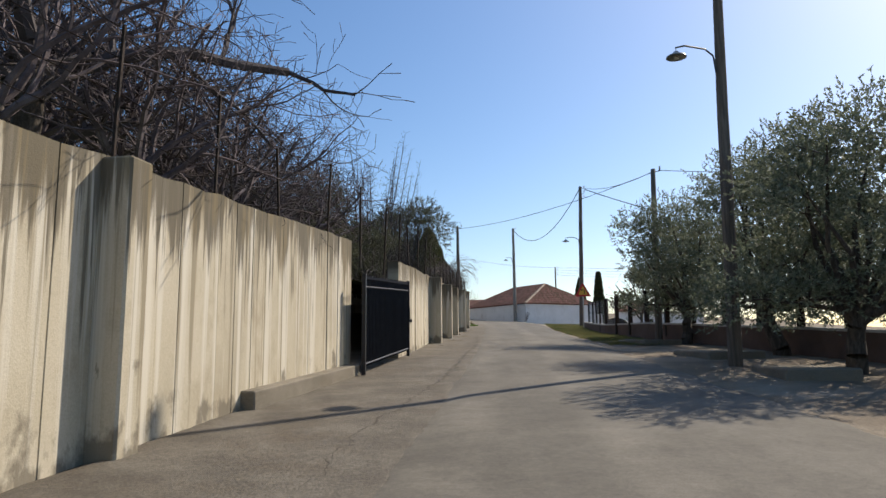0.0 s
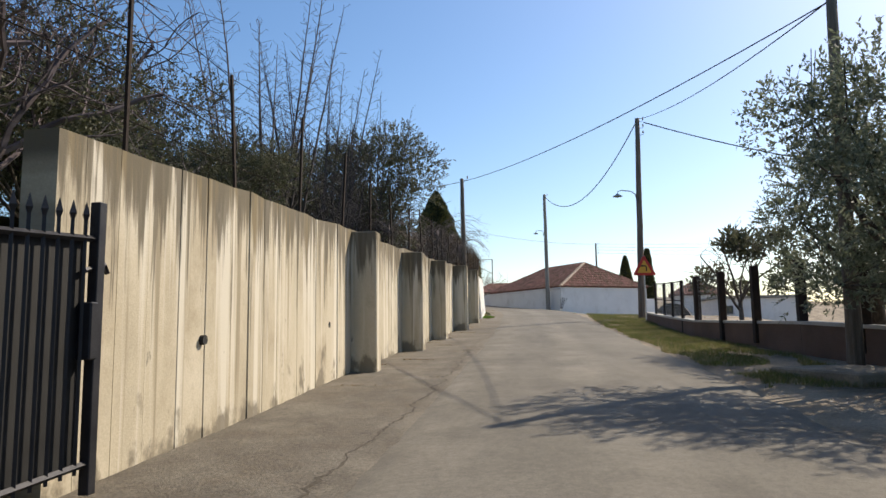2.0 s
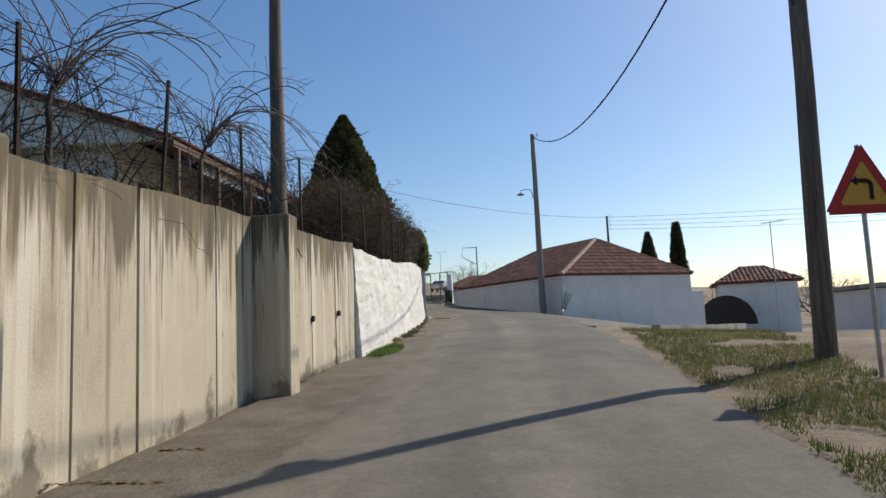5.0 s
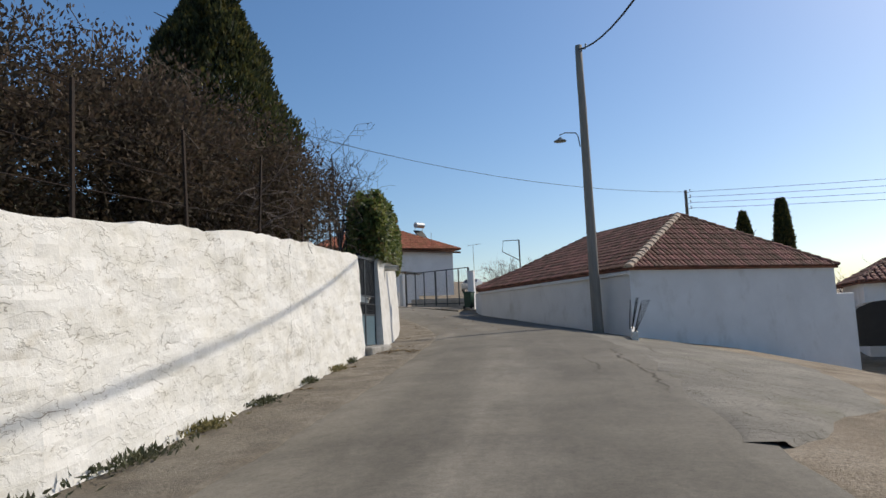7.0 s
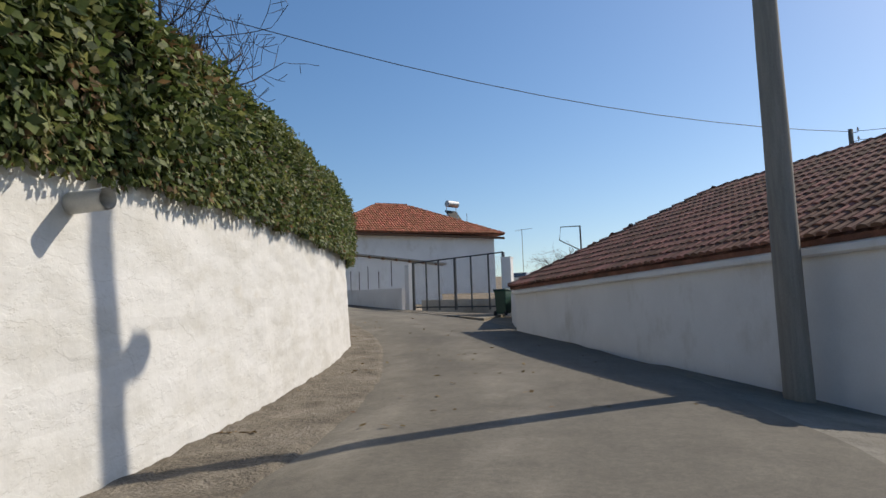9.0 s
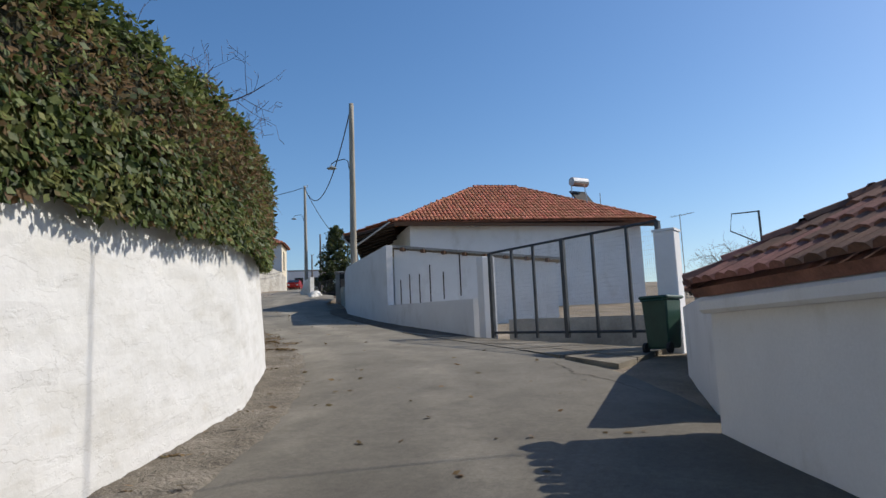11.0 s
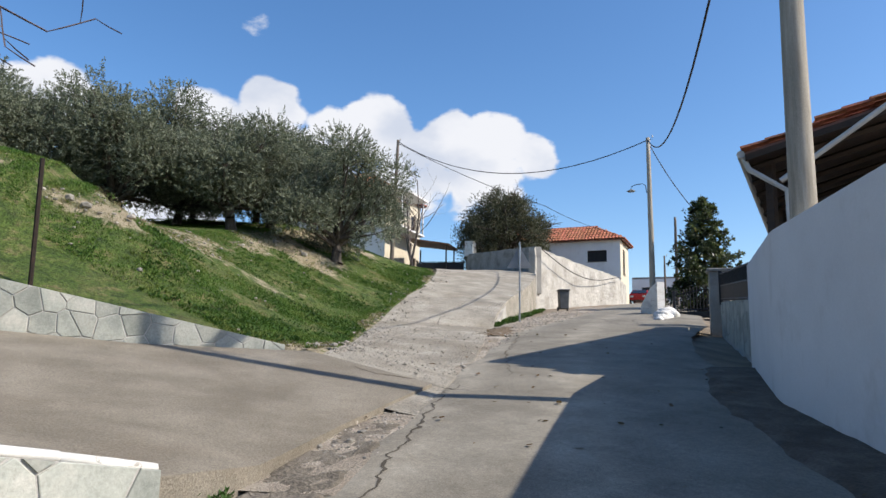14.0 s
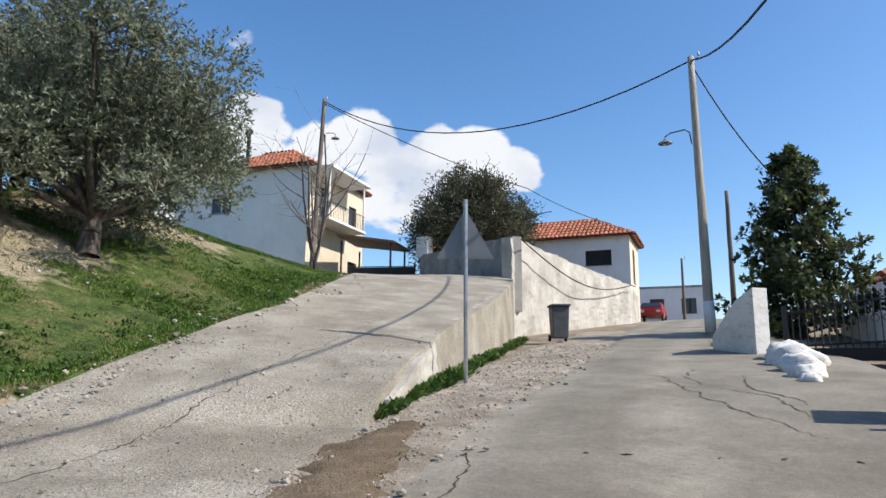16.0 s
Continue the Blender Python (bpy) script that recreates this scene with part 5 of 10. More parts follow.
# small houses behind the olive bank
for c12, zb, ze, zr in ((((-66.5, 118.5), (-62.0, 113.0), (-66.5, 109.5), (-71.0, 115.0)), 9.5, 13.9, 15.1), (((-73.5, 113.0), (-69.5, 107.5), (-74.0, 104.0), (-78.0, 109.5)), 9.5, 14.3, 15.6)):
    h12 = empty("bank_house")
    tagged(h12, "small white house with orange tile roof behind the olives", "house", group="small houses behind the olives")
    for i in range(4):
        hs = [(1.6, 2.0, 2.8, 3.3)] if i == 0 else []
        wall_panel("wall", c12[i], c12[(i + 1) % 4], zb, ze, hs, M_RENDER, h12)
        for h in hs:
            window_in(c12[i], c12[(i + 1) % 4], zb, h, h12, M_BROWNWOOD)
    roof_h12 = empty("roof")
    roof_h12.parent = h12
    mid = Vector((sum(p[0] for p in c12) / 4, sum(p[1] for p in c12) / 4, zr))
    run = (Vector((*c12[1], 0)) - Vector((*c12[0], 0))) * 0.18
    hip_roof(roof_h12, [(*p, ze) for p in c12], (tuple(mid - run), tuple(mid + run)), M_TILE, M_TILE, scale=1.5)

# -- veranda house above the concrete wall --
h7 = empty("veranda_house")
tagged(h7, "veranda house with a dark tile roof above the wall", "house")
c7 = [(-10.8, 52.3), (-4.6, 52.0), (-3.9, 62.2), (-10.2, 62.5)]
hs = [(1.2, 1.3, 3.4, 2.6)]
wall_panel("wall", c7[0], c7[1], 3.6, 6.9, [hs[0]], M_RENDER, h7)
window_in(c7[0], c7[1], 3.6, hs[0], h7, M_GREY_IRON, bars=2)
hs = [(1.0, 0.2, 2.0, 2.3), (3.4, 0.9, 5.0, 2.2), (6.6, 0.2, 7.6, 2.3)]
wall_panel("wall", c7[1], c7[2], 3.6, 6.9, hs, M_CREAM, h7)
for h in hs:
    window_in(c7[1], c7[2], 3.6, h, h7, M_BROWNWOOD, shutter=M_BROWNWOOD if h[1] < 0.5 else None)
wall_panel("wall", c7[2], c7[3], 3.6, 6.9, [], M_RENDER, h7)
wall_panel("wall", c7[3], c7[0], 3.6, 6.9, [], M_RENDER, h7)
roof_h7 = empty("roof")
roof_h7.parent = h7
for pl in (((-2.9, 51.2, 6.5), (-2.1, 62.8, 6.55), (-7.0, 62.9, 8.3), (-7.7, 51.4, 8.3)), ((-11.9, 62.9, 6.5), (-12.3, 51.4, 6.5), (-7.7, 51.4, 8.3), (-7.0, 62.9, 8.3))):
    roof_plane(pl, roof_h7, M_TILE_OLD, 0)
cap_row((-7.7, 51.4, 8.3), (-7.0, 62.9, 8.3), roof_h7, M_TILE_OLD)
bm = bmesh.new()
for pts in (((-11.9, 51.45, 6.5), (-3.0, 51.45, 6.5), (-7.7, 51.45, 8.2)),):
    f0 = [bm.verts.new(p) for p in pts]
    f1 = [bm.verts.new((p[0], p[1] + 0.15, p[2])) for p in pts]
    bm.faces.new(f0)
    bm.faces.new(f1[::-1])
    for i in range(3):
        bm.faces.new((f0[i], f0[(i + 1) % 3], f1[(i + 1) % 3], f1[i]))
part("gable", bm, M_RENDER, h7)
bm = bmesh.new()
box(bm, -2.95, 51.3, 6.28, -2.8, 62.6, 6.44)
for v in bm.verts:
    v.co.x += (v.co.y - 51.3) * 0.068
part("eave_beam", bm, M_BROWNWOOD, h7)
bm = bmesh.new()
vsl = [Vector(p) for p in ((-2.95, 53.2, 6.34), (-2.7, 57.0, 6.36), (-2.62, 57.0, 6.06), (-2.87, 53.2, 6.04))]
vv = [bm.verts.new(v) for v in vsl] + [bm.verts.new(v - Vector((0.03, 0, 0))) for v in vsl]
for f in ((0, 1, 2, 3), (7, 6, 5, 4), (0, 4, 5, 1), (1, 5, 6, 2), (2, 6, 7, 3), (3, 7, 4, 0)):
    bm.faces.new([vv[i] for i in f])
part("rolled_awning", bm, M_WHITEWASH, h7, "white rolled awning under the eave")
for k in range(6):
    bm = bmesh.new()
    y = 51.6 + k * 2.15
    x = -2.85 + (y - 51.3) * 0.068
    box(bm, x - 0.06, y - 0.06, 3.3, x + 0.06, y + 0.06, 6.3, bevel=0.01)
    part("veranda_post", bm, M_BROWNWOOD, h7)
for k in range(40):
    bm = bmesh.new()
    y = 51.9 + k * 0.26
    x = -2.85 + (y - 51.3) * 0.068
    box(bm, x - 0.02, y - 0.05, 3.9, x + 0.02, y + 0.05, 4.75)
    part("veranda_slat", bm, M_WHITEWASH, h7)
bm = bmesh.new()
box(bm, -5.0, 51.6, 3.1, -2.6, 62.6, 3.9)
for v in bm.verts:
    v.co.x += (v.co.y - 51.3) * 0.068
part("veranda_floor", bm, M_CONCRETE_PLAIN, h7)

# -- low buildings down the slope on the east side --
h8 = empty("small_white_house")
tagged(h8, "small white house with a red tile roof downhill", "house")
c8 = [(22.5, 88.0), (27.5, 86.5), (29.5, 93.5), (24.5, 95.0)]
for i in range(4):
    wall_panel("wall", c8[i], c8[(i + 1) % 4], -1.0, 3.9, [], M_RENDER, h8)
roof_h8 = empty("roof")
roof_h8.parent = h8
hip_roof(roof_h8, [(c8[0][0] - 0.3, c8[0][1] - 0.3, 3.9), (c8[1][0] + 0.3, c8[1][1] - 0.3, 3.9), (c8[2][0] + 0.3, c8[2][1] + 0.3, 3.9), (c8[3][0] - 0.3, c8[3][1] + 0.3, 3.9)],
         ((25.2, 91.0, 5.2), (26.7, 90.5, 5.2)), M_TILE_OLD, M_TILE_OLD, scale=1.5)
shed = empty("flat_roofed_shed")
tagged(shed, "white flat-roofed shed with a small window", "shed")
c9 = [(17.0, 58.2), (22.0, 57.6), (22.6, 62.6), (17.6, 63.2)]
for i in range(4):
    hs = [(0.35, 2.6, 0.95, 3.1)] if i == 0 else []
    wall_panel("wall", c9[i], c9[(i + 1) % 4], -1.2, 2.35, hs, M_RENDER, shed)
    for h in hs:
        window_in(c9[i], c9[(i + 1) % 4], -1.2, h, shed, M_GREY_IRON)
bm = bmesh.new()
vsl = [Vector((x, y, 2.38)) for x, y in ((16.8, 58.0), (22.2, 57.4), (22.8, 62.8), (17.4, 63.4))]
vv = [bm.verts.new(v) for v in vsl] + [bm.verts.new(v + Vector((0, 0, 0.14))) for v in vsl]
for f in ((3, 2, 1, 0), (4, 5, 6, 7), (0, 1, 5, 4), (1, 2, 6, 5), (2, 3, 7, 6), (3, 0, 4, 7)):
    bm.faces.new([vv[i] for i in f])
part("roof_slab", bm, M_CONCRETE_PLAIN, shed)
# black hooped body between the houses, added to stand for a dark opening
bm = bmesh.new()
rings = []
for y in (0.0, 3.2):
    rings.append([bm.verts.new((1.9 * math.cos(math.pi * k / 12), y, 0.4 + 2.0 * math.sin(math.pi * k / 12))) for k in range(13)])
for k in range(12):
    bm.faces.new((rings[0][k], rings[0][k + 1], rings[1][k + 1], rings[1][k]))
bm.faces.new(rings[0])
bm.faces.new(rings[1][::-1])
ob = part("dark_opening_hoop", bm, M_BLACK)
ob.matrix_basis = pose(21.0, 83.0, 0.5, 0, 0, -20)
tagged(ob, "black hooped body standing for a dark house opening", "cover")
# low grey parapet along the drop
wall_between("wall_east_parapet", [(10.2, 60.0), (13.0, 64.5), (17.5, 71.5), (19.6, 77.5)], [1.45, 1.3, 1.15, 1.0], 0.3, M_CONCRETE_PLAIN, seed=7.7, rough_top=0.04, side=-1, label="low grey concrete parapet above the drop")

# -- yard wall, posts and white pillar by the wide gate --
YW = [(-15.48, 109.43), (-13.4, 106.4), (-8.95, 102.25)]
wall_between("wall_yard_1", YW, [7.5, 7.46, 7.6], 0.25, M_RENDER, seed=8.1, rough_top=0.0, side=-1, z_foot=lambda x, y: 4.6, label="smooth white yard wall beside the lane")
wall_between("wall_yard_2", [(-8.95, 102.25), (-3.35, 97.0)], [5.32, 5.02], 0.25, M_RENDER, seed=8.2, side=-1, z_foot=lambda x, y: 4.2, label="low white yard wall with a ledge")
wall_between("wall_yard_3", [(-9.05, 102.55), (-3.4, 105.05)], [7.48, 6.7], 0.18, M_RENDER, seed=8.3, side=1, z_foot=lambda x, y: 4.2, label="white shed wall set back behind thin posts")
bm = bmesh.new()
vsl = [Vector(p) for p in ((-9.1, 102.4, 7.64), (-3.05, 105.08, 6.86), (-4.3, 107.6, 6.9), (-10.9, 104.9, 7.66))]
vv = [bm.verts.new(v) for v in vsl] + [bm.verts.new(v - Vector((0, 0, 0.09))) for v in vsl]
for f in ((0, 1, 2, 3), (7, 6, 5, 4), (0, 4, 5, 1), (1, 5, 6, 2), (2, 6, 7, 3), (3, 7, 4, 0)):
    bm.faces.new([vv[i] for i in f])
shed_roof = part("shed_roof", bm, M_CONCRETE_PLAIN)
tagged(shed_roof, "thin pale slab roof over the yard shed", "roof", kind="structure")
for k in range(8):
    bm = bmesh.new()
    q = Vector((-9.05, 102.5, 7.5)).lerp(Vector((-3.3, 105.05, 6.75)), (k + 0.5) / 8)
    box(bm, q.x - 0.07, q.y - 0.18, q.z - 0.07, q.x + 0.07, q.y + 0.06, q.z + 0.055)
    part("beam_end", bm, M_BROWNWOOD, shed_roof)
bm = bmesh.new()
box(bm, -0.18, -0.18, -0.8, 0.18, 0.18, 2.36, bevel=0.015)
ob = part("gate_pier", bm, M_RENDER)
ob.matrix_basis = pose(-3.1, 96.78, 3.75, 0, 0, -43)
tagged(ob, "square white gate pier at the wall's end", "pier", kind="structure")
bm = bmesh.new()
box(bm, -0.21, -0.21, -0.8, 0.21, 0.21, 2.45, bevel=0.02)
box(bm, -0.23, -0.23, 2.453, 0.23, 0.23, 2.5)
ob = part("gate_pillar", bm, M_RENDER)
ob.matrix_basis = pose(1.85, 94.3, 3.5, 0, 0, -10)
tagged(ob, "tall square white pillar beside the bin", "pillar", kind="structure")
# brown-roofed shed across the yard
h10 = empty("yard_shed")
tagged(h10, "low shed with a dull brown tile roof across the yard", "shed")
c10 = [(0.8, 113.5), (10.0, 112.5), (10.5, 118.0), (1.3, 119.0)]
for i in range(4):
    wall_panel("wall", c10[i], c10[(i + 1) % 4], 2.5, 5.8, [], M_OLDPLASTER, h10)
roof_h10 = empty("roof")
roof_h10.parent = h10
hip_roof(roof_h10, [(0.4, 113.1, 5.8), (10.4, 112.1, 5.8), (10.9, 118.4, 5.8), (0.9, 119.4, 5.8)], ((3.6, 116.0, 7.2), (7.8, 115.5, 7.2)), M_TILE_OLD, M_TILE_OLD, scale=1.4)
# low wall from the house to the pillar
wall_between("wall_east_low", [(3.0, 87.4), (2.35, 91.0), (2.2, 93.9)], [4.35, 4.3, 4.35], 0.3, M_RENDER, seed=9.3, label="low white garden wall with a tiled top", side=-1)

# -- walls of the junction --
wall_between("wall_ramp_1", [(-37.1, 124.45), (-39.3, 130.0), (-41.5, 136.8), (-44.9, 142.0)], [12.1, 12.0, 11.75, 11.75], 0.4, M_OLDPLASTER, bulge=0.05, seed=4.4, rough_top=0.08, step=0.4,
             side=1, label="stained plastered retaining wall beside the road")
wall_between("wall_ramp_2", [(-37.2, 124.6), (-42.5, 126.5), (-48.8, 128.6)], [12.15, 12.75, 13.4], 0.35, M_CONCRETE_PLAIN, seed=4.6, rough_top=0.06, side=-1, step=0.4, z_foot=lambda x, y: 10.0,
             label="grey rough-cast wall at the head of the ramp")
bm = bmesh.new()
box(bm, -0.35, -0.3, 0, 0.35, 0.3, 1.1, bevel=0.03)
ob = part("wall_post", bm, M_WHITEWASH)
ob.matrix_basis = pose(-48.6, 128.75, 13.25, 0, 0, 25)
tagged(ob, "stubby white gatepost on the wall", "gatepost", kind="structure")

RAMP_L = [(-19.3, 102.8, 5.80), (-22.2, 104.9, 6.06), (-26, 107.6, 6.6), (-30, 111, 7.72), (-34, 114.9, 8.98), (-38.0, 118.2, 10.15), (-43, 121.5, 11.05), (-51, 126, 11.4), (-62, 133, 11.6)]
RAMP_R = [(-17.0, 103.6, 5.38), (-20.0, 106.6, 5.86), (-24.8, 110.9, 6.62), (-28.8, 115.0, 7.85), (-33.2, 120.4, 9.3), (-38.4, 125.7, 10.87), (-42.0, 127.5, 11.15), (-48, 130.5, 11.45), (-58, 138, 11.6)]


def build_ramp():
    A, B = [Vector(p) for p in RAMP_L], [Vector(p) for p in RAMP_R]
    la, lb = [], []
    for L, out in ((A, la), (B, lb)):
        for i in range(len(L) - 1):
            p0, p1, p2, p3 = L[max(0, i - 1)], L[i], L[i + 1], L[min(len(L) - 1, i + 2)]
            for k in range(8):
                t = k / 8
                out.append(0.5 * ((2 * p1) + (p2 - p0) * t + (2 * p0 - 5 * p1 + 4 * p2 - p3) * t * t + (3 * p1 - p0 - 3 * p2 + p3) * t ** 3))
        out.append(L[-1])
    la.insert(0, A[0] + Vector((1.6, -1.5, -0.5)))
    lb.insert(0, B[0] + Vector((1.3, -1.3, -0.5)))
    cols = 14
    verts, faces = [], []
    for i, (a, b) in enumerate(zip(la, lb)):
        road_h = ground_z(b.x, b.y)
        if b.z - road_h < 0.22:
            b = Vector((b.x, b.y, road_h - 0.03))
        for c in range(cols):
            f = c / (cols - 1)
            q = a.lerp(b, f)
            h = 0.05 * noise.fractal(Vector((q.x * 0.5, q.y * 0.5, 2)), 1.0, 2.0, 4)
            verts.append((q.x, q.y, q.z + h + 0.03))
        verts.append((b.x + 0.25, b.y - 0.22, min(b.z, ground_z(b.x, b.y)) - 0.35))
    n = cols + 1
    for i in range(len(la) - 1):
        for c in range(cols):
            k = i * n + c
            faces.append((k, k + 1, k + n + 1, k + n))
    ob = mesh_object("ramp", verts, faces, M_GRAVEL, smooth=False)
    return tagged(ob, "steep side road of broken grey concrete and gravel", "road", kind="structure")


build_ramp()
# concrete kerb face under the ramp's edge
wall_between("wall_ramp_kerb", [(-26.4, 112.55), (-27.2, 113.4), (-28.95, 115.15), (-33.25, 120.2), (-37.6, 124.8)], [6.95, 7.3, 7.87, 9.32, 10.6], 0.3, M_OLDPLASTER, bulge=0.05, seed=6.4, rough_top=0.08, step=0.3, side=1,
             label="crumbling whitewashed kerb wall under the ramp")


BANK_EDGE = [(-25.7, 88.0, 8.0), (-23.3, 92.0, 7.6), (-21.95, 95.2, 7.45), (-20.9, 97.5, 6.85), (-20.4, 99.9, 6.42), (-19.9, 102.2, 5.93), (-19.4, 102.9, 5.88)] + RAMP_L[1:]


def bank_edge(x, y):
    """Distance to the foot of the bank, the height there, and whether the place lies on the bank's side."""
    best, bz, inside = 1e9, 0.0, False
    for a, b in zip(BANK_EDGE, BANK_EDGE[1:]):
        ex, ey = b[0] - a[0], b[1] - a[1]
        t = min(1.0, max(0.0, ((x - a[0]) * ex + (y - a[1]) * ey) / (ex * ex + ey * ey)))
        d = math.hypot(x - a[0] - t * ex, y - a[1] - t * ey)
        if d < best:
            best, bz = d, a[2] + t * (b[2] - a[2])
            inside = ex * (y - a[1]) - ey * (x - a[0]) > 0
    return best, bz, inside


def bank_foot(x, y):
    """The nearest point of the bank's foot line."""
    best, foot = 1e9, (x, y)
    for a, b in zip(BANK_EDGE, BANK_EDGE[1:]):
        ex, ey = b[0] - a[0], b[1] - a[1]
        t = min(1.0, max(0.0, ((x - a[0]) * ex + (y - a[1]) * ey) / (ex * ex + ey * ey)))
        q = (a[0] + t * ex, a[1] + t * ey)
        d = math.hypot(x - q[0], y - q[1])
        if d < best:
            best, foot = d, q
    return foot


def bank_z(x, y):
    """Grass bank west of the ramp: from its foot up to a level terrace."""
    best, bz, inside = bank_edge(x, y)
    rise = (2.3 + 0.55 * smooth01((104.5 - y) / 5.0)) * smooth01(best / 7.0) * (1 - 0.5 * smooth01((bz - 9.0) / 2.0))
    return bz + rise + 0.05 * min(best, 12)


def bare(x, y):
    """How bare the bank is: ribbons of washed-out earth, most of all along its crest."""
    d = bank_edge(x, y)[0]
    crest = math.exp(-((d - 5.2) / 2.0) ** 2)
    n = noise.noise(Vector((x * 0.28, y * 0.28, 9))) + 0.5 * noise.noise(Vector((x * 0.9, y * 0.9, 3)))
    return min(1.0, max(0.0, 0.15 + 0.75 * n + 0.40 * crest - 0.3 * smooth01((2.6 - d) / 2.0) + 0.75 * math.exp(-(d / 0.5) ** 2)))


def build_bank():
    mask = []
    xs = np.arange(-58.0, -18.6, 0.4)
    ys = np.arange(86.0, 126.0, 0.4)
    verts, faces = [], []
    keep = {}
    for j, y in enumerate(ys):
        for i, x in enumerate(xs):
            d, bz, ins = bank_edge(x, y)
            if ins:
                h = 0.15 * noise.fractal(Vector((x * 0.45, y * 0.45, 8)), 1.0, 2.0, 4) * min(1, d)
                keep[i, j] = True
                mask.append(bare(x, y))
                verts.append((x, y, bank_z(x, y) + h - 0.05 * mask[-1]))
            else:
                mask.append(0.35)
                keep[i, j] = d < 0.7
                fx, fy = bank_foot(x, y)
                if fy < 102.2:                    # ends against the wall's back
                    verts.append((fx, fy, bz))
                else:
                    verts.append((x, y, bz - 0.45 * min(1, d / 0.4)))
    nx = len(xs)
    for j in range(len(ys) - 1):
        for i in range(nx - 1):
            if keep[i, j] and keep[i + 1, j] and keep[i, j + 1] and keep[i + 1, j + 1]:
                faces.append((j * nx + i, j * nx + i + 1, (j + 1) * nx + i + 1, (j + 1) * nx + i))
    ob = mesh_object("grass_bank", verts, faces, M_BANK, smooth=True)
    ob.data.attributes.new("bare", "FLOAT", "POINT").data.foreach_set("value", mask)
    return tagged(ob, "green grass bank with bare pale earth patches", "bank", kind="structure")


def bank_material():
    """Green soil with bare pale earth where the mesh's bare mask says so, broken up by noise."""
    m = material("bank_earth", [(0.04, 0.068, 0.011), (0.07, 0.115, 0.018), (0.105, 0.145, 0.028), (0.19, 0.17, 0.07)], scale=2.6, rough=1.0, bump=1.0, bump_scale=14, fine=0.62, bump_dist=0.12,
                 stain=(0.16, 0.15, 0.055), stain_scale=0.7, stain_range=(0.5, 0.72))
    nt = m.node_tree
    N, L = nt.nodes.new, nt.links.new
    p = nt.nodes["Principled BSDF"]
    base = p.inputs["Base Color"].links[0].from_socket
    at = N("ShaderNodeAttribute")
    at.attribute_name = "bare"
    tc = N("ShaderNodeTexCoord")
    nz = N("ShaderNodeTexNoise")
    nz.inputs["Scale"].default_value = 2.6
    nz.inputs["Detail"].default_value = 7
    nz.inputs["Roughness"].default_value = 0.7
    L(tc.outputs["Object"], nz.inputs["Vector"])
    ad = N("ShaderNodeMath")
    L(at.outputs["Fac"], ad.inputs[0])
    L(nz.outputs["Fac"], ad.inputs[1])
    mr = N("ShaderNodeMapRange")
    mr.inputs["From Min"].default_value, mr.inputs["From Max"].default_value = 0.92, 1.12
    L(ad.outputs[0], mr.inputs["Value"])
    earth = N("ShaderNodeMixRGB")
    earth.inputs[1].default_value = (0.25, 0.205, 0.12, 1)
    earth.inputs[2].default_value = (0.48, 0.41, 0.285, 1)
    L(nz.outputs["Fac"], earth.inputs[0])
    mx = N("ShaderNodeMixRGB")
    L(mr.outputs[0], mx.inputs[0])
    L(base, mx.inputs[1])
    L(earth.outputs[0], mx.inputs[2])
    L(mx.outputs[0], p.inputs["Base Color"])
    return m


M_BANK = bank_material()
build_bank()

# driveway between the two stone walls, held up by the lower one
def build_driveway():
    A = [(-12.45, 96.2), (-13.05, 97.55), (-13.66, 98.9), (-14.35, 99.9), (-15.6, 101.3), (-17.05, 103.4)]
    ZA = [5.62, 5.40, 5.02, 4.93, 5.08, 5.41]
    B = [(-14.5, 88.5), (-19.0, 90.0), (-21.8, 95.0), (-20.7, 97.45), (-20.12, 100.05), (-19.5, 102.7)]
    ZB = [6.4, 6.4, 6.3, 6.12, 5.9, 5.83]
    verts, faces = [], []
    cols = 12
    for (a, za), (b, zb) in zip(zip(A, ZA), zip(B, ZB)):
        for c in range(cols):
            f = c / (cols - 1)
            verts.append((a[0] + (b[0] - a[0]) * f, a[1] + (b[1] - a[1]) * f, za + (zb - za) * f + 0.01))
        verts.append((a[0] + 0.02, a[1], za - 0.5))
    n = cols + 1
    for i in range(len(A) - 1):
        k, m = i * n, (i + 1) * n
        for c in range(cols - 1):
            faces.append((k + c, m + c, m + c + 1, k + c + 1))
        faces.append((k + cols, m + cols, m, k))
    ob = mesh_object("driveway", verts, faces, M_OLD_CONC)
    tagged(ob, "concrete driveway climbing between stone walls", "driveway", kind="structure")


build_driveway()

# ---- stone-clad walls: one piece for each stone ----


def clip_poly(poly, px_, py_, nx, ny):
    out = []
    for (x1, y1), (x2, y2) in zip(poly, poly[1:] + poly[:1]):
        d1, d2 = (x1 - px_) * nx + (y1 - py_) * ny, (x2 - px_) * nx + (y2 - py_) * ny
        if d1 <= 0:
            out.append((x1, y1))
        if d1 * d2 < 0:
            t = d1 / (d1 - d2)
            out.append((x1 + (x2 - x1) * t, y1 + (y2 - y1) * t))
    return out


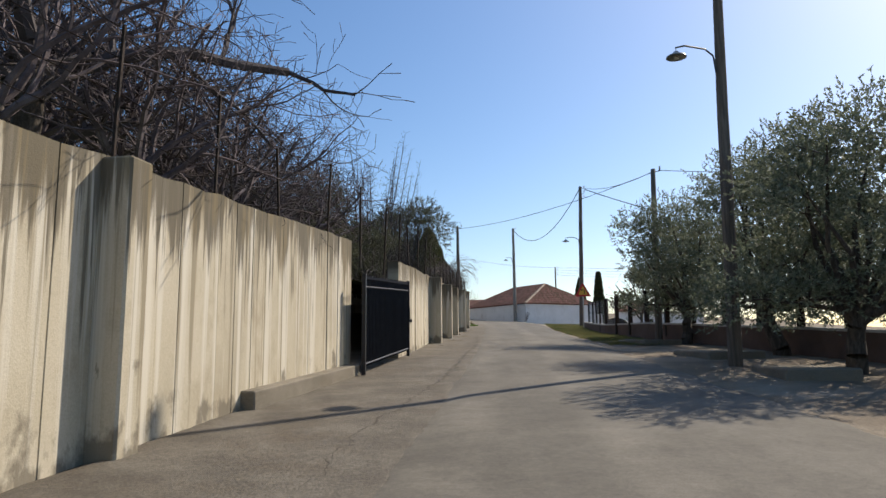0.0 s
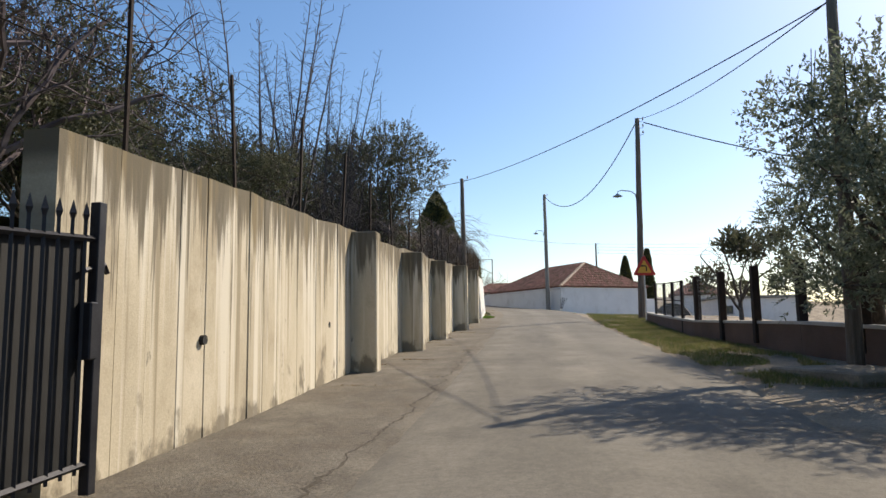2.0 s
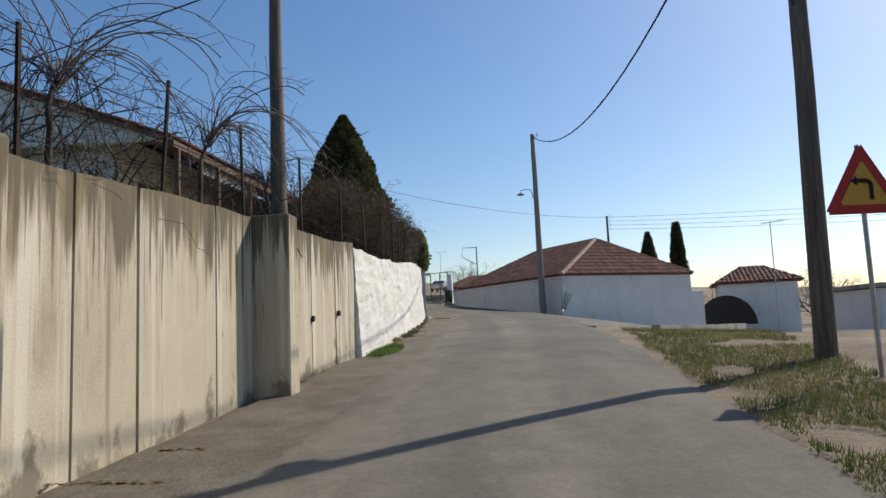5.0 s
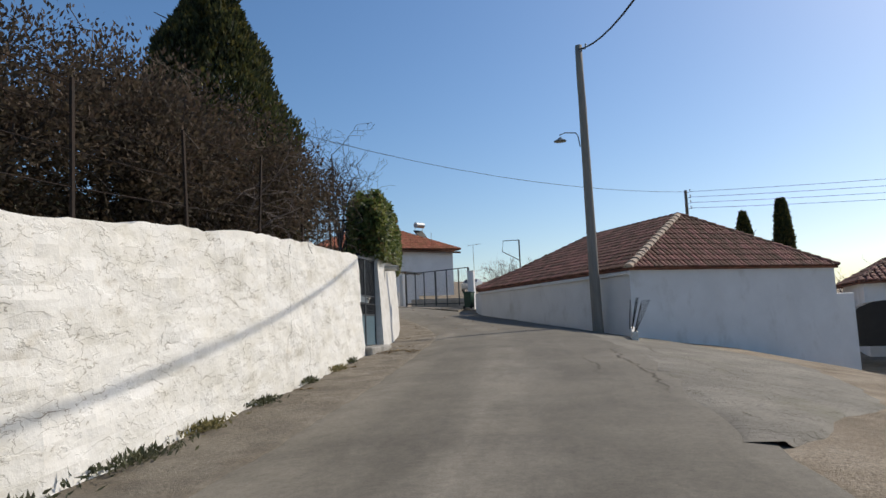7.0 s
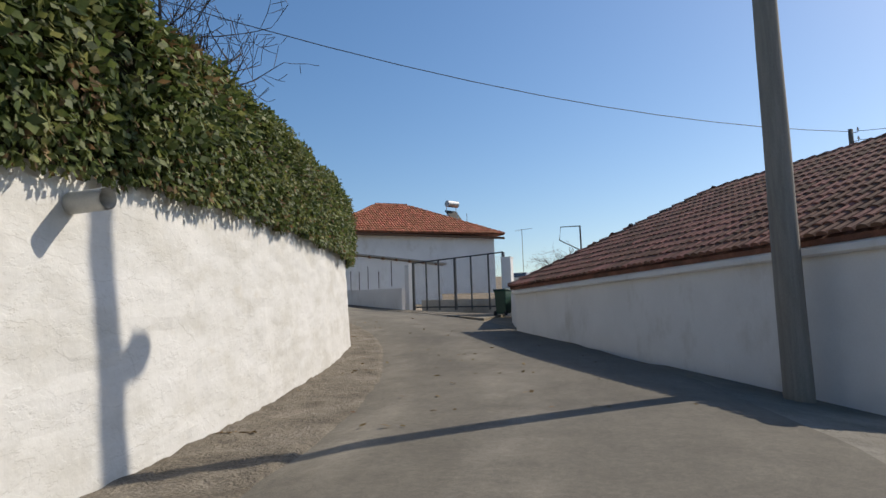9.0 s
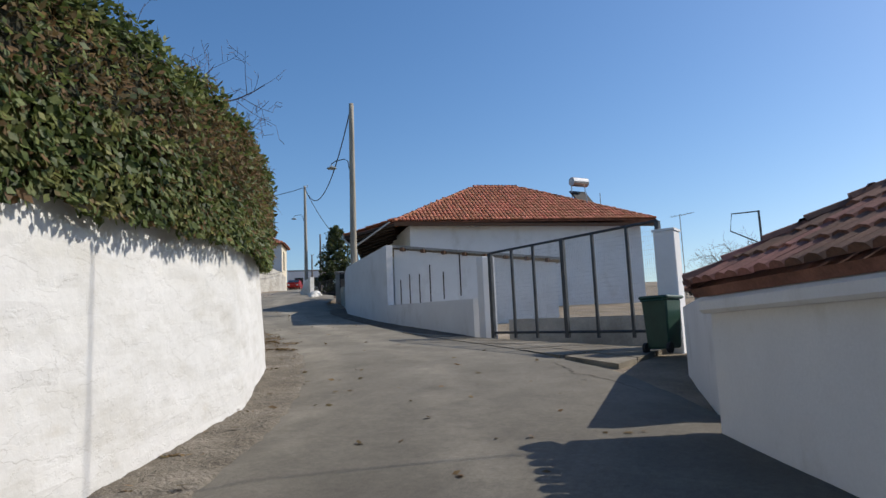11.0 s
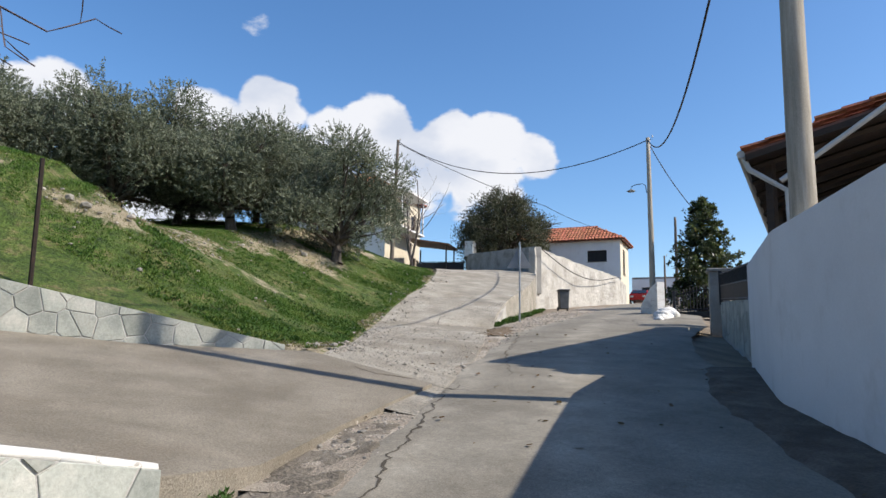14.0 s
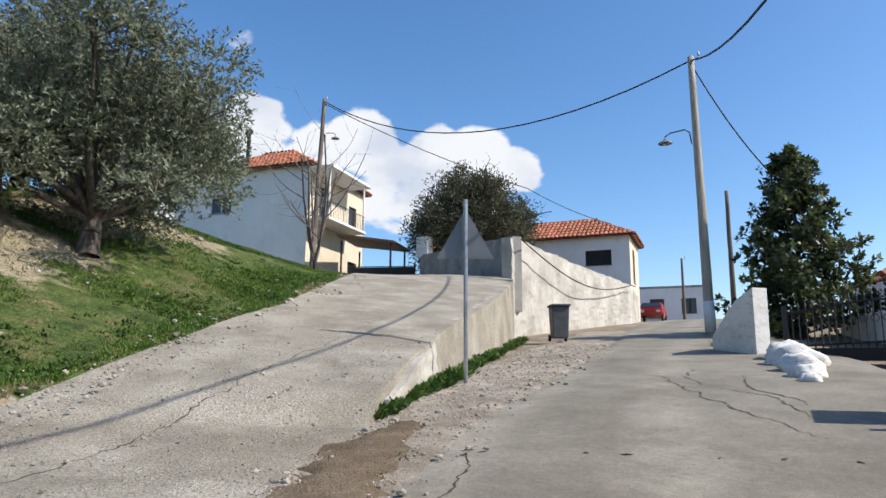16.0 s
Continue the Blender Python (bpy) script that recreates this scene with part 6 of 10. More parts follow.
def stone_wall(name, p0, p1, z0, z0b, h0, h1, thick, size, label, seed, mat=M_STONE, proud=0.014, side=1):
    """A mortared core and irregular flat stones on its face and top edge."""
    rng = random.Random(seed)
    a, b = Vector((*p0, 0)), Vector((*p1, 0))
    L = (b - a).length
    d = (b - a) / L
    n = Vector((d.y, -d.x, 0)) * side
    ob = wall_between(name, [p0, p1], [z0 + h0, z0b + h1], thick, M_MORTAR, seed=seed, label=label, z_foot=lambda x, y: min(z0, z0b), side=side)

    def base(u):
        return z0 + (z0b - z0) * u / L

    def top(u):
        return base(u) + h0 + (h1 - h0) * u / L

    hmax = max(h0, h1) + abs(z0 - z0b)
    zmin = min(z0, z0b)
    seeds = []
    nu, nv = max(2, int(L / size)), max(1, int(round(hmax / size)))
    for i in range(nu):
        for j in range(nv):
            seeds.append(((i + 0.5 + rng.uniform(-0.36, 0.36) + 0.25 * (j % 2)) * L / nu, (j + 0.5 + rng.uniform(-0.36, 0.36)) * hmax / nv))
    for k, (sx, sy) in enumerate(seeds):
        poly = [(0, base(0) - zmin - 0.2), (L, base(L) - zmin - 0.2), (L, top(L) - zmin), (0, top(0) - zmin)]
        for m, (tx, ty) in enumerate(seeds):
            if m != k and abs(tx - sx) < 3 * size:
                nx, ny = tx - sx, ty - sy
                ln = math.hypot(nx, ny)
                poly = clip_poly(poly, (sx + tx) / 2 - nx / ln * 0.009, (sy + ty) / 2 - ny / ln * 0.009, nx / ln, ny / ln)
                if len(poly) < 3:
                    break
        if len(poly) < 3:
            continue
        cx, cy = sum(p[0] for p in poly) / len(poly), sum(p[1] for p in poly) / len(poly)
        pr = proud * rng.uniform(0.6, 1.3)
        verts = []
        for s, o in ((1.0, -0.02), (1.0, pr * 0.7), (0.97, pr)):
            for x, y in poly:
                q = a + d * (cx + (x - cx) * s) + n * o
                verts.append((q.x, q.y, zmin + cy + (y - cy) * s))
        m = len(poly)
        faces = [tuple(range(2 * m, 3 * m))]
        for r in (0, 1):
            faces += [(r * m + i, r * m + (i + 1) % m, (r + 1) * m + (i + 1) % m, (r + 1) * m + i) for i in range(m)]
        mesh_object("stone", verts, faces, mat, ob)
    return ob

# ---- stone walls at the junction ----
stone_wall("stone_wall_1", (-12.25, 96.15), (-13.5, 98.95), 4.4, 4.7, 1.30, 0.4, 0.22, 0.42, "low wall clad in grey-green crazy stone", 21)
stone_wall("stone_wall_2", (-20.66, 97.5), (-19.7, 102.3), 5.9, 5.62, 1.05, 0.32, 0.22, 0.34, "long low wall clad in grey-green stone below the bank", 22)
stone_wall("stone_wall_4", (-21.7, 95.15), (-20.68, 97.46), 6.0, 5.95, 1.76, 1.80, 0.3, 0.42, "taller stone-clad wall end beside the driveway", 24)
# white edge of mortar along the lower wall's top, and a lone iron post behind the upper wall
bm = bmesh.new()
TOPS = [(-12.25, 96.15, 5.70), (-12.6, 96.93, 5.56), (-12.95, 97.72, 5.40), (-13.25, 98.4, 5.24), (-13.5, 98.95, 5.10)]
for a, b in zip(TOPS, TOPS[1:]):
    tube(bm, [Vector(a) + Vector((-0.06, -0.02, 0.0)), Vector(b) + Vector((-0.06, -0.02, 0.0))], [0.03, 0.034], 7)
for v in bm.verts:
    v.co += Vector((noise.noise(v.co * 6), noise.noise(v.co * 6 + Vector((5, 0, 0))), noise.noise(v.co * 6 + Vector((0, 5, 0))))) * 0.02
tagged(part("mortar_edge", bm, M_WHITEWASH, smooth=True), "whitewashed mortar edge on the low stone wall", "trim", kind="structure")
bm = bmesh.new()
tube(bm, [(-21.15, 98.75, 6.6), (-21.12, 98.72, 8.75)], 0.035, 6)
tagged(part("iron_post", bm, M_RUST), "lone rusty iron post standing in the grass", "post")
stone_wall("stone_wall_3", (-15.6, 109.75), (-20.7, 116.5), 5.85, 6.75, 1.1, 0.8, 0.35, 0.32, "rough field-stone wall under an iron fence", 23, mat=M_STONE, side=-1)

# ---- poles, lamps and cables ----


def sag_line(a, b, sag, n=18):
    a, b = Vector(a), Vector(b)
    return [a.lerp(b, i / n) - Vector((0, 0, 4 * sag * (i / n) * (1 - i / n))) for i in range(n + 1)]


def cable(a, b, sag, r=0.016, label="black overhead cable slung between poles"):
    bm = bmesh.new()
    tube(bm, sag_line(a, b, sag), r, 5)
    return tagged(part("overhead_cable", bm, M_BLACK), label, "cable", group="overhead cables")


def pole(base, top, r, mat, label, lamp=None, brackets=0, painted=False):
    """A tapered utility pole with bands, and a swan-neck street lamp given as the place of its shade."""
    b, t = Vector(base), Vector(top)
    th = empty("utility_pole", base)
    tagged(th, label, "utility pole", group="utility poles along the lane")
    axis = t - b
    bm = bmesh.new()
    n = 9
    pts = [Vector((0, 0, -0.5))] + [axis * (i / n) + Vector((noise.noise(Vector((i * 0.7, base[1], 0))), noise.noise(Vector((i * 0.7, base[1], 4))), 0)) * 0.02 for i in range(n + 1)]
    tube(bm, pts, [r * 1.04] + [r * (1 - 0.36 * i / n) for i in range(n + 1)], 14)
    part("pole", bm, mat, th, smooth=True)
    if painted:
        bm = bmesh.new()
        tube(bm, [Vector((0, 0, 0)), axis.normalized() * 0.95], [r * 1.06, r * 1.03], 14)
        part("painted_foot", bm, M_WHITEWASH, th, "whitewashed foot of the pole", smooth=True)
    if lamp:
        L = Vector(lamp) - b
        f = (L.z + 0.05) / axis.z
        root = axis * f
        d = (L - root)
        d.z = 0
        ln = d.length
        d.normalize()
        bm = bmesh.new()
        tube(bm, [root - Vector((0, 0, 0.25)) + d * r, root + d * (r + 0.06) + Vector((0, 0, 0.15)), root + d * (0.35 * ln) + Vector((0, 0, 0.28)), root + d * (0.8 * ln) + Vector((0, 0, 0.27)), root + d * ln + Vector((0, 0, 0.18)), root + d * ln + Vector((0, 0, 0.05))], 0.022, 6)
        arm = part("lamp_arm", bm, M_GREY_IRON, th)
        bm = bmesh.new()
        c = root + d * ln
        prof = [(0.04, 0.09), (0.07, 0.06), (0.11, 0.02), (0.22, -0.03), (0.235, -0.06)]
        rings = [[bm.verts.new(c + Vector((rr * math.cos(2 * math.pi * k / 16), rr * math.sin(2 * math.pi * k / 16), z))) for k in range(16)] for rr, z in prof]
        for p, q in zip(rings, rings[1:]):
            for k in range(16):
                bm.faces.new((p[k], p[(k + 1) % 16], q[(k + 1) % 16], q[k]))
        bm.faces.new(rings[0])
        part("lamp_shade", bm, M_LAMPSHADE, arm, smooth=True)
        bm = bmesh.new()
        bmesh.ops.create_uvsphere(bm, u_segments=10, v_segments=8, radius=0.06, matrix=Matrix.Translation(c - Vector((0, 0, 0.06))))
        part("bulb", bm, M_PIPE, arm, smooth=True)
    for i in range(brackets):
        q = axis * (1 - 0.015 - 0.035 * i)
        bm = bmesh.new()
        tube(bm, [q, q + Vector((0.28, 0.02, 0.02)), q + Vector((0.28, 0.02, 0.12))], 0.015, 5)
        br = part("bracket", bm, M_GREY_IRON, th)
        bm = bmesh.new()
        tube(bm, [q + Vector((0.28, 0.02, 0.10)), q + Vector((0.28, 0.02, 0.22))], [0.045, 0.03], 8)
        part("insulator", bm, M_PIPE, br)
    return th


PA = (6.72, 15.35, 9.9)
PB, PC, PD, PE, PF = (9.72, 46.75, 10.89), (7.95, 75.95, 12.9), (8.3, 26.0, 6.74), (15.95, 95.9, 10.64), (1.0, 46.9, 8.12)
PG, PH, PI = (-13.0, 106.05, 15.14), (-31.5, 127.6, 17.8), (-52.0, 124.2, 22.2)
pole((6.5, 15.3, -0.45), PA, 0.16, M_WOOD_POLE, "brown wooden pole with a swan-neck lamp among olives", lamp=(5.42, 14.85, 6.5))
pole((9.48, 46.7, 1.0), PB, 0.17, M_WOOD_POLE, "brown wooden pole with lamp beside the warning sign", lamp=(8.42, 45.9, 6.85), brackets=3)
pole((8.02, 76.25, 2.3), PC, 0.2, M_POLE_GREY, "greyish wooden pole with lamp at the house corner", lamp=(7.05, 75.7, 9.2), brackets=1)
pole((8.2, 26.0, 0.1), PD, 0.14, M_WOOD_POLE, "dark wooden pole standing among olive trees", brackets=1)
pole((15.95, 95.9, 0.3), PE, 0.14, M_WOOD_POLE, "far wooden pole with four insulators", brackets=4)
pole((1.05, 46.85, 2.9), PF, 0.14, M_WOOD_POLE, "dark wooden pole behind the concrete wall", brackets=1)
pole((-13.06, 106.0, 5.5), PG, 0.17, M_POLE_PALE, "bleached wooden pole with lamp at the yard wall", lamp=(-14.2, 106.1, 12.2))
pole((-31.1, 127.1, 8.5), PH, 0.16, M_POLE_PALE, "bleached pole with whitewashed foot at the roadside", lamp=(-32.4, 127.2, 14.9), painted=True, brackets=1)
pole((-51.3, 123.5, 12.0), PI, 0.16, M_WOOD_POLE, "dark wooden pole leaning beside the two-storey house", lamp=(-51.3, 124.6, 19.8), brackets=1)
pole((-33.2, 132.2, 8.8), (-33.2, 132.2, 14.25), 0.11, M_WOOD_POLE, "thin dark pole behind the evergreen tree")
pole((-48.4, 152.0, 10.6), (-48.4, 152.0, 15.6), 0.12, M_WOOD_POLE, "small far pole beyond the crest", brackets=1)
cable((PB[0] - 0.1, PB[1], PB[2] - 0.25), (PC[0], PC[1], PC[2] - 0.15), 2.3, 0.028)
cable((PB[0] + 0.3, PB[1], PB[2] - 0.2), (26.0, 40.5, 5.7), 0.7, 0.028)
cable((PB[0], PB[1], PB[2] - 0.05), (PD[0], PD[1], PD[2] - 0.1), 0.35, 0.014)
cable((PD[0], PD[1], PD[2] - 0.12), (PF[0], PF[1], PF[2] - 0.15), 0.4, 0.014)
cable((PD[0] + 0.2, PD[1], PD[2] - 0.05), (24.0, 22.0, 6.4), 0.4, 0.014)
cable((PF[0], PF[1], PF[2] - 0.15), (-14.0, 52.0, 7.6), 0.3, 0.014)
cable((-20.0, 72.0, 17.0), (PE[0], PE[1], PE[2] - 0.1), 2.2, 0.014)
for k in range(4):
    cable((PE[0] + 0.25, PE[1], PE[2] - 0.1 - 0.36 * k), (60.0, 78.0, 9.3 - 0.5 * k), 0.6, 0.012)
cable((PG[0], PG[1], PG[2] - 0.1), (PH[0], PH[1], PH[2] - 0.12), 2.6, 0.03)
cable((PG[0] - 0.1, PG[1], PG[2] - 0.4), (PG[0] - 0.3, PG[1] + 0.2, 11.6), -0.0, 0.02, "loose cable hanging down the bleached pole")
cable((PH[0], PH[1], PH[2] - 0.12), (PI[0], PI[1], PI[2] - 0.12), 2.2, 0.028)
cable((PI[0] + 0.1, PI[1], PI[2] - 0.3), (-46.0, 134.0, 17.4), 0.3, 0.025)
cable((-46.0, 134.0, 17.4), (-45.6, 140.6, 16.2), 0.2, 0.02)
cable((PH[0], PH[1], PH[2] - 0.25), (-29.0, 131.5, 12.2), 0.9, 0.025)
# slack cable pinned along the plastered wall
bm = bmesh.new()
tube(bm, [Vector((-36.9 - 4.4 * t - 0.0, 124.6 + 12.2 * t, 11.95 - 0.95 * math.sin(math.pi * min(1, t * 1.05)) * 0.9 - 0.35 * t)) for t in [i / 20 for i in range(21)]], 0.025, 5)
for v in bm.verts:
    v.co.x += 0.16
tagged(part("wall_cable", bm, M_BLACK), "slack black cable hanging along the plastered wall", "cable")

# bent-pipe frame on a far roof
bm = bmesh.new()
tube(bm, [(4.3, 141.5, 8.0), (4.3, 141.5, 13.5)], 0.09, 8)
hf = part("pipe_frame", bm, M_GREY_IRON)
tagged(hf, "far grey pole with a square pipe frame", "pole")
bm = bmesh.new()
tube(bm, [(4.3, 141.5, 13.45), (2.2, 141.5, 13.45), (2.0, 141.5, 12.0), (4.3, 141.5, 10.7)], 0.06, 6)
part("frame_arm", bm, M_GREY_IRON, hf)


def antenna(x, y, z0, h, label):
    bm = bmesh.new()
    tube(bm, [(0, 0, 0), (0, 0, h)], 0.03, 6)
    a = part("roof_antenna", bm, M_GALV)
    a.location = (x, y, z0)
    tagged(a, label, "antenna")
    for k in range(7):
        bm = bmesh.new()
        w = 0.45 - 0.03 * k
        tube(bm, [(-0.5 + 0.2 * k, -w, h - 0.1 + 0.02 * k), (-0.5 + 0.2 * k, w, h - 0.1 + 0.02 * k)], 0.012, 4)
        part("antenna_rod", bm, M_GALV, a)
    bm = bmesh.new()
    tube(bm, [(-0.6, 0, h - 0.12), (0.9, 0, h + 0.02)], 0.015, 4)
    part("antenna_boom", bm, M_GALV, a)


antenna(23.4, 80.6, 0.3, 7.2, "tall thin television antenna mast beyond the house")
antenna(-0.6, 126.0, 4.0, 7.4, "television antenna mast behind the long house")

# ---- warning sign ----
sign = empty("warning_sign", (9.25, 44.9, 0.95), 4)
tagged(sign, "triangular yellow road sign with red border, bend arrow", "road sign")
bm = bmesh.new()
tube(bm, [(0, 0, -0.3), (0, 0, 2.95)], 0.03, 8)
part("post", bm, M_GALV, sign)


def tri_plate(s, y0, y1, mat, name, parent, label=""):
    bm = bmesh.new()
    pts = []
    for cx, cz in ((-0.54 * s, 2.04 + 0.31 * (1 - s)), (0.54 * s, 2.04 + 0.31 * (1 - s)), (0.0, 2.04 + 0.31 * (1 - s) + 0.95 * s)):
        pts.append((cx, cz))
    f0 = [bm.verts.new((x, y0, z)) for x, z in pts]
    f1 = [bm.verts.new((x, y1, z)) for x, z in pts]
    bm.faces.new(f0)
    bm.faces.new(f1[::-1])
    for i in range(3):
        bm.faces.new((f0[i], f0[(i + 1) % 3], f1[(i + 1) % 3], f1[i]))
    bmesh.ops.bevel(bm, geom=[e for e in bm.edges if abs(e.verts[0].co.y - e.verts[1].co.y) > 0.001], offset=0.05 * s, segments=3, affect="EDGES")
    return part(name, bm, mat, parent, label)


tri_plate(1.0, -0.055, -0.045, M_SIGN_R, "border", sign, "red triangular border")
tri_plate(0.62, -0.060, -0.056, M_SIGN_Y, "face", sign, "yellow sign face")
bm = bmesh.new()
tube(bm, [(0.09, -0.066, 2.22), (0.09, -0.066, 2.42), (0.07, -0.066, 2.455), (0.03, -0.066, 2.47), (-0.1, -0.066, 2.47)], 0.028, 4)
part("arrow", bm, M_BLACK, sign, "black bend arrow")
bm = bmesh.new()
vv = [bm.verts.new(p) for p in ((-0.09, -0.064, 2.535), (-0.09, -0.064, 2.405), (-0.17, -0.064, 2.47))]
bm.faces.new(vv)
g = bmesh.ops.extrude_face_region(bm, geom=list(bm.faces))
for v in g["geom"]:
    if isinstance(v, bmesh.types.BMVert):
        v.co.y -= 0.006
part("arrow_head", bm, M_BLACK, sign)

sign2 = empty("road_sign", (-28.05, 115.05, 7.4), 0)
tagged(sign2, "road sign seen from its bare grey back", "road sign")
bm = bmesh.new()
tube(bm, [(0, 0, -0.4), (0, 0, 2.75)], 0.035, 8)
part("post", bm, M_GALV, sign2)
bm = bmesh.new()
dv = Vector((0.60, 0.80, 0)).normalized()
back = Vector((-dv.y, dv.x, 0)) * 0.05
pts = [dv * -0.48 + Vector((0, 0, 1.75)), dv * 0.48 + Vector((0, 0, 1.75)), Vector((0, 0, 2.6))]
f0 = [bm.verts.new(p + back) for p in pts]
f1 = [bm.verts.new(p + back * 1.25) for p in pts]
bm.faces.new(f0)
bm.faces.new(f1[::-1])
for i in range(3):
    bm.faces.new((f0[i], f0[(i + 1) % 3], f1[(i + 1) % 3], f1[i]))
part("plate", bm, M_SIGN_BACK, sign2, "bare grey back of a triangular plate")

# ---- gates and fences ----


def bar_gate(name, p0, p1, z0, z1, h, spacing, mat, label, spikes=True, panel=0.0, post=0.05, bar=0.014, panel_mat=None, rails=(0.12, 0.9), arch=0.0, category="gate", posts=True):
    a, b = Vector((*p0, z0)), Vector((*p1, z1))
    L = (b - a).length
    d = (b - a) / L
    yaw = math.degrees(math.atan2(d.y, d.x))
    th = empty(name, tuple(a), yaw)
    tagged(th, label, category)
    sl = (z1 - z0) / math.hypot(b.x - a.x, b.y - a.y)
    W = math.hypot(b.x - a.x, b.y - a.y)

    def top(x):
        return sl * x + h + arch * math.sin(math.pi * x / W)

    for x in (0.0, W) if posts else ():
        bm = bmesh.new()
        box(bm, x - post, -post, -0.1 + sl * x, x + post, post, top(x) + 0.08, bevel=0.006)
        part("gate_post", bm, mat, th)
    for r in rails:
        bm = bmesh.new()
        pts = [Vector((W * k / 8, 0, sl * W * k / 8 + (top(W * k / 8) - sl * W * k / 8) * r)) for k in range(9)]
        tube(bm, pts, 0.024, 4)
        part("rail", bm, mat, th)
    n = int(W / spacing)
    z_low = panel if panel else 0.06
    for k in range(1, n):
        x = W * k / n
        bm = bmesh.new()
        tp = top(x)
        if spikes:
            tube(bm, [(x, 0, sl * x + z_low), (x, 0, tp - 0.06), (x, 0, tp - 0.02), (x, 0, tp + 0.07)], [bar, bar, bar * 1.9, 0.003], 4)
        else:
            tube(bm, [(x, 0, sl * x + z_low), (x, 0, tp)], bar, 4)
        part("bar", bm, mat, th)
    if panel:
        bm = bmesh.new()
        vs = box(bm, 0.02, -0.012, 0.04, W - 0.02, 0.012, panel)
        for v in vs:
            v.co.z += sl * v.co.x
        part("panel", bm, panel_mat or mat, th)
    return th


gate1 = bar_gate("sliding_gate", (-1.62, 13.75), (-0.98, 18.55), -0.52, -0.24, 1.86, 0.125, M_BLACK_IRON, "black iron sliding gate with spear-topped bars, closed", post=0.04, bar=0.016, rails=(0.06, 0.9))
bm = bmesh.new()
box(bm, 4.72, -0.07, 1.1, 4.8, 0.07, 1.5, bevel=0.01)
part("lock_box", bm, M_BLACK_IRON, gate1)
bm = bmesh.new()
tube(bm, [(4.72, 0, 1.72), (4.95, 0.02, 1.78), (4.99, 0.02, 1.72)], 0.02, 5)
part("catch", bm, M_BLACK_IRON, gate1)
# added black sheet: the dark seen through the open bars, put in as colour
bm = bmesh.new()
vs = box(bm, 0.05, 0.04, 0.1, 4.78, 0.05, 1.66)
for v in vs:
    v.co.z += 0.0583 * v.co.x
part("dark_stand_in", bm, M_BLACK, gate1, "added black sheet standing for the dark behind the bars")
wall_between("earth_face", [(-4.2, 12.5), (-3.5, 16.0), (-3.2, 19.5)], [1.75, 1.8, 1.95], 0.5, M_DIRT, bulge=0.2, seed=11.0, label="dark earth face behind the black gate")

gate2 = empty("garden_gate", (1.56, 66.28, 2.2), 90)
tagged(gate2, "blue-grey double gate, solid below and barred above", "gate")
GL = 1.07
for leaf in range(2):
    lf = empty("gate_leaf")
    lf.parent = gate2
    lf.location = (0.01 + leaf * (GL + 0.012), 0.0, 0)
    for fx in ((0, 0.045), (GL - 0.045, GL)):
        bm = bmesh.new()
        box(bm, fx[0], -0.025, 0, fx[1], 0.025, 2.1 + 0.04 * (fx[0] + leaf * GL), bevel=0.004)
        part("stile", bm, M_GREY_IRON, lf)
    for z0, z1 in ((0.74, 0.78), (1.02, 1.05), (1.22, 1.25), (0.0, 0.05)):
        bm = bmesh.new()
        box(bm, 0.046, -0.018, z0, GL - 0.046, 0.018, z1)
        part("rail", bm, M_TEAL if z0 < 0.1 else M_GREY_IRON, lf)
    bm = bmesh.new()
    box(bm, 0.046, -0.008, 0.05, GL - 0.046, 0.008, 0.74)
    part("leaf_panel", bm, M_TEAL, lf, "blue-grey steel sheet")
    for k in range(10):
        bm = bmesh.new()
        x = 0.046 + (GL - 0.092) * (k + 1) / 11
        box(bm, x - 0.011, -0.011, 0.78, x + 0.011, 0.011, 2.08 + 0.04 * (x + leaf * GL))
        part("bar", bm, M_GREY_IRON, lf)
    bm = bmesh.new()
    x0 = GL - 0.5 if leaf == 0 else 0.046
    box(bm, x0, -0.028, 1.06, x0 + (0.45 if leaf == 0 else 0.24), -0.019, 1.21, bevel=0.003)
    part("lock_plate", bm, M_TEAL_DIM, lf, "dull grey-blue lock sheet")
    if leaf:
        for za, zb_ in ((1.05, 1.22), (1.22, 1.05)):
            bm = bmesh.new()
            tube(bm, [(0.29, -0.022, za), (0.49, -0.022, zb_)], 0.008, 4)
            part("cross_bar", bm, M_GREY_IRON, lf)
bm = bmesh.new()
box(bm, 0.0, -0.04, 2.1, 2 * GL + 0.03, 0.04, 2.16)
for v in bm.verts:
    v.co.z += 0.04 * v.co.x
part("top_rail", bm, M_GREY_IRON, gate2)
bm = bmesh.new()
tube(bm, [(GL + 0.1, -0.05, 1.16), (GL + 0.2, -0.07, 1.16), (GL + 0.24, -0.05, 1.2)], 0.014, 6)
part("handle", bm, M_BLACK, gate2)
bm = bmesh.new()
box(bm, 0.34, -0.042, 1.06, 0.56, -0.036, 1.52)
note = part("notice", bm, M_NOTICE, gate2, "white notice sheet with grey print")
for w, z, hgt in ((0.13, 1.28, 0.10), (0.10, 1.22, 0.05), (0.14, 1.12, 0.02)):
    bm = bmesh.new()
    box(bm, 0.45 - w / 2, -0.045, z, 0.45 + w / 2, -0.043, z + hgt)
    part("printed_bar", bm, M_LAMPSHADE, note)
bm = bmesh.new()
box(bm, -0.02, -0.42, -0.6, 2.18, 0.35, 0.0, bevel=0.03)
for v in bm.verts:
    v.co += Vector((noise.noise(v.co * 3), noise.noise(v.co * 3 + Vector((7, 0, 0))), 0)) * 0.02
ob = part("gate_step", bm, M_CONCRETE_PLAIN)
ob.matrix_basis = pose(1.56, 66.28, 2.18, 0, 0, 90)
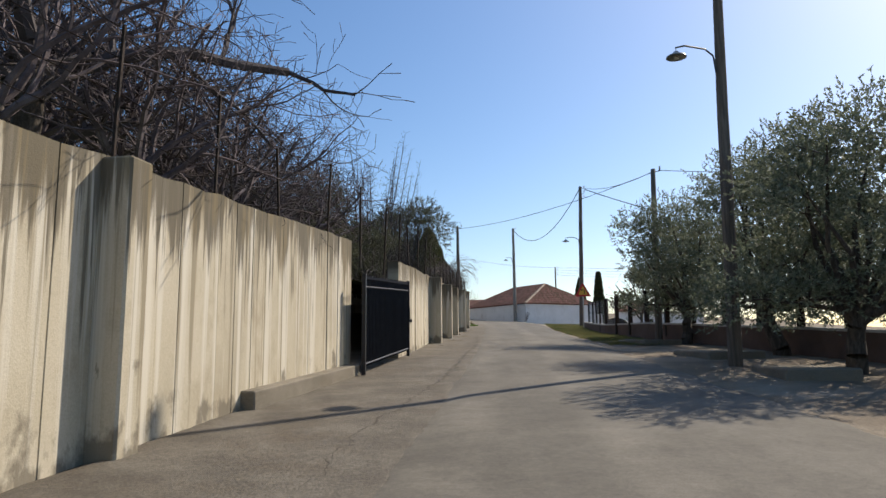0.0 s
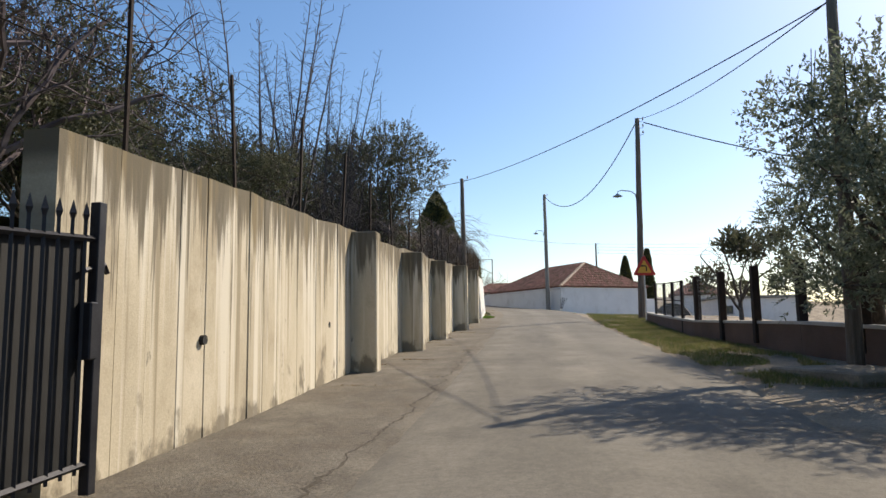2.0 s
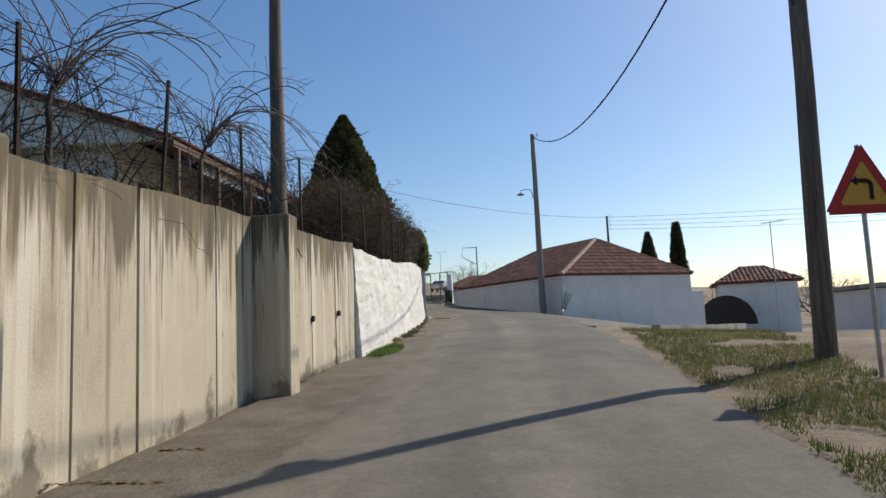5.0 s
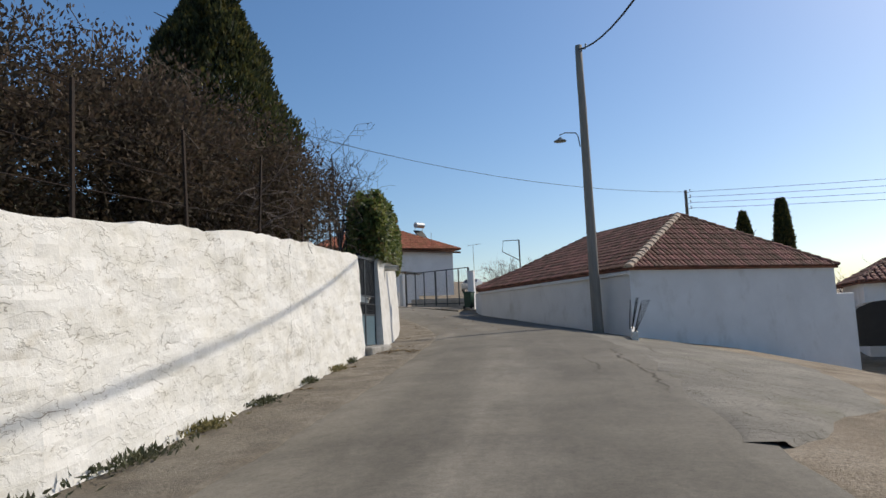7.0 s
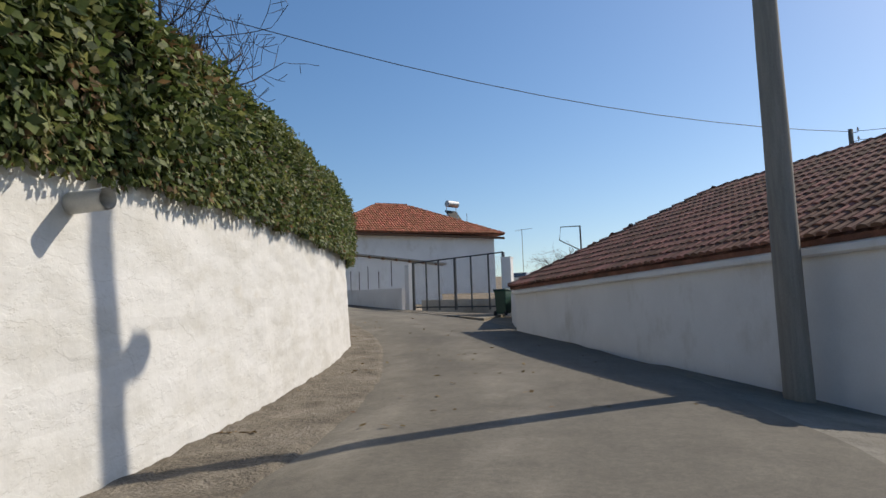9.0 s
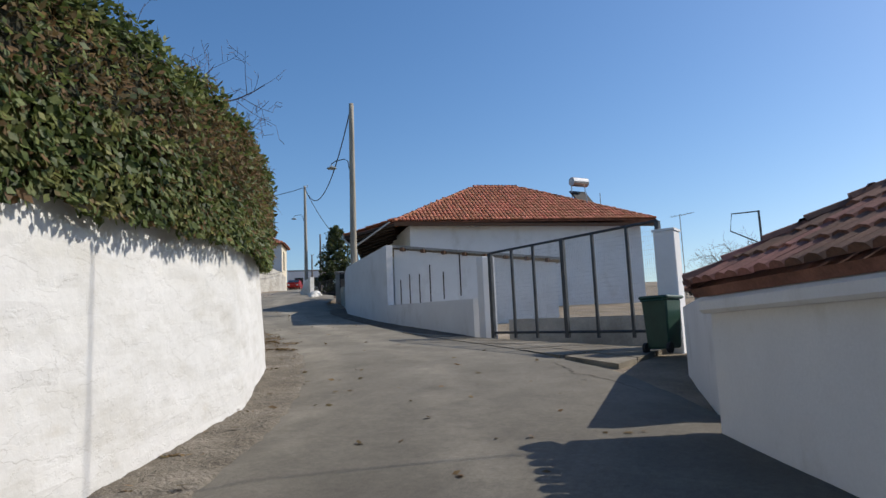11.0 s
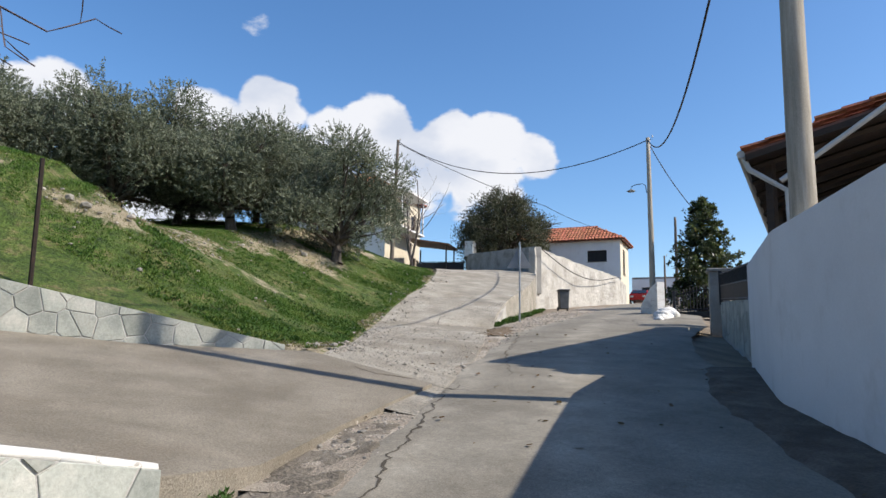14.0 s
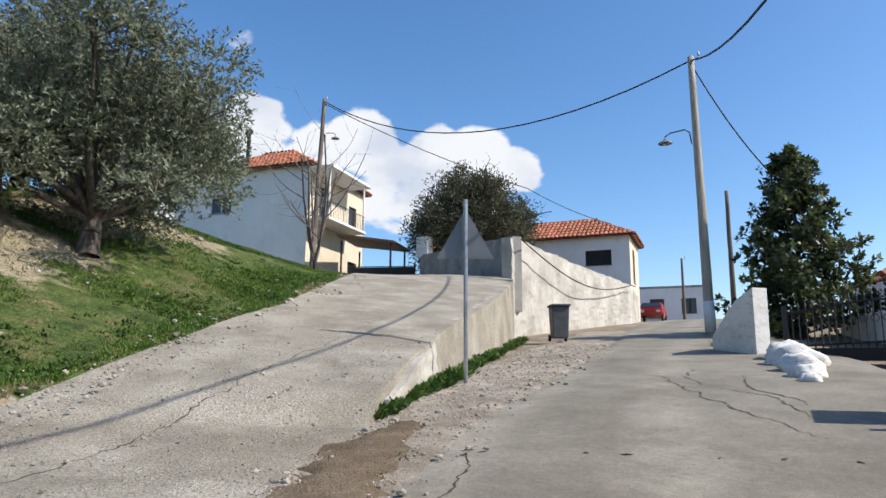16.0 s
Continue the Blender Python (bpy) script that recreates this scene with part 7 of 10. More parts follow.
tagged(ob, "worn concrete step under the garden gate", "step", kind="structure")
wall_between("wall_gate_back", [(0.75, 65.9), (0.8, 68.9)], [4.3, 4.4], 0.3, M_OLDPLASTER, seed=12.5, label="plain dim wall behind the garden gate")
railing = bar_gate("iron_railing", (1.18, 68.32), (-1.1, 68.05), 4.3, 4.3, 1.22, 0.15, M_BLACK_IRON, "black iron railing with scrolls behind the garden gate", spikes=False, category="railing", rails=(0.1, 0.78, 1.0), bar=0.012)
for k in range(5):
    for c, sg in ((0.42, 1), (0.52, -1)):
        bm = bmesh.new()
        x0 = 0.35 + k * 0.42
        tube(bm, [(x0 + sg * 0.06 * math.cos(t) * (1 - t / 9), -0.02, c + 0.06 * math.sin(t) * (1 - t / 9)) for t in [0.5 * i for i in range(15)]], 0.007, 4, cap=False)
        part("scroll", bm, M_BLACK_IRON, railing)

gate3 = empty("wide_gate", (-2.82, 96.42, 4.0), -22.5)
tagged(gate3, "wide gate of dark pipes and wire mesh", "gate")
GW = 4.85
for k, x in enumerate((0.0, 0.75, 1.45, 2.35, 3.2, 4.1, GW)):
    bm = bmesh.new()
    r = 0.05 if k in (0, 3, 6) else 0.032
    box(bm, x - r, -r, -0.05 - 0.03 * x, x + r, r, 2.15 + 0.02 * x, bevel=0.006)
    part("upright", bm, M_GREY_IRON, gate3)
for f in (0.04, 1.0):
    bm = bmesh.new()
    tube(bm, [(0, 0, 2.15 * f), (GW, 0, 2.15 * f + (0.1 if f == 1 else -0.14))], 0.032, 5)
    part("rail", bm, M_GREY_IRON, gate3)
bm = bmesh.new()
for k in range(1, 22):
    z = 2.15 * k / 22
    tube(bm, [(0, 0, z), (GW, 0, z)], 0.0022, 3, cap=False)
for k in range(1, 97):
    tube(bm, [(GW * k / 97, 0, 0.08), (GW * k / 97, 0, 2.15)], 0.0022, 3, cap=False)
part("wire_mesh", bm, M_GALV, gate3)

# thin posts with mesh along the yard wall's ledge
for k, u in enumerate((0.35, 1.35, 2.35, 3.35, 4.5, 5.8)):
    bm = bmesh.new()
    d = Vector((5.4, -5.05, 0)).normalized()
    p = Vector((-8.6, 101.95, 5.2)) + d * u
    hgt = (1.0, 1.1, 1.0, 1.2, 0.85, 1.25)[k]
    tube(bm, [p, p + Vector((0, 0, hgt))], 0.022, 5)
    tagged(part("fence_post", bm, M_RUST), "thin rusty fence post on the yard wall", "fence post", group="posts of the yard wall")

# concrete slabs before the wide gate
apron = empty("gate_apron")
tagged(apron, "concrete slabs with open joints before the gate", "paving", kind="structure")
QA, QB, QC, QD = Vector((-6.4, 98.0, 0)), Vector((1.3, 91.3, 0)), Vector((1.75, 94.2, 0)), Vector((-2.95, 96.35, 0))
for i in range(6):
    for j in range(3):
        def qp(u, v):
            return QA.lerp(QB, u).lerp(QD.lerp(QC, u), v)
        g = 0.008
        c = [qp(i / 6 + g, j / 3 + g), qp((i + 1) / 6 - g, j / 3 + g), qp((i + 1) / 6 - g, (j + 1) / 3 - g), qp(i / 6 + g, (j + 1) / 3 - g)]
        t = 0.5 * random.random() * 0.02
        vs = [(p.x, p.y, ground_z(p.x, p.y) + 0.028 + t) for p in c] + [(p.x, p.y, ground_z(p.x, p.y) - 0.1) for p in c]
        mesh_object("slab", vs, [(0, 1, 2, 3), (0, 4, 5, 1), (1, 5, 6, 2), (2, 6, 7, 3), (3, 7, 4, 0)], M_OLD_CONC, apron)

wall_between("wall_yard_kerb", [(-2.6, 97.0), (1.6, 95.0)], [4.42, 4.3], 0.18, M_OLDPLASTER, seed=18.3, bulge=0.02, side=1, z_foot=lambda x, y: 4.0, label="low crumbling kerb inside the wide gate")
rng_y = random.Random(55)
for k in range(5):
    bm = bmesh.new()
    w, l = rng_y.uniform(0.15, 0.3), rng_y.uniform(0.5, 1.0)
    box(bm, -l / 2, -w / 2, 0, l / 2, w / 2, rng_y.uniform(0.03, 0.1), bevel=0.006)
    ob = part("scrap_board", bm, M_GALV if k % 2 else M_OLD_CONC)
    bx, by = -1.8 + 0.75 * k, 97.9 - 0.3 * k
    ob.matrix_basis = pose(bx, by, ground_z(bx, by) - 0.02, 0, 0, rng_y.uniform(0, 180))
    tagged(ob, "loose pale board lying in the yard", "board", group="boards in the yard")

# iron fence on the field-stone wall, dark pillar, and ornate gate
bar_gate("iron_fence", (-15.7, 109.95), (-20.6, 116.35), 6.9, 7.55, 0.85, 0.16, M_BLACK_IRON, "black iron fence panel on the stone wall", spikes=False, category="fence", rails=(0.1, 0.55, 0.97), panel=0.5, panel_mat=M_BLACK)
bm = bmesh.new()
box(bm, -0.3, -0.3, -0.8, 0.3, 0.3, 1.9, bevel=0.03)
box(bm, -0.36, -0.36, 1.9, 0.36, 0.36, 2.0, bevel=0.02)
ob = part("dark_pillar", bm, M_CONCRETE_PLAIN)
ob.matrix_basis = pose(-20.95, 116.85, 6.6, 0, 0, 35)
tagged(ob, "square stone gate pillar in shade", "pillar", kind="structure")
# the plinth's dark brown also carries the shade on its face
wall_between("wall_gate_plinth", [(-26.6, 122.1), (-22.4, 123.92)], [7.47, 7.47], 0.3, M_REDPAINT, seed=19.4, rough_top=0.02, side=1, z_foot=lambda x, y: 6.6, label="plinth wall under the ornate gate, shade put into its dark brown")
# black lower panel is added, standing for the shaded strip below the gate
gate4 = bar_gate("ornate_gate", (-26.45, 122.3), (-22.6, 123.98), 7.5, 7.5, 1.1, 0.13, M_BLACK_IRON, "black ornate double gate with scrolls and arched top", spikes=True, panel=0.3, arch=0.3, rails=(0.3, 0.9), panel_mat=M_BLACK)
for k in range(19):
    bm = bmesh.new()
    x = 0.2 + k * 0.2
    tube(bm, [(x + 0.07 * math.cos(t), -0.02, 0.85 + 0.02 * x + 0.07 * math.sin(t)) for t in [2 * math.pi * i / 10 for i in range(11)]], 0.008, 4, cap=False)
    part("scroll", bm, M_BLACK_IRON, gate4)
wall_between("wall_white_end", [(-26.5, 121.75), (-27.0, 121.95), (-27.8, 122.35)], [9.02, 8.8, 8.1], 0.35, M_WHITEWASH, seed=13.7, side=1, bulge=0.02, label="white wall end sloping down to the road")
for k, (rx, ry, rz, rs) in enumerate(((-24.65, 119.1, 0, 0.34), (-24.3, 118.45, 0, 0.24), (-25.15, 120.0, 0, 0.42), (-25.8, 120.9, 0, 0.4), (-24.05, 118.0, 0, 0.16))):
    bm = bmesh.new()
    bmesh.ops.create_icosphere(bm, subdivisions=3, radius=rs)
    for v in bm.verts:
        v.co *= 1 + 0.34 * noise.noise(v.co.normalized() * 1.3 + Vector((k * 5, 0, 0))) + 0.2 * noise.noise(v.co.normalized() * 3.4 + Vector((k * 5, 2, 0)))
        v.co.z *= 0.75
    ob = part("whitewashed_rock", bm, M_WHITEWASH, smooth=True)
    ob.location = (rx, ry, ground_z(rx, ry) + rs * 0.12)
    tagged(ob, "whitewashed boulder at the gate's edge", "rock", group="whitewashed rocks")
# dark low gate at the head of the ramp
bar_gate("black_gate", (-51.2, 125.7), (-49.0, 128.4), 11.5, 11.55, 1.3, 0.2, M_BLACK, "low black sheet gate at the ramp's head", spikes=False, panel=1.22, rails=(0.05, 0.97))

# fence on top of the concrete wall: posts with strained wire
FENCE_LINE = resample([(-4.45, 0.0, 1.6), (-3.3, 7.2, 1.85), (-2.15, 14.0, 2.1), (-1.4, 18.6, 2.2), (-0.75, 26.0, 2.55), (0.05, 34.8, 2.9), (1.0, 45.3, 3.38), (1.5, 50.0, 3.45), (1.75, 55.5, 3.6), (1.62, 60.0, 4.0), (1.4, 66.0, 4.25)], 0.25)
fence_w = empty("wire_fence")
tagged(fence_w, "rusty post and wire fence along the wall top", "fence")
acc = 0
post_tops = []
for i in range(1, len(FENCE_LINE)):
    acc += (FENCE_LINE[i] - FENCE_LINE[i - 1]).length
    if acc > 2.05:
        acc = 0
        p = FENCE_LINE[i]
        r = random.Random(i)
        bm = bmesh.new()
        tp = Vector((r.uniform(-0.09, 0.09), r.uniform(-0.12, 0.12), 1.35 + r.uniform(-0.15, 0.2)))
        tube(bm, [p - Vector((0, 0, 0.4)), p + tp], 0.024, 5)
        part("fence_post", bm, M_RUST, fence_w)
        post_tops.append((p, p + tp))
for lv in (0.25, 0.5, 0.75, 0.97):
    bm = bmesh.new()
    tube(bm, [a.lerp(b, lv) for a, b in post_tops], 0.006, 3, cap=False)
    part("strand", bm, M_RUST, fence_w)

# ---- east side of the first stretch: low wall, posts and panels ----
EAST = [(9.2, 44.6), (8.75, 40.0), (8.2, 34.8), (8.45, 28.3), (9.6, 20.0), (10.2, 10.0), (10.0, 0.0)]
wall_between("wall_east_1", EAST, [1.25, 1.02, 0.82, 0.72, 0.35, -0.1, -0.4], 0.22, M_REDPAINT, seed=15.2, side=1, foot=0.7, label="low brick-red garden wall with pale coping")
wall_between("wall_east_coping", [(x - 0.03, y) for x, y in EAST], [1.32, 1.09, 0.89, 0.79, 0.42, -0.03, -0.33], 0.28, M_MORTAR, seed=15.2, side=1, z_foot=lambda x, y: lerp_table([(0, -0.4), (10, -0.1), (20, 0.35), (28.3, 0.72), (34.8, 0.82), (40, 1.02), (44.6, 1.25)], y) + 0.003, foot=0.0, label="pale coping along the low red wall")
east_line = resample([(x, y, z) for (x, y), z in zip(EAST, (1.3, 1.05, 0.85, 0.75, 0.4, -0.05, -0.35))], 0.2)
efence = empty("mesh_fence")
tagged(efence, "dark post and mesh fence on the low red wall", "fence")
acc, etops = 0, []
for i in range(1, len(east_line)):
    acc += (east_line[i] - east_line[i - 1]).length
    if acc > 1.9:
        acc = 0
        p = east_line[i] + Vector((0.1, 0, 0))
        bm = bmesh.new()
        hgt = 1.3 if p.y > 35 else 1.35
        r = 0.05 if p.y > 35.5 else 0.085
        box(bm, p.x - r, p.y - r, p.z - 0.5, p.x + r, p.y + r, p.z + hgt, bevel=0.01)
        part("fence_post", bm, M_RUST, efence)
        etops.append((p, p + Vector((0, 0, hgt - 0.03))))
for lv in (0.5, 1.0):
    bm = bmesh.new()
    tube(bm, [a.lerp(b, lv) for a, b in etops if a.y > 35], 0.02, 4)
    part("rail", bm, M_RUST, efence)
bm = bmesh.new()
for (a, b), (c, d) in zip(etops, etops[1:]):
    if a.y < 34:
        continue
    for k in range(1, 12):
        tube(bm, [a.lerp(b, k / 12), c.lerp(d, k / 12)], 0.003, 3, cap=False)
    for k in range(1, 18):
        tube(bm, [a.lerp(c, k / 18), b.lerp(d, k / 18)], 0.003, 3, cap=False)
part("wire_mesh", bm, M_GALV, efence)
# rough concrete kerbs round the olive trunks
for k, (sx, sy, w, l) in enumerate(((6.9, 13.2, 1.3, 2.0), (7.3, 18.3, 1.5, 2.2), (7.4, 24.6, 1.5, 1.8))):
    bm = bmesh.new()
    box(bm, -w / 2, -l / 2, -0.2, w / 2, l / 2, 0.10, bevel=0.03)
    for v in bm.verts:
        v.co.z += 0.03 * noise.noise(v.co * 1.3 + Vector((k * 3, 0, 0)))
    ob = part("paving_slab", bm, M_OLD_CONC)
    ob.matrix_basis = pose(sx, sy, ground_z(sx, sy), 0, 0, 12 * k - 8)
    tagged(ob, "rough concrete slab under the olive trees", "slab", group="slabs under the olives")

# tilted slab with canes and torn netting at the house corner
blk = empty("marker_slab", (8.66, 71.62, 1.75), -4)
tagged(blk, "tilted white concrete slab holding canes and torn netting", "slab")
bm = bmesh.new()
vs = box(bm, -0.11, 0.0, -0.4, 0.11, 2.3, 0.44, bevel=0.025)
for v in bm.verts:
    f = v.co.y / 2.3
    if v.co.z > 0.2:
        v.co.z += 0.13 * f
        v.co.x *= 1 - 0.55 * f
    v.co.x += 0.10 * f * (1 if v.co.z > 0.2 else 0)
    v.co += Vector((noise.noise(v.co * 3), noise.noise(v.co * 3 + Vector((9, 0, 0))), 0.6 * noise.noise(v.co * 4 + Vector((0, 5, 0))))) * 0.03
part("block", bm, M_WHITEWASH, blk)
for cy, ln, lean, net in ((0.12, 0.9, 0.26, 0.26), (1.15, 0.95, 0.18, 0.10), (2.1, 0.95, 0.08, 0.0)):
    zb = 0.36 + 0.06 * cy
    bm = bmesh.new()
    tube(bm, [(0.0, cy, zb), (lean * 0.45, cy + 0.02, zb + ln * 0.5), (lean, cy + 0.03, zb + ln)], [0.017, 0.015, 0.012], 5)
    cane = part("cane", bm, M_RUST, blk)
    if net:
        # a torn strip of netting still tied to the cane
        bm = bmesh.new()
        rows_ = [[Vector((lean * j / 14 + (net * (0.25 + 0.75 * j / 14)) * i / 7 + 0.012 * noise.noise(Vector((i, j, 3))), cy + 0.02 + 0.02 * math.sin(i * 1.3 + j * 0.5), zb + 0.06 + (ln + 0.02) * j / 14 + 0.02 * i / 7)) for i in range(8)] for j in range(15)]
        for r in rows_:
            tube(bm, r, 0.004, 3, cap=False)
        for i in range(8):
            tube(bm, [r[i] for r in rows_], 0.004, 3, cap=False)
        part("netting", bm, M_RUST, cane, "torn dark netting")

# drainpipe end through the white wall, and weep holes in the concrete
bm = bmesh.new()
tube(bm, [(-0.25, 0, 0), (0.42, -0.05, -0.01)], 0.085, 14, cap=False)
tube(bm, [(-0.25, 0, 0), (0.42, -0.05, -0.01)], 0.07, 14, cap=False)
ob = part("drain_spout", bm, M_PIPE, smooth=True)
ob.matrix_basis = pose(1.45, 70.35, 4.35, 0, 0, -8)
tagged(ob, "grey plastic drain spout sticking from the white wall", "pipe")
for hx, hy, hz in ((-2.72, 10.04, 0.32), (-1.0, 20.5, 0.68), (-0.70, 24.74, 0.84), (0.1, 33.1, 1.25), (0.55, 37.6, 1.5), (0.98, 43.2, 1.8), (1.45, 47.3, 2.0), (1.62, 48.6, 2.1)):
    bm = bmesh.new()
    tube(bm, [(-0.12, 0, 0), (0.03, 0, 0)], 0.05, 10)
    ob = part("weep_pipe", bm, M_BLACK)
    ob.matrix_basis = pose(hx + 0.0, hy, hz, 0, 0, -5)
    tagged(ob, "dark weep pipe in the concrete wall", "pipe", group="weep pipes of the wall")

# cracks in walls and asphalt
M_FLAKE = material("dusty_flake_seam", [(0.26, 0.23, 0.19), (0.36, 0.33, 0.28)], scale=9, rough=1.0, bump=0.2, fine=0.3)
white_3, white_4 = tree_of(["wall_west_3"]), tree_of(["wall_west_4"])
crack("wall_crack", [(-5.77, 90.67, 5.18), (-5.82, 90.72, 5.04), (-5.93, 90.83, 4.85), (-6.0, 90.9, 4.72), (-6.17, 91.07, 4.54), (-6.33, 91.23, 4.31), (-6.41, 91.31, 4.18), (-6.53, 91.43, 3.9)], 0.015, M_CRACK, "long dark crack down the white wall", white_4, (-0.72, -0.69, 0), jag=0.02, seed=3)
for k, (y0, z0, z1, dy) in enumerate(((61.12, 4.1, 1.98, -0.05), (61.7, 2.5, 1.8, 0.25), (60.7, 3.85, 3.5, 0.35), (62.6, 4.15, 3.6, 0.1), (61.2, 3.5, 3.2, 0.6), (61.1, 2.75, 2.35, -0.4))):
    crack("wall_crack", [(2.0, y0, z0), (2.0, y0 + dy * 0.4 + 0.06, (2 * z0 + z1) / 3), (2.0, y0 + dy * 0.6 - 0.05, (z0 + 2 * z1) / 3), (2.0, y0 + dy, z1)], 0.011, M_CRACK, "jagged crack in the whitewash", white_3, (-1, 0, 0), jag=0.06, seed=10 + k)
rng_c = random.Random(77)
for k in range(70):
    y0, z0 = rng_c.uniform(53.5, 65.0), rng_c.uniform(2.1, 3.75)
    ln, dz = rng_c.uniform(0.15, 0.6), rng_c.uniform(-0.12, 0.14)
    crack("wall_crack", [(2.0, y0, z0), (2.0, y0 + ln * 0.5, z0 + dz * 0.7 + 0.03), (2.0, y0 + ln, z0 + dz)], rng_c.uniform(0.004, 0.009), M_FLAKE, "fine crack between flaking coats of whitewash", white_3, (-1, 0, 0), jag=0.07, seed=60 + k)
paved = tree_of(["road", "gutter_strip", "shoulder", "ramp", "driveway"])
for k, (pts, w) in enumerate(((((-1.1, 5.2), (-1.0, 6.7), (-0.85, 8.2), (-0.3, 11.2), (0.22, 15.2), (0.5, 18.7), (0.92, 22.1), (1.3, 26.5), (1.5, 31.0), (1.9, 36.5)), 0.035),
                              (((7.4, 66.6), (7.3, 63.8), (7.4, 62.3), (7.45, 61.0), (7.3, 59.5)), 0.045), (((6.6, 64.5), (6.75, 62.5), (6.6, 61.0)), 0.022), (((7.4, 62.3), (8.0, 61.6), (8.5, 61.4)), 0.03),
                              (((8.1, 69.6), (8.5, 67.8), (8.2, 66.2), (8.8, 64.5), (9.0, 62.0)), 0.03), (((8.5, 67.8), (9.6, 67.2), (10.6, 67.6)), 0.022), (((8.8, 64.5), (9.8, 63.9), (10.9, 64.3)), 0.025), (((9.4, 69.8), (9.7, 68.4), (9.6, 67.2)), 0.018),
                              (((-0.1, 91.8), (0.85, 90.2), (1.5, 89.6), (2.1, 88.7)), 0.035), (((-26.5, 117.6), (-25.2, 116.6), (-23.8, 115.4), (-22.2, 114.3)), 0.03), (((-25.0, 118.0), (-24.3, 116.9), (-23.0, 115.9)), 0.035),
                              (((-24.6, 116.6), (-23.6, 116.2), (-22.7, 115.2)), 0.03), (((-26.2, 118.6), (-25.6, 117.4), (-24.6, 116.6)), 0.025),
                              (((-12.6, 99.6), (-14.1, 100.9), (-15.9, 102.6), (-17.4, 104.2)), 0.04), (((-9.3, 96.2), (-8.2, 96.9), (-6.9, 97.5)), 0.025), (((-17.2, 105.0), (-19.5, 106.9), (-22.0, 109.5), (-24.6, 112.6)), 0.03),
                              (((-18.3, 102.8), (-17.7, 102.9), (-17.2, 103.5), (-16.4, 103.7)), 0.04), (((-10.6, 99.4), (-9.4, 100.2), (-8.5, 100.9)), 0.02), (((-20.6, 103.9), (-24.0, 107.5), (-28.0, 111.8), (-31.5, 116.0)), 0.02))):
    crack("road_crack", [(x, y, ground_z(x, y)) for x, y in pts], w, M_CRACK, "jagged open crack in the asphalt", paved, (0, 0, -1), jag=0.07, seed=30 + k)

# small house beyond the ornate gate
h9 = empty("gate_house")
tagged(h9, "white house with orange tile roof behind the gate", "house")
c9b = [(-31.2, 137.4), (-26.2, 132.6), (-21.8, 136.8), (-26.8, 141.6)]
for i in range(4):
    wall_panel("wall", c9b[i], c9b[(i + 1) % 4], 7.0, 10.6, [], M_RENDER, h9)
roof_h9 = empty("roof")
roof_h9.parent = h9
hip_roof(roof_h9, [(x, y, 10.6) for x, y in c9b], ((-27.7, 137.8, 12.2), (-25.3, 135.5, 12.2)), M_TILE, M_TILE, scale=1.4)
wall_between("wall_gate_yard", [(-20.2, 123.0), (-24.4, 126.6), (-28.6, 130.0)], [8.4, 8.7, 9.0], 0.25, M_RENDER, seed=17.0, side=-1, label="low white yard wall behind the ornate gate")

# brown outbuilding beside it
h13 = empty("brick_outbuilding")
tagged(h13, "low brown outbuilding with an orange tile roof behind the gate", "shed")
c13 = [(-26.4, 128.7), (-21.9, 130.3), (-22.6, 132.2), (-27.1, 130.6)]
hole = (0.9, 0.3, 1.9, 2.3)
for i in range(4):
    wall_panel("wall", c13[i], c13[(i + 1) % 4], 6.9, 9.9, [hole] if i == 0 else [], M_REDPAINT, h13)
window_in(c13[0], c13[1], 6.9, hole, h13, M_BROWNWOOD, shutter=M_DARKWOOD)
roof_h13 = empty("roof")
roof_h13.parent = h13
hip_roof(roof_h13, [(-26.75, 128.35, 9.9), (-21.6, 130.15, 9.9), (-22.3, 132.5, 9.9), (-27.4, 130.8, 9.9)], ((-25.6, 130.2, 10.7), (-23.4, 130.9, 10.7)), M_TILE, M_TILE)

# flat-roofed house beyond the crest
h11 = empty("crest_house")
tagged(h11, "far white flat-roofed house beyond the crest", "house")
c11 = [(-56.4, 157.2), (-51.2, 160.4), (-55.4, 167.2), (-60.6, 164.0)]
for i in range(4):
    hs = [(1.0, 1.2, 2.2, 2.5), (3.6, 1.2, 4.8, 2.5)] if i == 0 else []
    wall_panel("wall", c11[i], c11[(i + 1) % 4], 11.0, 14.4, hs, M_RENDER, h11)
    for h in hs:
        window_in(c11[i], c11[(i + 1) % 4], 11.0, h, h11, M_GREY_IRON)
bm = bmesh.new()
vsl = [Vector((x, y, 14.42)) for x, y in c11]
vv = [bm.verts.new(v) for v in vsl] + [bm.verts.new(v + Vector((0, 0, 0.18))) for v in vsl]
for f in ((3, 2, 1, 0), (4, 5, 6, 7), (0, 1, 5, 4), (1, 2, 6, 5), (2, 3, 7, 6), (3, 0, 4, 7)):
    bm.faces.new([vv[i] for i in f])
part("roof_slab", bm, M_CONCRETE_PLAIN, h11)

# brown earth along the foot of the yard wall
FOOT = resample([(-15.3, 108.9, 0), (-13.4, 106.2, 0), (-8.95, 102.05, 0), (-3.5, 96.9, 0)], 0.2)
M_FOOT = material("dark_damp_earth", [(0.09, 0.07, 0.05), (0.13, 0.104, 0.077), (0.185, 0.15, 0.115)], scale=2.2, rough=1.0, bump=1.0, bump_scale=30, fine=0.45, bump_dist=0.03)


def road_level(x, y):
    w = 1.0 / ((ROAD_NP[:, 0] - x) ** 2 + (ROAD_NP[:, 1] - y) ** 2 + 0.3) ** 3
    return float((w * ROAD_NP[:, 2]).sum() / w.sum())


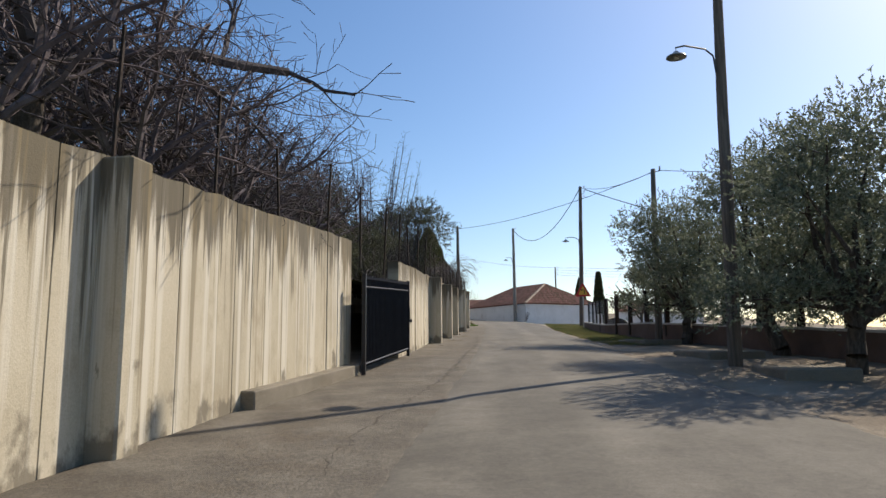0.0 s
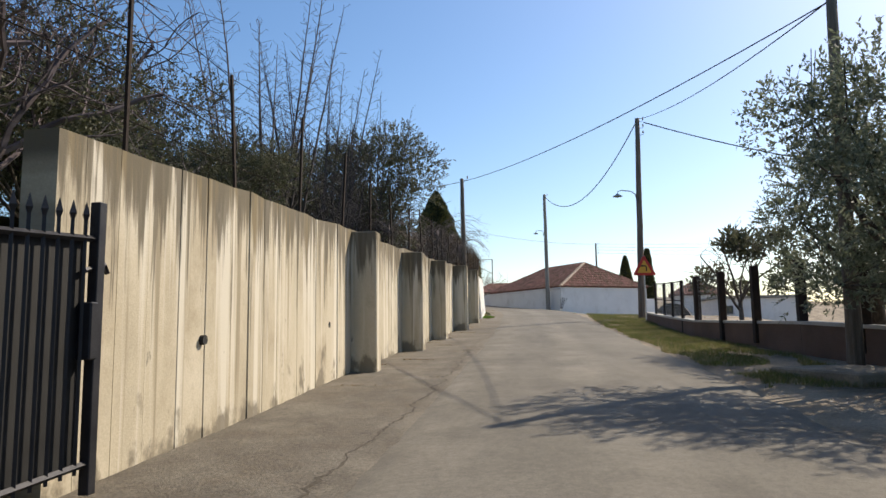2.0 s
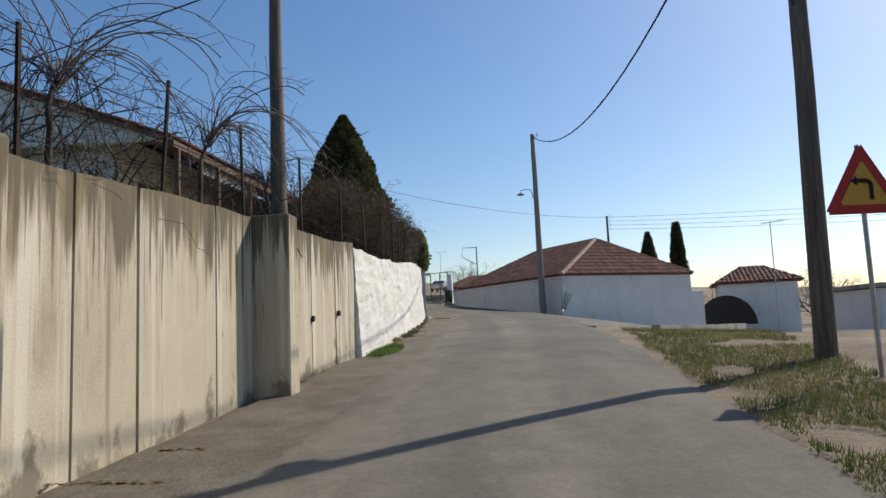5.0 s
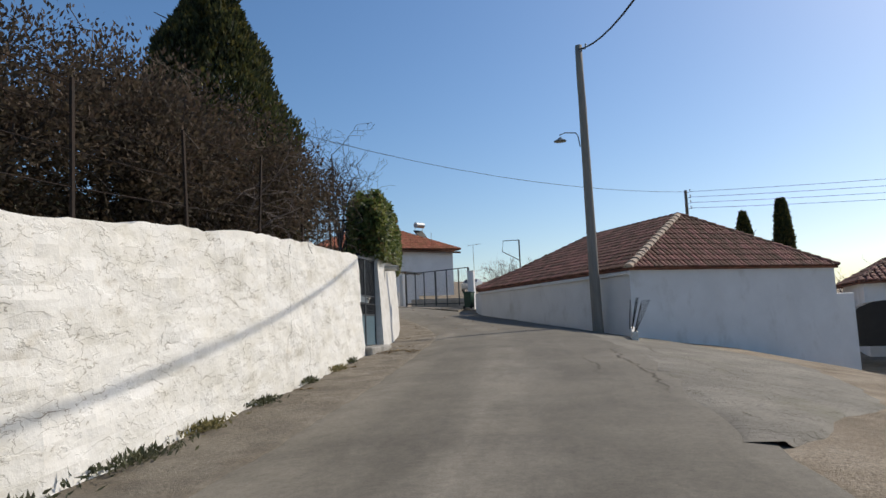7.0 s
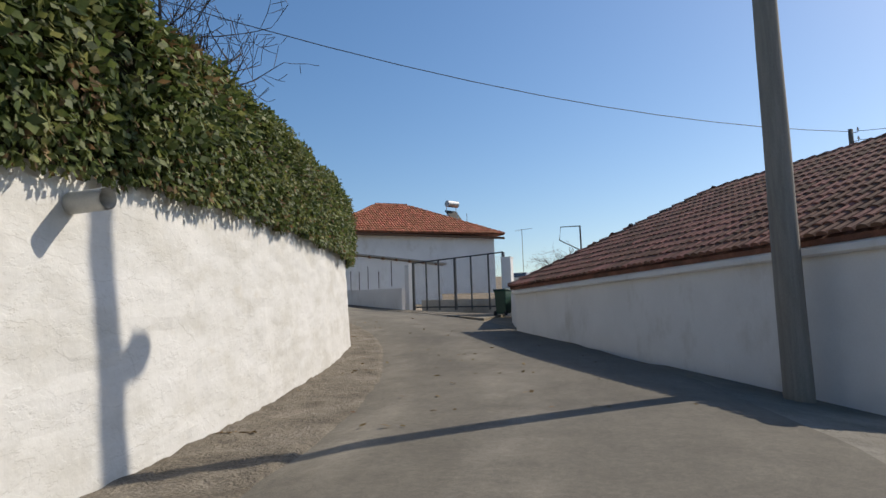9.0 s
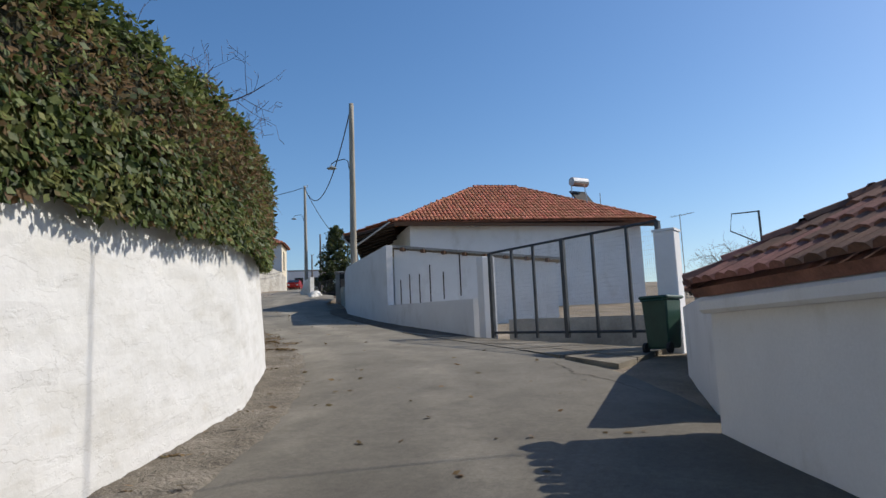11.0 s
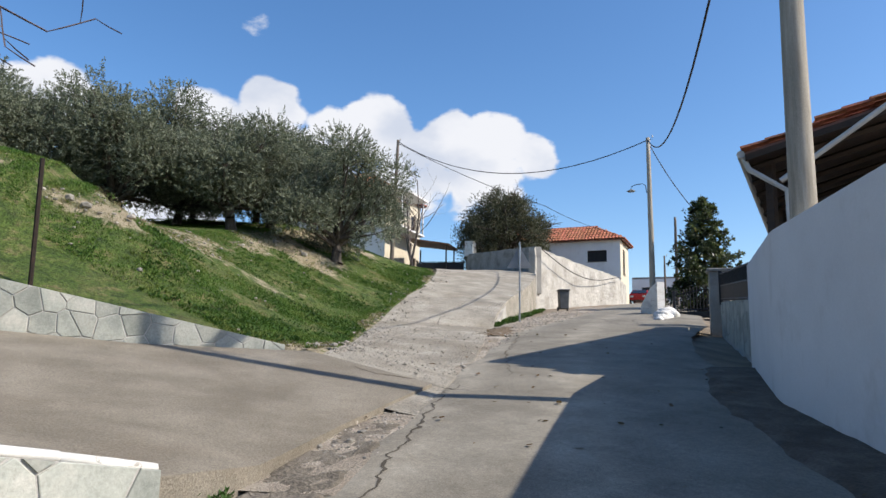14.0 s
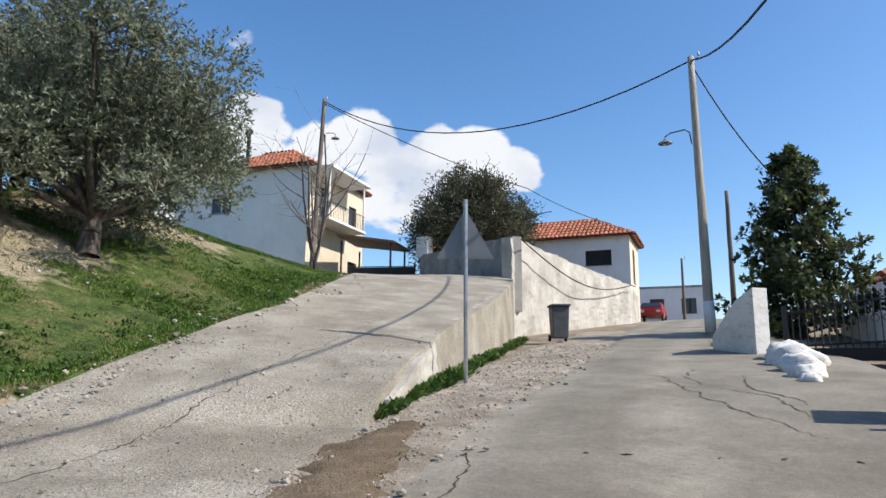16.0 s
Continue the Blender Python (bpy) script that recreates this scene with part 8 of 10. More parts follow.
strip("wall_foot_earth", FOOT, lambda i: -0.15, lambda i: 0.9, M_FOOT, lift=0.0, wobble=0.1, cols=9, seed=6.6, crown=0.0, label="dark brown earth along the yard wall's foot", category="ground",
      z_of=lambda x, y: road_level(x, y) + 0.03 + 0.02 * noise.noise(Vector((x * 3, y * 3, 5))))

# ---- bins ----


def wheelie(loc, yaw, body_mat, label):
    th = empty("wheeled_bin", loc, yaw)
    tagged(th, label, "bin")
    bm = bmesh.new()
    vs = box(bm, -0.26, -0.3, 0.08, 0.26, 0.3, 1.0, bevel=0.03)
    for v in bm.verts:
        s = 0.82 + 0.18 * v.co.z
        v.co.x *= s
        v.co.y *= s
    part("body", bm, body_mat, th)
    bm = bmesh.new()
    box(bm, -0.3, -0.36, 1.0, 0.3, 0.34, 1.07, bevel=0.03)
    part("lid", bm, body_mat, th)
    bm = bmesh.new()
    tube(bm, [(-0.22, 0.38, 0.98), (0.22, 0.38, 0.98)], 0.02, 6)
    part("handle", bm, body_mat, th)
    for sx in (-0.24, 0.24):
        bm = bmesh.new()
        tube(bm, [(sx - 0.03, 0.26, 0.1), (sx + 0.03, 0.26, 0.1)], 0.1, 12)
        part("wheel", bm, M_RUBBER, th)
    return th


wheelie((1.75, 93.35, ground_z(1.75, 93.35) + 0.02), 160, M_BIN_GREEN, "dark green wheeled bin beside the white pillar")
wheelie((-33.4, 122.9, ground_z(-33.4, 122.9) + 0.02), 55, M_BIN_GREY, "dark grey wheeled bin on the verge")


def car(loc, yaw, paint, label):
    th = empty("parked_car", loc, yaw)
    tagged(th, label, "car")
    prof = [(-2.0, 0.35), (-2.0, 0.75), (-1.75, 0.9), (-1.2, 0.95), (-0.6, 1.38), (0.7, 1.42), (1.4, 0.98), (1.95, 0.92), (2.0, 0.4)]
    bm = bmesh.new()
    sides = []
    for y in (-0.8, 0.8):
        sides.append([bm.verts.new((x, y * (0.86 if z > 1.2 else 1.0), z)) for x, z in prof])
    bm.faces.new(sides[0])
    bm.faces.new(sides[1][::-1])
    for i in range(len(prof)):
        j = (i + 1) % len(prof)
        bm.faces.new((sides[0][i], sides[0][j], sides[1][j], sides[1][i]))
    bmesh.ops.bevel(bm, geom=list(bm.edges), offset=0.05, segments=2, affect="EDGES")
    part("body", bm, paint, th)
    bm = bmesh.new()
    vv = [bm.verts.new(p) for p in ((0.78, -0.62, 1.37), (0.78, 0.62, 1.37), (1.36, 0.72, 1.03), (1.36, -0.72, 1.03))]
    bm.faces.new(vv)
    for v in vv:
        v.co += Vector((0.03, 0, 0.03))
    part("windscreen", bm, M_GLASS, th)
    for sx in (-1.25, 1.25):
        for sy in (-0.78, 0.78):
            bm = bmesh.new()
            tube(bm, [(sx, sy - 0.08, 0.31), (sx, sy + 0.08, 0.31)], 0.31, 16)
            w = part("wheel", bm, M_RUBBER, th)
            bm = bmesh.new()
            tube(bm, [(sx, sy - 0.085, 0.31), (sx, sy + 0.085, 0.31)], 0.17, 12)
            part("rim", bm, M_GALV, w)
    for sy in (-0.55, 0.55):
        bm = bmesh.new()
        box(bm, 1.93, sy - 0.14, 0.62, 2.03, sy + 0.14, 0.78, bevel=0.02)
        part("headlight", bm, M_PIPE, th)
    return th


car((-49.9, 150.3, ground_z(-49.9, 150.3) - 0.1), -60, M_CARPAINT, "small red car parked beyond the crest")
car((-0.6, 124.0, ground_z(-0.6, 124.0)), -100, M_GALV, "silver car parked in the yard")

# ---- plants ----


class Soup:
    """Collects loose geometry for one mesh."""

    def __init__(self):
        self.v, self.f = [], []

    def stick(self, p, q, r0, r1, sides=4):
        d = (q - p)
        if d.length < 1e-5:
            return
        d.normalize()
        up = Vector((0, 0, 1)) if abs(d.z) < 0.9 else Vector((1, 0, 0))
        u = d.cross(up).normalized()
        w = d.cross(u)
        k = len(self.v)
        for c, r in ((p, r0), (q, r1)):
            for s in range(sides):
                t = 2 * math.pi * s / sides
                self.v.append(c + u * (r * math.cos(t)) + w * (r * math.sin(t)))
        for s in range(sides):
            self.f.append((k + s, k + (s + 1) % sides, k + sides + (s + 1) % sides, k + sides + s))

    def leaf(self, c, d, n, l, w):
        """A pointed leaf at c, along d, with normal n, folded a little."""
        s = d.cross(n)
        if s.length < 1e-5:
            return
        s.normalize()
        k = len(self.v)
        self.v.extend((c, c + d * (l * 0.45) + s * w, c + d * l, c + d * (l * 0.45) - s * w))
        self.f.append((k, k + 1, k + 2, k + 3))

    def blade(self, c, d, s, h, w):
        k = len(self.v)
        self.v.extend((c - s * w, c + s * w, c + d * h))
        self.f.append((k, k + 1, k + 2))

    def make(self, name, mat, parent=None, smooth=False):
        return mesh_object(name, self.v, self.f, mat, parent, smooth=smooth)


def rand_dir(rng):
    z = rng.uniform(-1, 1)
    t = rng.uniform(0, 2 * math.pi)
    r = math.sqrt(1 - z * z)
    return Vector((r * math.cos(t), r * math.sin(t), z))


def branch(soup, rng, p, d, length, r, level, wander, up, split, tips, min_r=0.004, seg=0.3, sag=0.0):
    """One limb that bends as it grows and puts out side shoots."""
    n = max(2, int(length / seg))
    step = length / n
    for i in range(n):
        f = i / n
        d = (d + rand_dir(rng) * wander + Vector((0, 0, up - sag * f))).normalized()
        q = p + d * step
        r1 = max(min_r, r * (1 - 0.62 / n))
        soup.stick(p, q, r, r1, 6 if r > 0.05 else (4 if r > 0.015 else 3))
        p, r = q, r1
        if level > 0 and f > 0.15:
            for _ in range(split[0] if rng.random() < split[1] else 0):
                side = d.cross(rand_dir(rng)).normalized()
                nd = (d * rng.uniform(0.35, 0.8) + side).normalized()
                branch(soup, rng, p, nd, length * rng.uniform(0.45, 0.7) * (1 - 0.35 * f), r * rng.uniform(0.45, 0.65), level - 1, wander, up, split, tips, min_r, seg * 0.75, sag)
    tips.append((p, d))


def bare_tree(name, loc, seed, height, r, limbs, spread, levels=3, wander=0.22, up=0.10, split=(1, 0.75), trunk=0.25, sag=0.0, label="", category="tree", min_r=0.004, mat=None):
    rng = random.Random(seed)
    th = empty(name, loc)
    tagged(th, label, category)
    tr, cr, tips = Soup(), Soup(), []
    p = Vector((0, 0, -0.3))
    d = Vector((rng.uniform(-0.1, 0.1), rng.uniform(-0.1, 0.1), 1)).normalized()
    n = 5
    pts = [p]
    for i in range(n):
        q = p + (d + rand_dir(rng) * 0.12).normalized() * (height * trunk / n + 0.06)
        tr.stick(p, q, r * (1.15 - 0.08 * i), r * (1.15 - 0.08 * (i + 1)), 9)
        p = q
        pts.append(p)
    for k in range(limbs):
        t = 2 * math.pi * (k + rng.uniform(-0.3, 0.3)) / limbs
        nd = Vector((math.cos(t) * spread, math.sin(t) * spread, 1.0)).normalized()
        branch(cr, rng, pts[-1] if k % 2 else pts[-2], nd, height * (1 - trunk) * rng.uniform(0.75, 1.05), r * 0.62, levels, wander, up, split, tips, min_r, sag=sag)
    tr.make("trunk", M_BARK, th, smooth=True)
    cr.make("crown", mat or M_TWIG, th)
    return th


def leafy_tree(name, loc, seed, height, crown_r, r, leaf_mat, leaf_l, leaf_w, n_leaf, label, trunk=0.28, squash=0.85, category="tree", limbs=5, clump=0.55, lean=(0, 0)):
    """A trunk with limbs and a crown of leaf clumps set round the limb ends, ragged and open."""
    rng = random.Random(seed)
    th = empty(name, loc)
    tagged(th, label, category)
    tr, cr, tips = Soup(), Soup(), []
    p = Vector((0, 0, -0.3))
    d = Vector((lean[0], lean[1], 1)).normalized()
    pts = [p]
    for i in range(5):
        q = p + (d + rand_dir(rng) * 0.22).normalized() * (height * trunk / 5 + 0.06)
        tr.stick(p, q, r * (1.25 - 0.1 * i), r * (1.25 - 0.1 * (i + 1)), 9)
        p = q
        pts.append(p)
    for k in range(limbs):
        t = 2 * math.pi * (k + rng.uniform(-0.3, 0.3)) / limbs
        sp = rng.uniform(0.35, 1.15) * crown_r / height * 2.2
        nd = Vector((math.cos(t) * sp, math.sin(t) * sp, 1.0)).normalized()
        branch(tr, rng, pts[-1 - k % 2], nd, height * (1 - trunk) * rng.uniform(0.7, 0.95), r * 0.55, 2, 0.2, 0.04, (1, 0.8), tips, 0.008, 0.35)
    centre = Vector((0, 0, height * (trunk + 1) / 2))
    n_cl = max(30, int(n_leaf / 90))
    cl = []
    for k in range(n_cl):
        if k < len(tips):
            c = tips[k][0].copy()
        else:
            v = rand_dir(rng)
            c = centre + Vector((v.x * crown_r, v.y * crown_r, v.z * height * (1 - trunk) * 0.5)) * rng.uniform(0.55, 1.0) ** 0.5
        o = c - centre
        e = math.sqrt((o.x / crown_r) ** 2 + (o.y / crown_r) ** 2 + (o.z / (height * (1 - trunk) * 0.55)) ** 2)
        if e > 1.08:
            c = centre + o / e * rng.uniform(0.9, 1.08)
        cl.append((c, clump * rng.uniform(0.6, 1.25)))
    per = n_leaf // len(cl)
    for c, cr_ in cl:
        axis = (c - centre).normalized() * 0.5 + Vector((0, 0, 0.55))
        for _ in range(per):
            v = rand_dir(rng) * (rng.random() ** 0.45) * cr_
            v.z *= squash
            q = c + v
            dd = (rand_dir(rng) + axis + v.normalized() * 0.5).normalized()
            cr.leaf(q, dd, rand_dir(rng), leaf_l * rng.uniform(0.7, 1.25), leaf_w * rng.uniform(0.8, 1.2))
    tr.make("trunk", M_BARK, th, smooth=True)
    cr.make("crown", leaf_mat, th)
    return th


def olive_tree(name, loc, seed, height, crown_r, r, n_sprig, label, trunk=0.26, lobes=11, leaf_l=0.115, mat=None):
    """A forked trunk and a ragged crown: leaf sprays rising from several uneven lobes, with sky between them."""
    rng = random.Random(seed)
    th = empty(name, loc)
    tagged(th, label, "tree")
    tr, cr, tips = Soup(), Soup(), []
    p = Vector((0, 0, -0.3))
    pts = [p]
    d = Vector((rng.uniform(-0.2, 0.2), rng.uniform(-0.2, 0.2), 1)).normalized()
    for i in range(5):
        q = p + (d + rand_dir(rng) * 0.3).normalized() * (height * trunk / 5 + 0.06)
        tr.stick(p, q, r * (1.3 - 0.1 * i), r * (1.3 - 0.1 * (i + 1)), 9)
        p = q
        pts.append(p)
    ch = height * (1 - trunk)
    balls = []
    for k in range(lobes):
        t = 2 * math.pi * (k * 0.618 + rng.uniform(-0.1, 0.1))
        g = 0.2 + 0.62 * ((k * 0.7549 + rng.uniform(-0.06, 0.06)) % 1.0)
        wide = math.sqrt(max(0.05, 1 - ((g - 0.42) / 0.62) ** 2))
        f = rng.uniform(0.35, 1.0) * wide
        c = Vector((math.cos(t) * f * crown_r * 0.78, math.sin(t) * f * crown_r * 0.78, height * g))
        balls.append((c, crown_r * rng.uniform(0.28, 0.5)))
        a = pts[-1 - k % 2]
        mid = a.lerp(c, 0.5) + rand_dir(rng) * 0.25
        tr.stick(a, mid, r * 0.5, r * 0.3, 6)
        tr.stick(mid, c, r * 0.3, r * 0.12, 5)
        for _ in range(4):
            tr.stick(c, c + (rand_dir(rng) + Vector((0, 0, 0.5))) * (balls[-1][1] * 0.8), r * 0.1, 0.008, 4)
    total = sum(b * b for _, b in balls)
    for c, b in balls:
        for _ in range(int(n_sprig * b * b / total)):
            v = rand_dir(rng)
            if v.z < -0.55:
                v.z *= -0.4
            q = c + Vector((v.x, v.y, v.z * 0.85)) * b * (rng.random() ** 0.28)
            d = (v * 0.9 + Vector((0, 0, rng.uniform(-0.3, 0.7))) + rand_dir(rng) * 0.5).normalized()
            ln = rng.uniform(0.15, 0.34) * (1.9 if rng.random() < 0.05 and v.z > 0.2 else 1.0)
            n = max(5, int(ln / 0.03))
            cr.stick(q, q + d * ln, 0.004, 0.002, 3)
            for k in range(n):
                f = (k + rng.random()) / n
                dd = (d * 0.75 + rand_dir(rng) * 0.85).normalized()
                cr.leaf(q + d * (ln * f), dd, rand_dir(rng), leaf_l * rng.uniform(0.6, 1.2), leaf_l * 0.19)
    tr.make("trunk", M_BARK, th, smooth=True)
    cr.make("crown", mat or M_OLIVE, th)
    return th


def coppice(name, loc, seed, height, stems, spread, label, twig=1.0):
    """A clump of straight upright stems set with short fine side twigs, leafless."""
    rng = random.Random(seed)
    th = empty(name, loc)
    tagged(th, label, "tree")
    for k in range(stems):
        st = Soup()
        t = 2 * math.pi * (k + rng.random()) / stems
        p = Vector((math.cos(t), math.sin(t), 0)) * rng.uniform(0.1, 0.5) * spread + Vector((0, 0, -0.3))
        d = Vector((math.cos(t) * 0.14 * spread, math.sin(t) * 0.14 * spread, 1)).normalized()
        h = height * rng.uniform(0.65, 1.0)
        n = int(h / 0.22)
        for i in range(n):
            f = i / n
            q = p + (d + rand_dir(rng) * 0.05).normalized() * (h / n)
            r0 = 0.042 * (1 - f) + 0.006
            st.stick(p, q, r0, r0 * 0.95, 5)
            if f > 0.15:
                for _ in range(3 if f < 0.85 else 2):
                    a = rng.uniform(0, 6.283)
                    sd = Vector((math.cos(a), math.sin(a), rng.uniform(0.35, 1.0))).normalized()
                    branch(st, rng, q, sd, twig * rng.uniform(0.35, 1.0) * (1.15 - f), 0.012 * (1.2 - f), 1, 0.12, 0.05, (1, 0.6), [], 0.005, 0.16)
            p = q
        st.make("stem", M_DARKTWIG, th)
    return th


def cypress(name, loc, seed, height, radius, n_leaf, mat, label, shape=0.8, category="tree", leaf=0.13, lumps=0.22):
    rng = random.Random(seed)
    th = empty(name, loc)
    tagged(th, label, category)
    tr, cr = Soup(), Soup()
    tr.stick(Vector((0, 0, -0.3)), Vector((0, 0, height * 0.9)), 0.16, 0.03, 8)
    for k in range(14):
        z = height * (0.05 + 0.06 * k)
        t = k * 2.4
        tr.stick(Vector((0, 0, z)), Vector((math.cos(t) * radius * 0.6, math.sin(t) * radius * 0.6, z + 0.5)), 0.03, 0.01, 4)
    for _ in range(n_leaf):
        f = rng.random() ** 0.75
        z = height * (0.02 + 0.98 * f)
        rad = radius * (math.sin(min(1, (1 - f) * 1.25 + 0.02) * math.pi / 2) ** shape)
        t = rng.uniform(0, 2 * math.pi)
        bump = 1 + lumps * noise.noise(Vector((math.cos(t) * 1.8, math.sin(t) * 1.8, z * 1.3 + seed)))
        rr = rad * bump * math.sqrt(rng.uniform(0.35, 1.0))
        c = Vector((rr * math.cos(t), rr * math.sin(t), z))
        dd = (Vector((math.cos(t) * 0.45, math.sin(t) * 0.45, 1)) + rand_dir(rng) * 0.55).normalized()
        cr.leaf(c, dd, rand_dir(rng), leaf * rng.uniform(0.7, 1.5), leaf * 0.24)
    tr.make("trunk", M_BARK, th)
    cr.make("crown", mat, th)
    return th


def garden_z(x, y):
    best, z = 1e9, 2.0
    for p in GARDEN_EDGE:
        d = abs(p[1] - y)
        if d < best:
            best, z = d, p[2]
    return z + 0.25


# olives on the east side of the first stretch
OLIVE_LABEL = "grey-green olive tree with a gnarled trunk"
ol1 = olive_tree("olive_tree", (8.0, 13.4, -0.55), 101, 5.7, 2.7, 0.17, 4300, OLIVE_LABEL + " on the roadside", trunk=0.2, lobes=17, leaf_l=0.105)
ol2 = olive_tree("olive_tree", (9.2, 18.6, -0.2), 102, 6.1, 2.85, 0.19, 4600, OLIVE_LABEL + " on the roadside", trunk=0.2, lobes=18, leaf_l=0.105)
for o in (ol1, ol2):
    o["group"] = "olives beside the lane"


def tree_copy(src, x, y, z, yaw, s, group="", label=""):
    c = copy_thing(src, pose(x, y, z, 0, 0, yaw))
    c.scale = (s, s, s)
    return tagged(c, label=label, group=group)


tree_copy(ol1, 8.6, 24.2, 0.05, 130, 0.98)
tree_copy(ol2, 10.6, 29.6, 0.3, 70, 0.88)
tree_copy(ol2, 13.4, 15.0, -0.6, 210, 1.0)
tree_copy(ol1, 13.6, 22.5, -0.3, 30, 1.0)
tree_copy(ol1, 11.0, 8.5, -0.9, 250, 1.0)
# broad-leaved evergreen behind the mesh fence
leafy_tree("loquat_tree", (11.9, 40.6, 0.2), 111, 4.6, 1.9, 0.1, M_EVERGREEN, 0.24, 0.05, 2600, "loquat tree with large leathery leaves behind the fence", trunk=0.3, clump=0.5)

# olives on the grass bank
bank_group = "olives on the bank"
bk1 = olive_tree("olive_tree", (-34.0, 110.4, bank_z(-34.0, 110.4)), 121, 5.3, 2.95, 0.2, 6800, OLIVE_LABEL + " on the grass bank", trunk=0.2, lobes=22)
bk2 = olive_tree("olive_tree", (-36.0, 106.6, bank_z(-36.0, 106.6)), 122, 5.3, 2.95, 0.2, 6600, OLIVE_LABEL + " on the grass bank", trunk=0.2, lobes=21)
for o in (bk1, bk2):
    o["group"] = bank_group
for src, x, y, yaw, s in ((bk1, -38.2, 102.8, 100, 1.15), (bk2, -39.5, 99.0, 60, 1.15), (bk2, -37.6, 108.9, 250, 0.95), (bk1, -40.6, 105.6, 330, 0.95), (bk1, -41.5, 109.5, 200, 0.95), (bk2, -39.8, 112.6, 150, 0.9), (bk1, -37.5, 95.0, 300, 1.0), (bk2, -43.5, 103.0, 20, 1.05), (bk1, -44.5, 98.0, 80, 1.1), (bk2, -46.0, 107.5, 120, 1.0), (bk1, -45.5, 112.5, 10, 0.9), (bk2, -42.0, 93.5, 190, 1.1)):
    tree_copy(src, x, y, bank_z(x, y) - 0.05, yaw, s, bank_group)
# dense round evergreen over the grey wall
leafy_tree("evergreen_oak", (-49.1, 132.3, 12.0), 131, 6.2, 3.45, 0.25, M_EVERGREEN, 0.15, 0.04, 56000, "dense dark round evergreen tree behind the wall", trunk=0.06, clump=0.7, limbs=8)
# glossy pyramid tree beyond the ornate gate


def magnolia(name, loc, seed, height, radius, label):
    """A straight stem with whorls of drooping-tipped boughs, each carrying rosettes of large stiff leaves; ragged, with sky between the boughs."""
    rng = random.Random(seed)
    th = empty(name, loc)
    tagged(th, label, "tree")
    tr, cr, pale = Soup(), Soup(), Soup()
    tr.stick(Vector((0, 0, -0.3)), Vector((0.05, 0, height * 0.55)), 0.13, 0.07, 8)
    tr.stick(Vector((0.05, 0, height * 0.55)), Vector((0, 0.05, height * 0.97)), 0.07, 0.015, 6)
    t = 0.0
    for k in range(54):
        f = 0.08 + 0.9 * k / 53
        z = height * f
        t += 2.4 + rng.uniform(-0.4, 0.4)
        reach = radius * (1 - f) ** 0.75 * rng.uniform(0.62, 1.12) + 0.16
        o = Vector((0.03, 0, z))
        tip = o + Vector((math.cos(t) * reach, math.sin(t) * reach, reach * rng.uniform(0.15, 0.45)))
        mid = o.lerp(tip, 0.5) - Vector((0, 0, 0.06 * reach))
        tr.stick(o, mid, 0.035 * (1.1 - f), 0.022 * (1.1 - f), 5)
        tr.stick(mid, tip, 0.022 * (1.1 - f), 0.008, 4)
        n_ros = int(10 + reach * 22)
        for _ in range(n_ros):
            g = rng.uniform(0.25, 1.05)
            c = o.lerp(tip, g) + rand_dir(rng) * (0.12 + 0.2 * reach * rng.random())
            ax = (Vector((math.cos(t), math.sin(t), 0.9)) + rand_dir(rng) * 0.6).normalized()
            soup = pale if rng.random() < 0.2 else cr
            for _ in range(rng.randint(8, 12)):
                d = (ax * 0.6 + rand_dir(rng)).normalized()
                soup.leaf(c + d * 0.02, d, (ax + rand_dir(rng) * 0.5).normalized(), rng.uniform(0.13, 0.23), rng.uniform(0.035, 0.055))
    tr.make("trunk", M_BARK, th)
    cr.make("crown", M_MAGNOLIA, th)
    pale.make("young_leaves", M_IVY, th)
    return th


M_MAGNOLIA = material("leathery_dark_leaf", [(0.028, 0.042, 0.016), (0.05, 0.07, 0.026), (0.085, 0.10, 0.04)], scale=3, rough=0.38, bump=0, fine=0.2, vary=0.4, island=True, leaf=True, spec=0.5)
magnolia("magnolia_tree", (-29.0, 128.5, 7.7), 141, 6.3, 2.15, "glossy dark magnolia tree of pyramid shape behind the gate")

# cypresses
cypress("cypress_tree", (-1.45, 65.3, 3.9), 151, 7.3, 2.05, 52000, M_CYPRESS, "broad dark cypress tree behind the white wall", shape=0.95)
cypress("cypress_tree", (22.6, 98.4, -0.5), 152, 10.5, 0.85, 16000, M_CYPRESS, "slim dark cypress tree beyond the low house", shape=0.5, leaf=0.2)
cypress("conifer_tree", (19.4, 96.1, -0.5), 153, 9.4, 1.25, 16000, M_CYPRESS, "ragged dark conifer beyond the low house", shape=0.9, leaf=0.22)

# bare trees and thorny shrubs above the concrete wall
M_ORCHARD = material("purplish_twig_bark", [(0.07, 0.055, 0.058), (0.115, 0.09, 0.092), (0.17, 0.14, 0.14)], scale=3, rough=0.9, bump=0.0, fine=0.2)
bt1 = bare_tree("bare_tree", (-6.6, 10.4, 1.6), 201, 5.6, 0.17, 5, 0.9, 3, wander=0.26, up=0.03, split=(1, 0.85), trunk=0.28, mat=M_DARKTWIG, min_r=0.006, label="leafless fig tree with crooked limbs above the wall")
bt2 = bare_tree("bare_tree", (-5.2, 15.5, 1.7), 202, 4.0, 0.09, 8, 0.95, 3, wander=0.28, up=0.06, split=(1, 0.95), trunk=0.2, mat=M_ORCHARD, min_r=0.006, label="leafless twiggy fruit tree above the wall")
bt3 = coppice("poplar_saplings", (-3.3, 29.5, 2.3), 203, 7.8, 11, 1.4, "slim leafless poplar saplings above the wall", twig=1.15)
